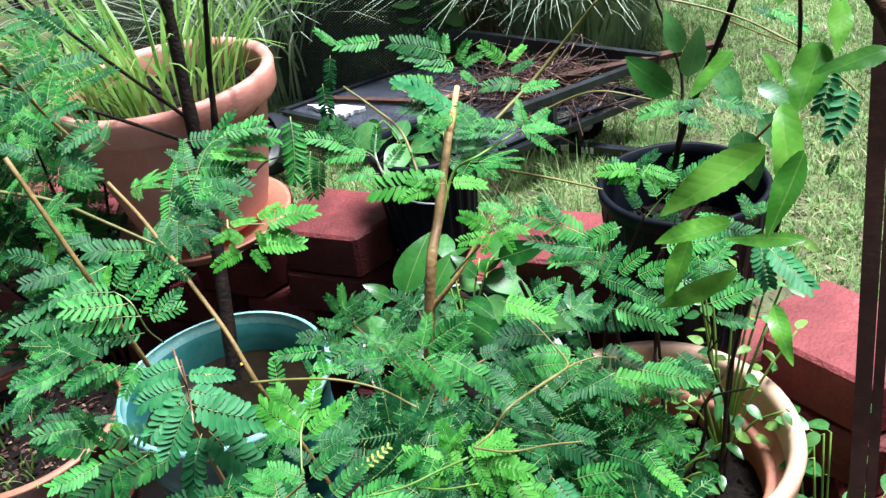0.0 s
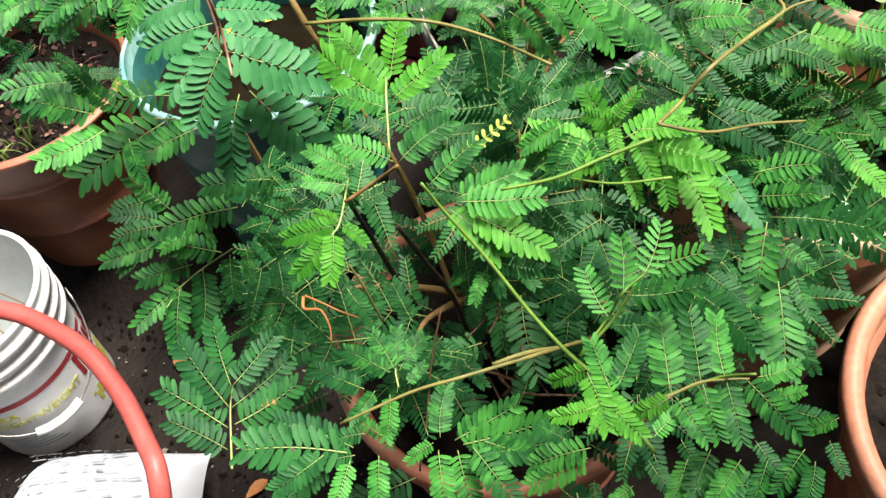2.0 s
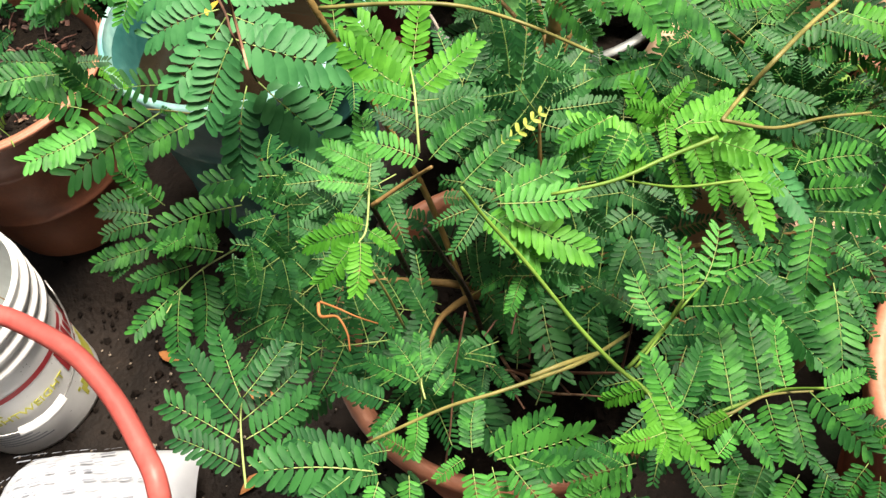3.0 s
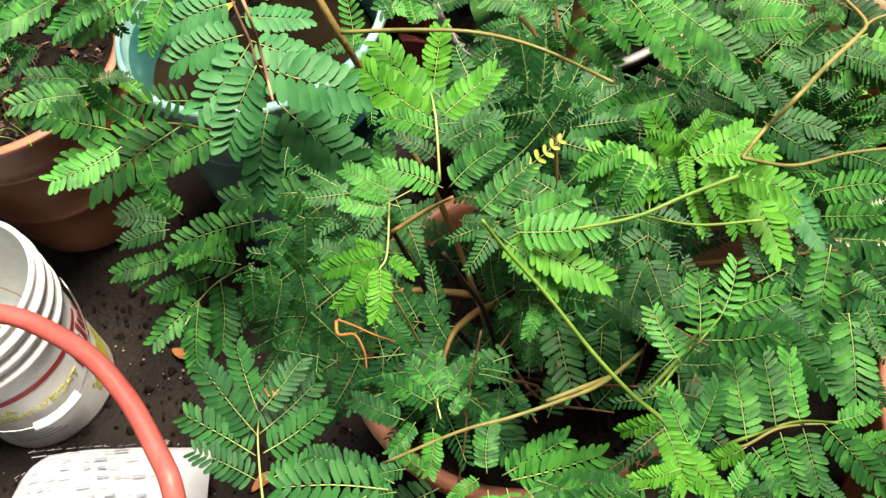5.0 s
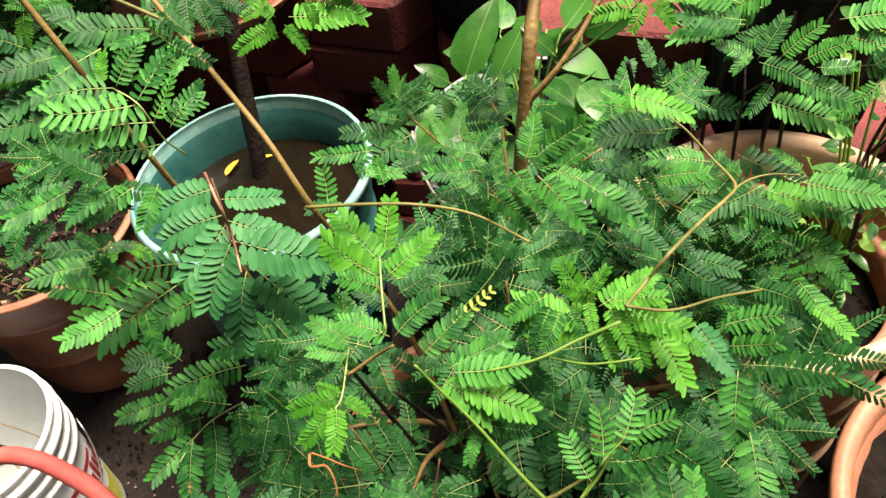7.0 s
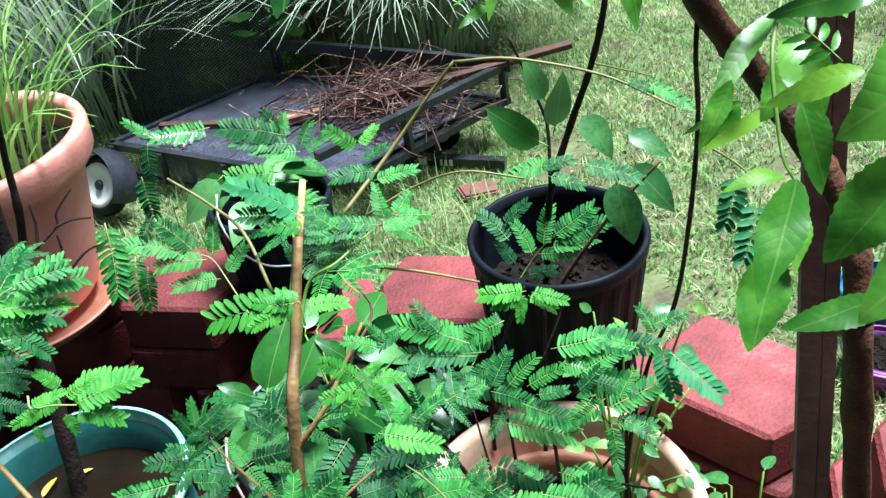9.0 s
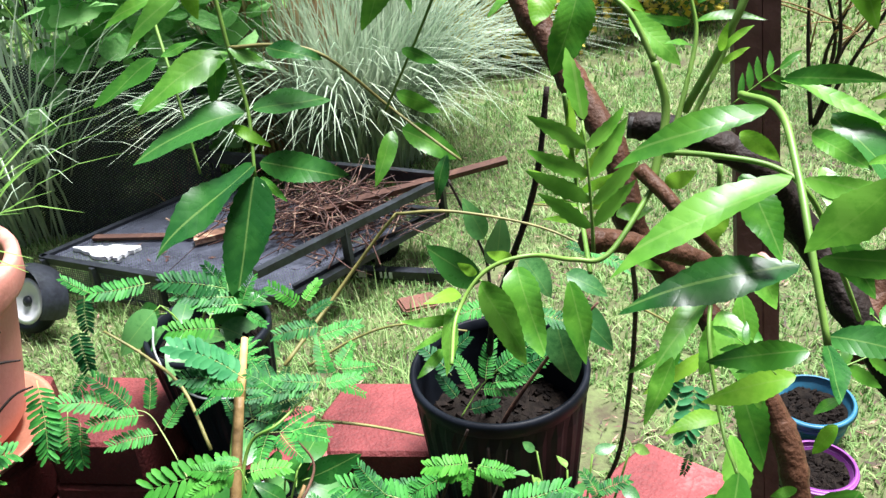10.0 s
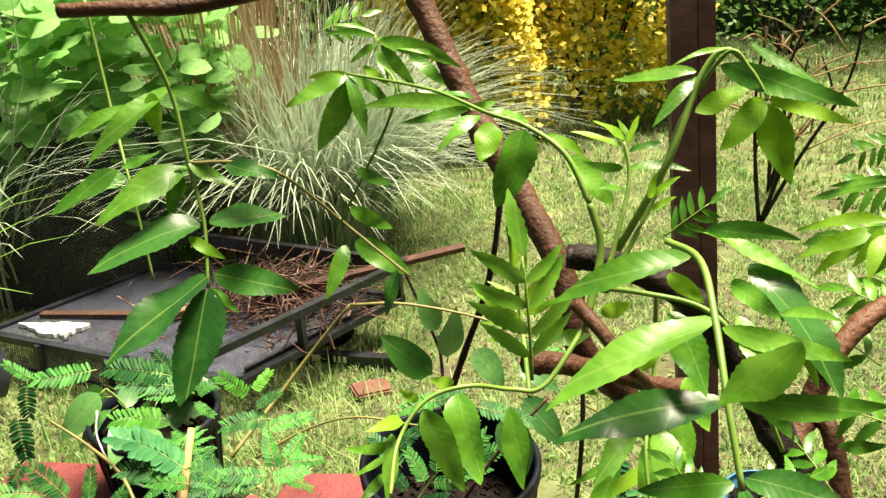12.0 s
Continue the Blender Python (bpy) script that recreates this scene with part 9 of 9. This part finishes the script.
leaflets(elder, [
    ("E", 0.193, 0.684, 1.703, 0.197, 0.668, 1.688, 0.22),
    ("E", 0.203, 0.670, 1.702, 0.216, 0.660, 1.691, 0.30),
    ("L", 0.185, 0.679, 1.697, 0.194, 0.669, 1.691, 0.25),
    ("E", 0.216, 0.622, 1.691, 0.176, 0.632, 1.694, 0.16),
    ("E", 0.213, 0.614, 1.692, 0.188, 0.608, 1.692, 0.16),
    ("E", 0.215, 0.615, 1.695, 0.194, 0.615, 1.703, 0.16),
    ("E", 0.215, 0.608, 1.692, 0.197, 0.598, 1.685, 0.26),
    ("L", 0.219, 0.605, 1.689, 0.211, 0.594, 1.680, 0.60),
    ("E", 0.228, 0.598, 1.688, 0.216, 0.591, 1.663, 0.50),
    ("E", 0.235, 0.575, 1.684, 0.247, 0.562, 1.671, 0.42),
    ("E", 0.212, 0.610, 1.694, 0.222, 0.609, 1.696, 0.30),
], 233)
leaflets(elder, [
    ("L", 0.230, 0.585, 1.689, 0.243, 0.579, 1.683, 0.28),
    ("E", 0.219, 0.606, 1.693, 0.233, 0.604, 1.689, 0.30),
    ("L", 0.249, 0.562, 1.690, 0.234, 0.569, 1.695, 0.20),
    ("L", 0.249, 0.561, 1.692, 0.239, 0.562, 1.700, 0.25),
    ("L", 0.249, 0.561, 1.693, 0.249, 0.567, 1.698, 0.30),
    ("L", 0.249, 0.561, 1.692, 0.250, 0.555, 1.701, 0.25),
    ("E", 0.249, 0.559, 1.689, 0.259, 0.554, 1.693, 0.25),
    ("E", 0.247, 0.555, 1.685, 0.263, 0.546, 1.687, 0.18),
    ("E", 0.248, 0.561, 1.683, 0.234, 0.558, 1.688, 0.20),
    ("L", 0.249, 0.544, 1.679, 0.250, 0.542, 1.687, 0.30),
    ("L", 0.250, 0.544, 1.679, 0.257, 0.542, 1.686, 0.25),
], 244)
leaflets(elder, [
    ("L", 0.249, 0.543, 1.676, 0.254, 0.538, 1.681, 0.30),
    ("E", 0.247, 0.554, 1.678, 0.236, 0.552, 1.682, 0.20),
    ("E", 0.269, 0.557, 1.712, 0.248, 0.571, 1.711, 0.18),
    ("E", 0.270, 0.556, 1.711, 0.251, 0.550, 1.701, 0.22),
    ("L", 0.268, 0.555, 1.701, 0.285, 0.551, 1.709, 0.35),
    ("E", 0.277, 0.554, 1.720, 0.259, 0.554, 1.717, 0.12),
    ("E", 0.275, 0.554, 1.716, 0.298, 0.523, 1.706, 0.22),
    ("E", 0.283, 0.551, 1.721, 0.305, 0.535, 1.705, 0.16),
    ("L", 0.285, 0.544, 1.705, 0.269, 0.540, 1.694, 0.38),
    ("L", 0.286, 0.545, 1.704, 0.289, 0.532, 1.683, 0.42),
    ("L", 0.286, 0.545, 1.705, 0.300, 0.525, 1.702, 0.18),
], 255)
leaflets(elder, [
    ("E", 0.380, 0.593, 1.649, 0.360, 0.612, 1.641, 0.14),
    ("E", 0.374, 0.587, 1.654, 0.358, 0.602, 1.649, 0.14),
    ("L", 0.393, 0.603, 1.628, 0.364, 0.626, 1.621, 0.14),
    ("L", 0.392, 0.603, 1.626, 0.356, 0.611, 1.614, 0.18),
    ("L", 0.389, 0.603, 1.626, 0.366, 0.611, 1.602, 0.22),
    ("L", 0.388, 0.600, 1.626, 0.372, 0.596, 1.613, 0.28),
    ("L", 0.382, 0.592, 1.628, 0.367, 0.582, 1.615, 0.30),
    ("E", 0.254, 0.520, 1.678, 0.267, 0.499, 1.682, 0.22),
    ("E", 0.253, 0.520, 1.677, 0.276, 0.498, 1.670, 0.17),
    ("E", 0.255, 0.526, 1.667, 0.215, 0.538, 1.656, 0.20),
    ("D", 0.262, 0.510, 1.671, 0.273, 0.478, 1.647, 0.30),
], 266)
leaflets(elder, [
    ("E", 0.257, 0.514, 1.652, 0.205, 0.518, 1.635, 0.20),
    ("E", 0.246, 0.495, 1.663, 0.270, 0.476, 1.657, 0.20),
    ("E", 0.254, 0.535, 1.644, 0.256, 0.512, 1.629, 0.40),
    ("E", 0.252, 0.497, 1.663, 0.252, 0.477, 1.654, 0.32),
    ("E", 0.255, 0.508, 1.667, 0.259, 0.490, 1.665, 0.30),
    ("L", 0.266, 0.493, 1.656, 0.271, 0.486, 1.645, 0.35),
    ("D", 0.264, 0.517, 1.623, 0.212, 0.524, 1.616, 0.27),
    ("E", 0.253, 0.495, 1.639, 0.283, 0.474, 1.641, 0.22),
    ("E", 0.261, 0.503, 1.602, 0.235, 0.513, 1.597, 0.32),
    ("D", 0.243, 0.474, 1.631, 0.257, 0.457, 1.634, 0.36),
    ("D", 0.236, 0.466, 1.636, 0.231, 0.450, 1.634, 0.40),
], 277)
leaflets(elder, [
    ("E", 0.326, 0.536, 1.575, 0.338, 0.526, 1.580, 0.30),
    ("E", 0.261, 0.493, 1.664, 0.265, 0.478, 1.671, 0.20),
    ("E", 0.307, 0.616, 1.527, 0.286, 0.606, 1.509, 0.55),
    ("E", 0.292, 0.637, 1.501, 0.265, 0.638, 1.489, 0.14),
    ("E", 0.291, 0.639, 1.499, 0.275, 0.630, 1.483, 0.35),
    ("L", 0.228, 0.600, 1.611, 0.212, 0.611, 1.621, 0.20),
    ("L", 0.228, 0.598, 1.609, 0.213, 0.606, 1.610, 0.20),
    ("L", 0.228, 0.602, 1.619, 0.217, 0.610, 1.625, 0.20),
    ("L", 0.229, 0.601, 1.617, 0.236, 0.598, 1.632, 0.20),
    ("L", 0.229, 0.601, 1.612, 0.238, 0.589, 1.624, 0.20),
    ("L", 0.228, 0.595, 1.608, 0.243, 0.593, 1.612, 0.20),
], 288)
leaflets(elder, [
    ("L", 0.226, 0.592, 1.606, 0.213, 0.599, 1.606, 0.20),
    ("L", 0.225, 0.598, 1.634, 0.221, 0.594, 1.652, 0.20),
    ("L", 0.227, 0.600, 1.628, 0.230, 0.600, 1.640, 0.20),
    ("L", 0.226, 0.601, 1.626, 0.220, 0.606, 1.636, 0.20),
    ("E", 0.232, 0.575, 1.615, 0.244, 0.572, 1.618, 0.50),
    ("L", 0.245, 0.566, 1.629, 0.252, 0.559, 1.635, 0.50),
    ("L", 0.253, 0.551, 1.614, 0.257, 0.546, 1.628, 0.40),
    ("E", 0.234, 0.565, 1.603, 0.241, 0.556, 1.602, 0.30),
    ("L", 0.250, 0.531, 1.660, 0.256, 0.521, 1.654, 0.40),
    ("E", 0.174, 0.535, 1.625, 0.183, 0.520, 1.604, 0.33),
    ("E", 0.188, 0.545, 1.621, 0.187, 0.520, 1.607, 0.42),
], 299)
leaflets(elder, [
    ("E", 0.203, 0.543, 1.614, 0.206, 0.529, 1.592, 0.36),
    ("E", 0.164, 0.534, 1.619, 0.160, 0.519, 1.607, 0.25),
    ("E", 0.165, 0.532, 1.616, 0.150, 0.527, 1.622, 0.22),
    ("E", 0.163, 0.532, 1.612, 0.151, 0.533, 1.608, 0.20),
    ("E", 0.161, 0.534, 1.605, 0.152, 0.524, 1.604, 0.25),
    ("L", 0.168, 0.535, 1.622, 0.157, 0.527, 1.628, 0.28),
    ("L", 0.174, 0.542, 1.623, 0.169, 0.540, 1.629, 0.40),
    ("L", 0.188, 0.554, 1.618, 0.181, 0.550, 1.625, 0.40),
], 310)
line_part(elder, "leaf_stalk", [(0.095, 0.689, 1.727), (0.106, 0.691, 1.694), (0.109, 0.683, 1.663), (0.112, 0.673, 1.640), (0.110, 0.658, 1.616)], 0.0011, 0.0007, M_GSTEM, "", 6, 7)
line_part(elder, "leaf_stalk", [(0.109, 0.683, 1.663), (0.129, 0.676, 1.663), (0.147, 0.670, 1.657), (0.172, 0.681, 1.627), (0.195, 0.653, 1.610)], 0.0009, 0.0006, M_OLIVE, "", 6, 7)
line_part(elder, "leaf_stalk", [(0.247, 0.528, 1.672), (0.247, 0.510, 1.674), (0.241, 0.491, 1.667), (0.235, 0.474, 1.657), (0.233, 0.461, 1.640)], 0.0011, 0.0008, M_GSTEM, "", 6, 7)
line_part(elder, "leaf_stalk", [(0.221, 0.595, 1.654), (0.228, 0.602, 1.612), (0.218, 0.563, 1.602)], 0.0009, 0.0009, M_GSTEM, "", 6, 7)
line_part(elder, "leaf_stalk", [(0.245, 0.555, 1.658), (0.257, 0.549, 1.688), (0.269, 0.555, 1.711), (0.277, 0.554, 1.719), (0.285, 0.546, 1.709), (0.285, 0.544, 1.705)], 0.0013, 0.0006, M_GSTEM, "", 6, 7)
line_part(elder, "leaf_stalk", [(0.193, 0.689, 1.708), (0.193, 0.682, 1.698), (0.195, 0.663, 1.685), (0.169, 0.680, 1.627)], 0.0007, 0.0006, M_GSTEM, "", 6, 7)
leaflets(elder, [
    ("E", 0.219, 0.404, 1.641, 0.189, 0.398, 1.628, 0.55),
    ("E", 0.237, 0.454, 1.683, 0.226, 0.462, 1.662, 0.40),
    ("E", 0.262, 0.502, 1.640, 0.267, 0.488, 1.628, 0.40),
    ("L", 0.283, 0.536, 1.561, 0.253, 0.546, 1.552, 0.30),
    ("L", 0.270, 0.497, 1.576, 0.263, 0.498, 1.566, 0.40),
], 99)
leaflets(elder, [
    ("E", 0.279, 0.562, 1.560, 0.277, 0.545, 1.541, 0.40),
    ("E", 0.261, 0.531, 1.527, 0.239, 0.499, 1.504, 0.36),
    ("E", 0.291, 0.584, 1.582, 0.295, 0.568, 1.567, 0.50),
    ("E", 0.287, 0.594, 1.550, 0.284, 0.562, 1.535, 0.40),
    ("E", 0.280, 0.567, 1.537, 0.281, 0.542, 1.512, 0.35),
    ("E", 0.287, 0.602, 1.558, 0.247, 0.579, 1.536, 0.20),
    ("E", 0.260, 0.582, 1.542, 0.244, 0.569, 1.521, 0.30),
    ("E", 0.288, 0.533, 1.509, 0.279, 0.535, 1.505, 0.40),
    ("E", 0.298, 0.532, 1.551, 0.289, 0.532, 1.546, 0.40),
    ("E", 0.194, 0.362, 1.500, 0.157, 0.355, 1.480, 0.30),
    ("E", 0.203, 0.380, 1.508, 0.202, 0.356, 1.477, 0.30),
], 110)
leaflets(elder, [
    ("E", 0.205, 0.357, 1.500, 0.191, 0.341, 1.476, 0.30),
    ("E", 0.209, 0.355, 1.464, 0.182, 0.365, 1.463, 0.20),
    ("E", 0.185, 0.367, 1.467, 0.157, 0.370, 1.459, 0.28),
    ("E", 0.188, 0.391, 1.525, 0.172, 0.383, 1.513, 0.35),
    ("E", 0.197, 0.387, 1.524, 0.205, 0.381, 1.515, 0.35),
    ("E", 0.189, 0.370, 1.443, 0.158, 0.367, 1.427, 0.25),
    ("E", 0.192, 0.335, 1.452, 0.193, 0.314, 1.443, 0.30),
    ("E", 0.173, 0.381, 1.453, 0.162, 0.369, 1.430, 0.30),
], 121)


# ---- weeds and small things on the soil ----
weed_right = thing("weeds", (0.56, 0.99, 0.0), "leafy green weeds growing against the wall", "weeds")
broad_bush(weed_right, (0.56, 1.0, 0.02), 34, 0.66, 0.13, (0.035, 0.065), 23)
cream_weeds = thing("weeds", (0.29, 1.07, 0.49), "small leafy weeds in the cream planter", "weeds")
broad_bush(cream_weeds, (0.29, 1.05, 0.485), 14, 0.12, 0.12, (0.025, 0.045), 25)
tall_weeds = thing("weeds", (0.4, 1.13, 0.49), "spindly yellow-green small-leaved weeds in the cream planter", "weeds")
broad_bush(tall_weeds, (0.4, 1.13, 0.485), 14, 0.46, 0.12, (0.025, 0.042), 27, SMALL)
rnd = random.Random(77)
g = Geo()
for i in range(420):
    x, y = rnd.uniform(-1.15, -0.25), rnd.uniform(0.4, 1.08)
    r = rnd.uniform(0.0012, 0.004) * (2.2 if rnd.random() < 0.06 else 1)
    z = 0.004
    a = rnd.uniform(0, 3)
    c, q = math.cos(a) * r, math.sin(a) * r
    g.add([(x + c, y + q, z), (x - q * 0.8, y + c * 0.8, z), (x - c, y - q, z), (x + q * 0.8, y - c * 0.8, z), (x, y, z + r * 0.8)], [(0, 1, 4), (1, 2, 4), (2, 3, 4), (3, 0, 4)])
single("soil_crumbs", g, M_PEBBLE, "pale crumbs and grit scattered on the wet soil", "grit", kind="stuff", smooth=False)
g = Geo()
for i in range(2600):
    x, y = rnd.uniform(-1.35, 0.1), rnd.uniform(0.25, 1.35)
    r = rnd.uniform(0.002, 0.0065) * (2.0 if rnd.random() < 0.12 else 1)
    c = Vector((x, y, soil_z(x, y) + rnd.uniform(0.0, 0.004)))
    ps = [c + Vector((math.cos(a) * r * rnd.uniform(0.6, 1.2), math.sin(a) * r * rnd.uniform(0.6, 1.2), 0)) for a in (0, 1.26, 2.51, 3.77, 5.03)]
    g.add(ps + [c + Vector((rnd.uniform(-0.3, 0.3) * r, rnd.uniform(-0.3, 0.3) * r, r * rnd.uniform(0.6, 1.2)))], [(k, (k + 1) % 5, 5) for k in range(5)])
single("soil_clods", g, M_MULCH, "small dark clods of wet soil", "soil", kind="stuff", smooth=False)
for i, (x, y, z) in enumerate(((-0.6, 0.95, 0.006), (-0.42, 0.6, 0.006), (-0.75, 1.02, 0.006), (-0.55, 0.8, 0.006))):
    g = Geo()
    blade_leaf(g, Vector((0, 0, 0.004)), (1, 0, 0.1), (0, 0, 1), 0.05, 0.022, 0, 0.05, 0.5, 0.1, 8, random.Random(i), 0.9)
    single("fallen_leaf", g, M_DRY, "curled dry brown leaf on the soil", "leaf", "fallen leaves", m=pose(x, y, z, 0, 0, 77 * i))
for i, (x, y) in enumerate(((-0.56, 1.43), (-0.6, 1.4))):
    g = Geo()
    blade_leaf(g, Vector((0, 0, 0.002)), (1, 0, 0.1), (0, 0, 1), 0.045, 0.014, 0, 0.0, 0.4, 0.1, 8, random.Random(i), 0.9)
    single("fallen_leaf", g, M_YLEAF, "yellow leaf floating on the dark water", "leaf", "fallen leaves", m=pose(x, y, 0.5195, 0, 0, 20 + 50 * i))

leaflets(elder, [
    ("E", 0.296, 0.478, 1.543, 0.254, 0.476, 1.513, 0.50),
    ("E", 0.272, 0.486, 1.560, 0.246, 0.481, 1.530, 0.50),
    ("E", 0.294, 0.595, 1.442, 0.273, 0.565, 1.414, 0.50),
    ("E", 0.310, 0.538, 1.457, 0.271, 0.540, 1.448, 0.33),
    ("E", 0.305, 0.607, 1.466, 0.299, 0.578, 1.443, 0.42),
    ("L", 0.305, 0.612, 1.473, 0.275, 0.614, 1.472, 0.30),
    ("L", 0.303, 0.630, 1.500, 0.269, 0.626, 1.485, 0.22),
    ("E", 0.320, 0.635, 1.526, 0.316, 0.611, 1.500, 0.35),
], 330)
ELDER_LEAVES = [
    (0.419, 0.620, 1.634, 0.384, 0.644, 1.625, 2),
    (0.428, 0.619, 1.607, 0.389, 0.650, 1.602, 1),
    (0.400, 0.593, 1.586, 0.377, 0.622, 1.593, 1),
    (0.452, 0.668, 1.638, 0.425, 0.682, 1.624, 2),
    (0.360, 0.559, 1.589, 0.342, 0.587, 1.600, 1),
    (0.341, 0.525, 1.588, 0.328, 0.558, 1.580, 0),
    (0.309, 0.516, 1.575, 0.308, 0.546, 1.582, 1),
    (0.272, 0.532, 1.568, 0.261, 0.553, 1.578, 1),
    (0.291, 0.608, 1.634, 0.317, 0.605, 1.652, 2),
    (0.467, 0.666, 1.564, 0.438, 0.670, 1.539, 1),
    (0.278, 0.515, 1.580, 0.309, 0.518, 1.585, 0),
    (0.174, 0.750, 1.700, 0.209, 0.751, 1.708, 2),
]
for bx, by, bz, tx, ty, tz, k in ELDER_LEAVES:
    hang(PINNATE[k], "leaf", elder, leaf_frame((bx, by, bz), (tx, ty, tz), 0, None, (-0.2, -0.8, 0.7)))
hang(PINNATE[2], "leaf", elder, leaf_frame((0.213, 0.547, 1.620), (0.212, 0.563, 1.681), 0, None, (-0.1, -1, 0.3)))

# ---- bare shrubs on the lawn ----
def twiggy(at, h, seed, label):
    t = thing("bare_shrub", at, label, "shrub", "bare shrubs")
    rnd = random.Random(seed)
    b = Vector(at)
    for i in range(3):
        e = b + Vector((rnd.gauss(0, 0.1), rnd.gauss(0, 0.1), h * rnd.uniform(0.75, 1.05)))
        m1, m2 = b.lerp(e, 0.35) + Vector((rnd.gauss(0, 0.03), 0, 0)), b.lerp(e, 0.7) + Vector((rnd.gauss(0, 0.05), 0, 0))
        line_part(t, "stem", [b, m1, m2, e], 0.011, 0.004, M_DARKBARK, "", 4, 6)
        for k in range(7):
            p = m1.lerp(e, 0.05 + 0.14 * k)
            q = p + Vector((rnd.gauss(0, 0.22), rnd.gauss(0, 0.1), rnd.uniform(0.02, 0.2)))
            line_part(t, "twig", [p, p.lerp(q, 0.5) + Vector((0, 0, 0.03)), q], 0.005, 0.002, M_TAN, "", 3, 5)


twiggy((2.36, 3.46, 0.19), 1.03, 3, "bare thin shrub with a few twigs standing on the lawn")
twiggy((2.63, 3.8, 0.19), 0.83, 5, "bare thin shrub with a few twigs standing on the lawn")
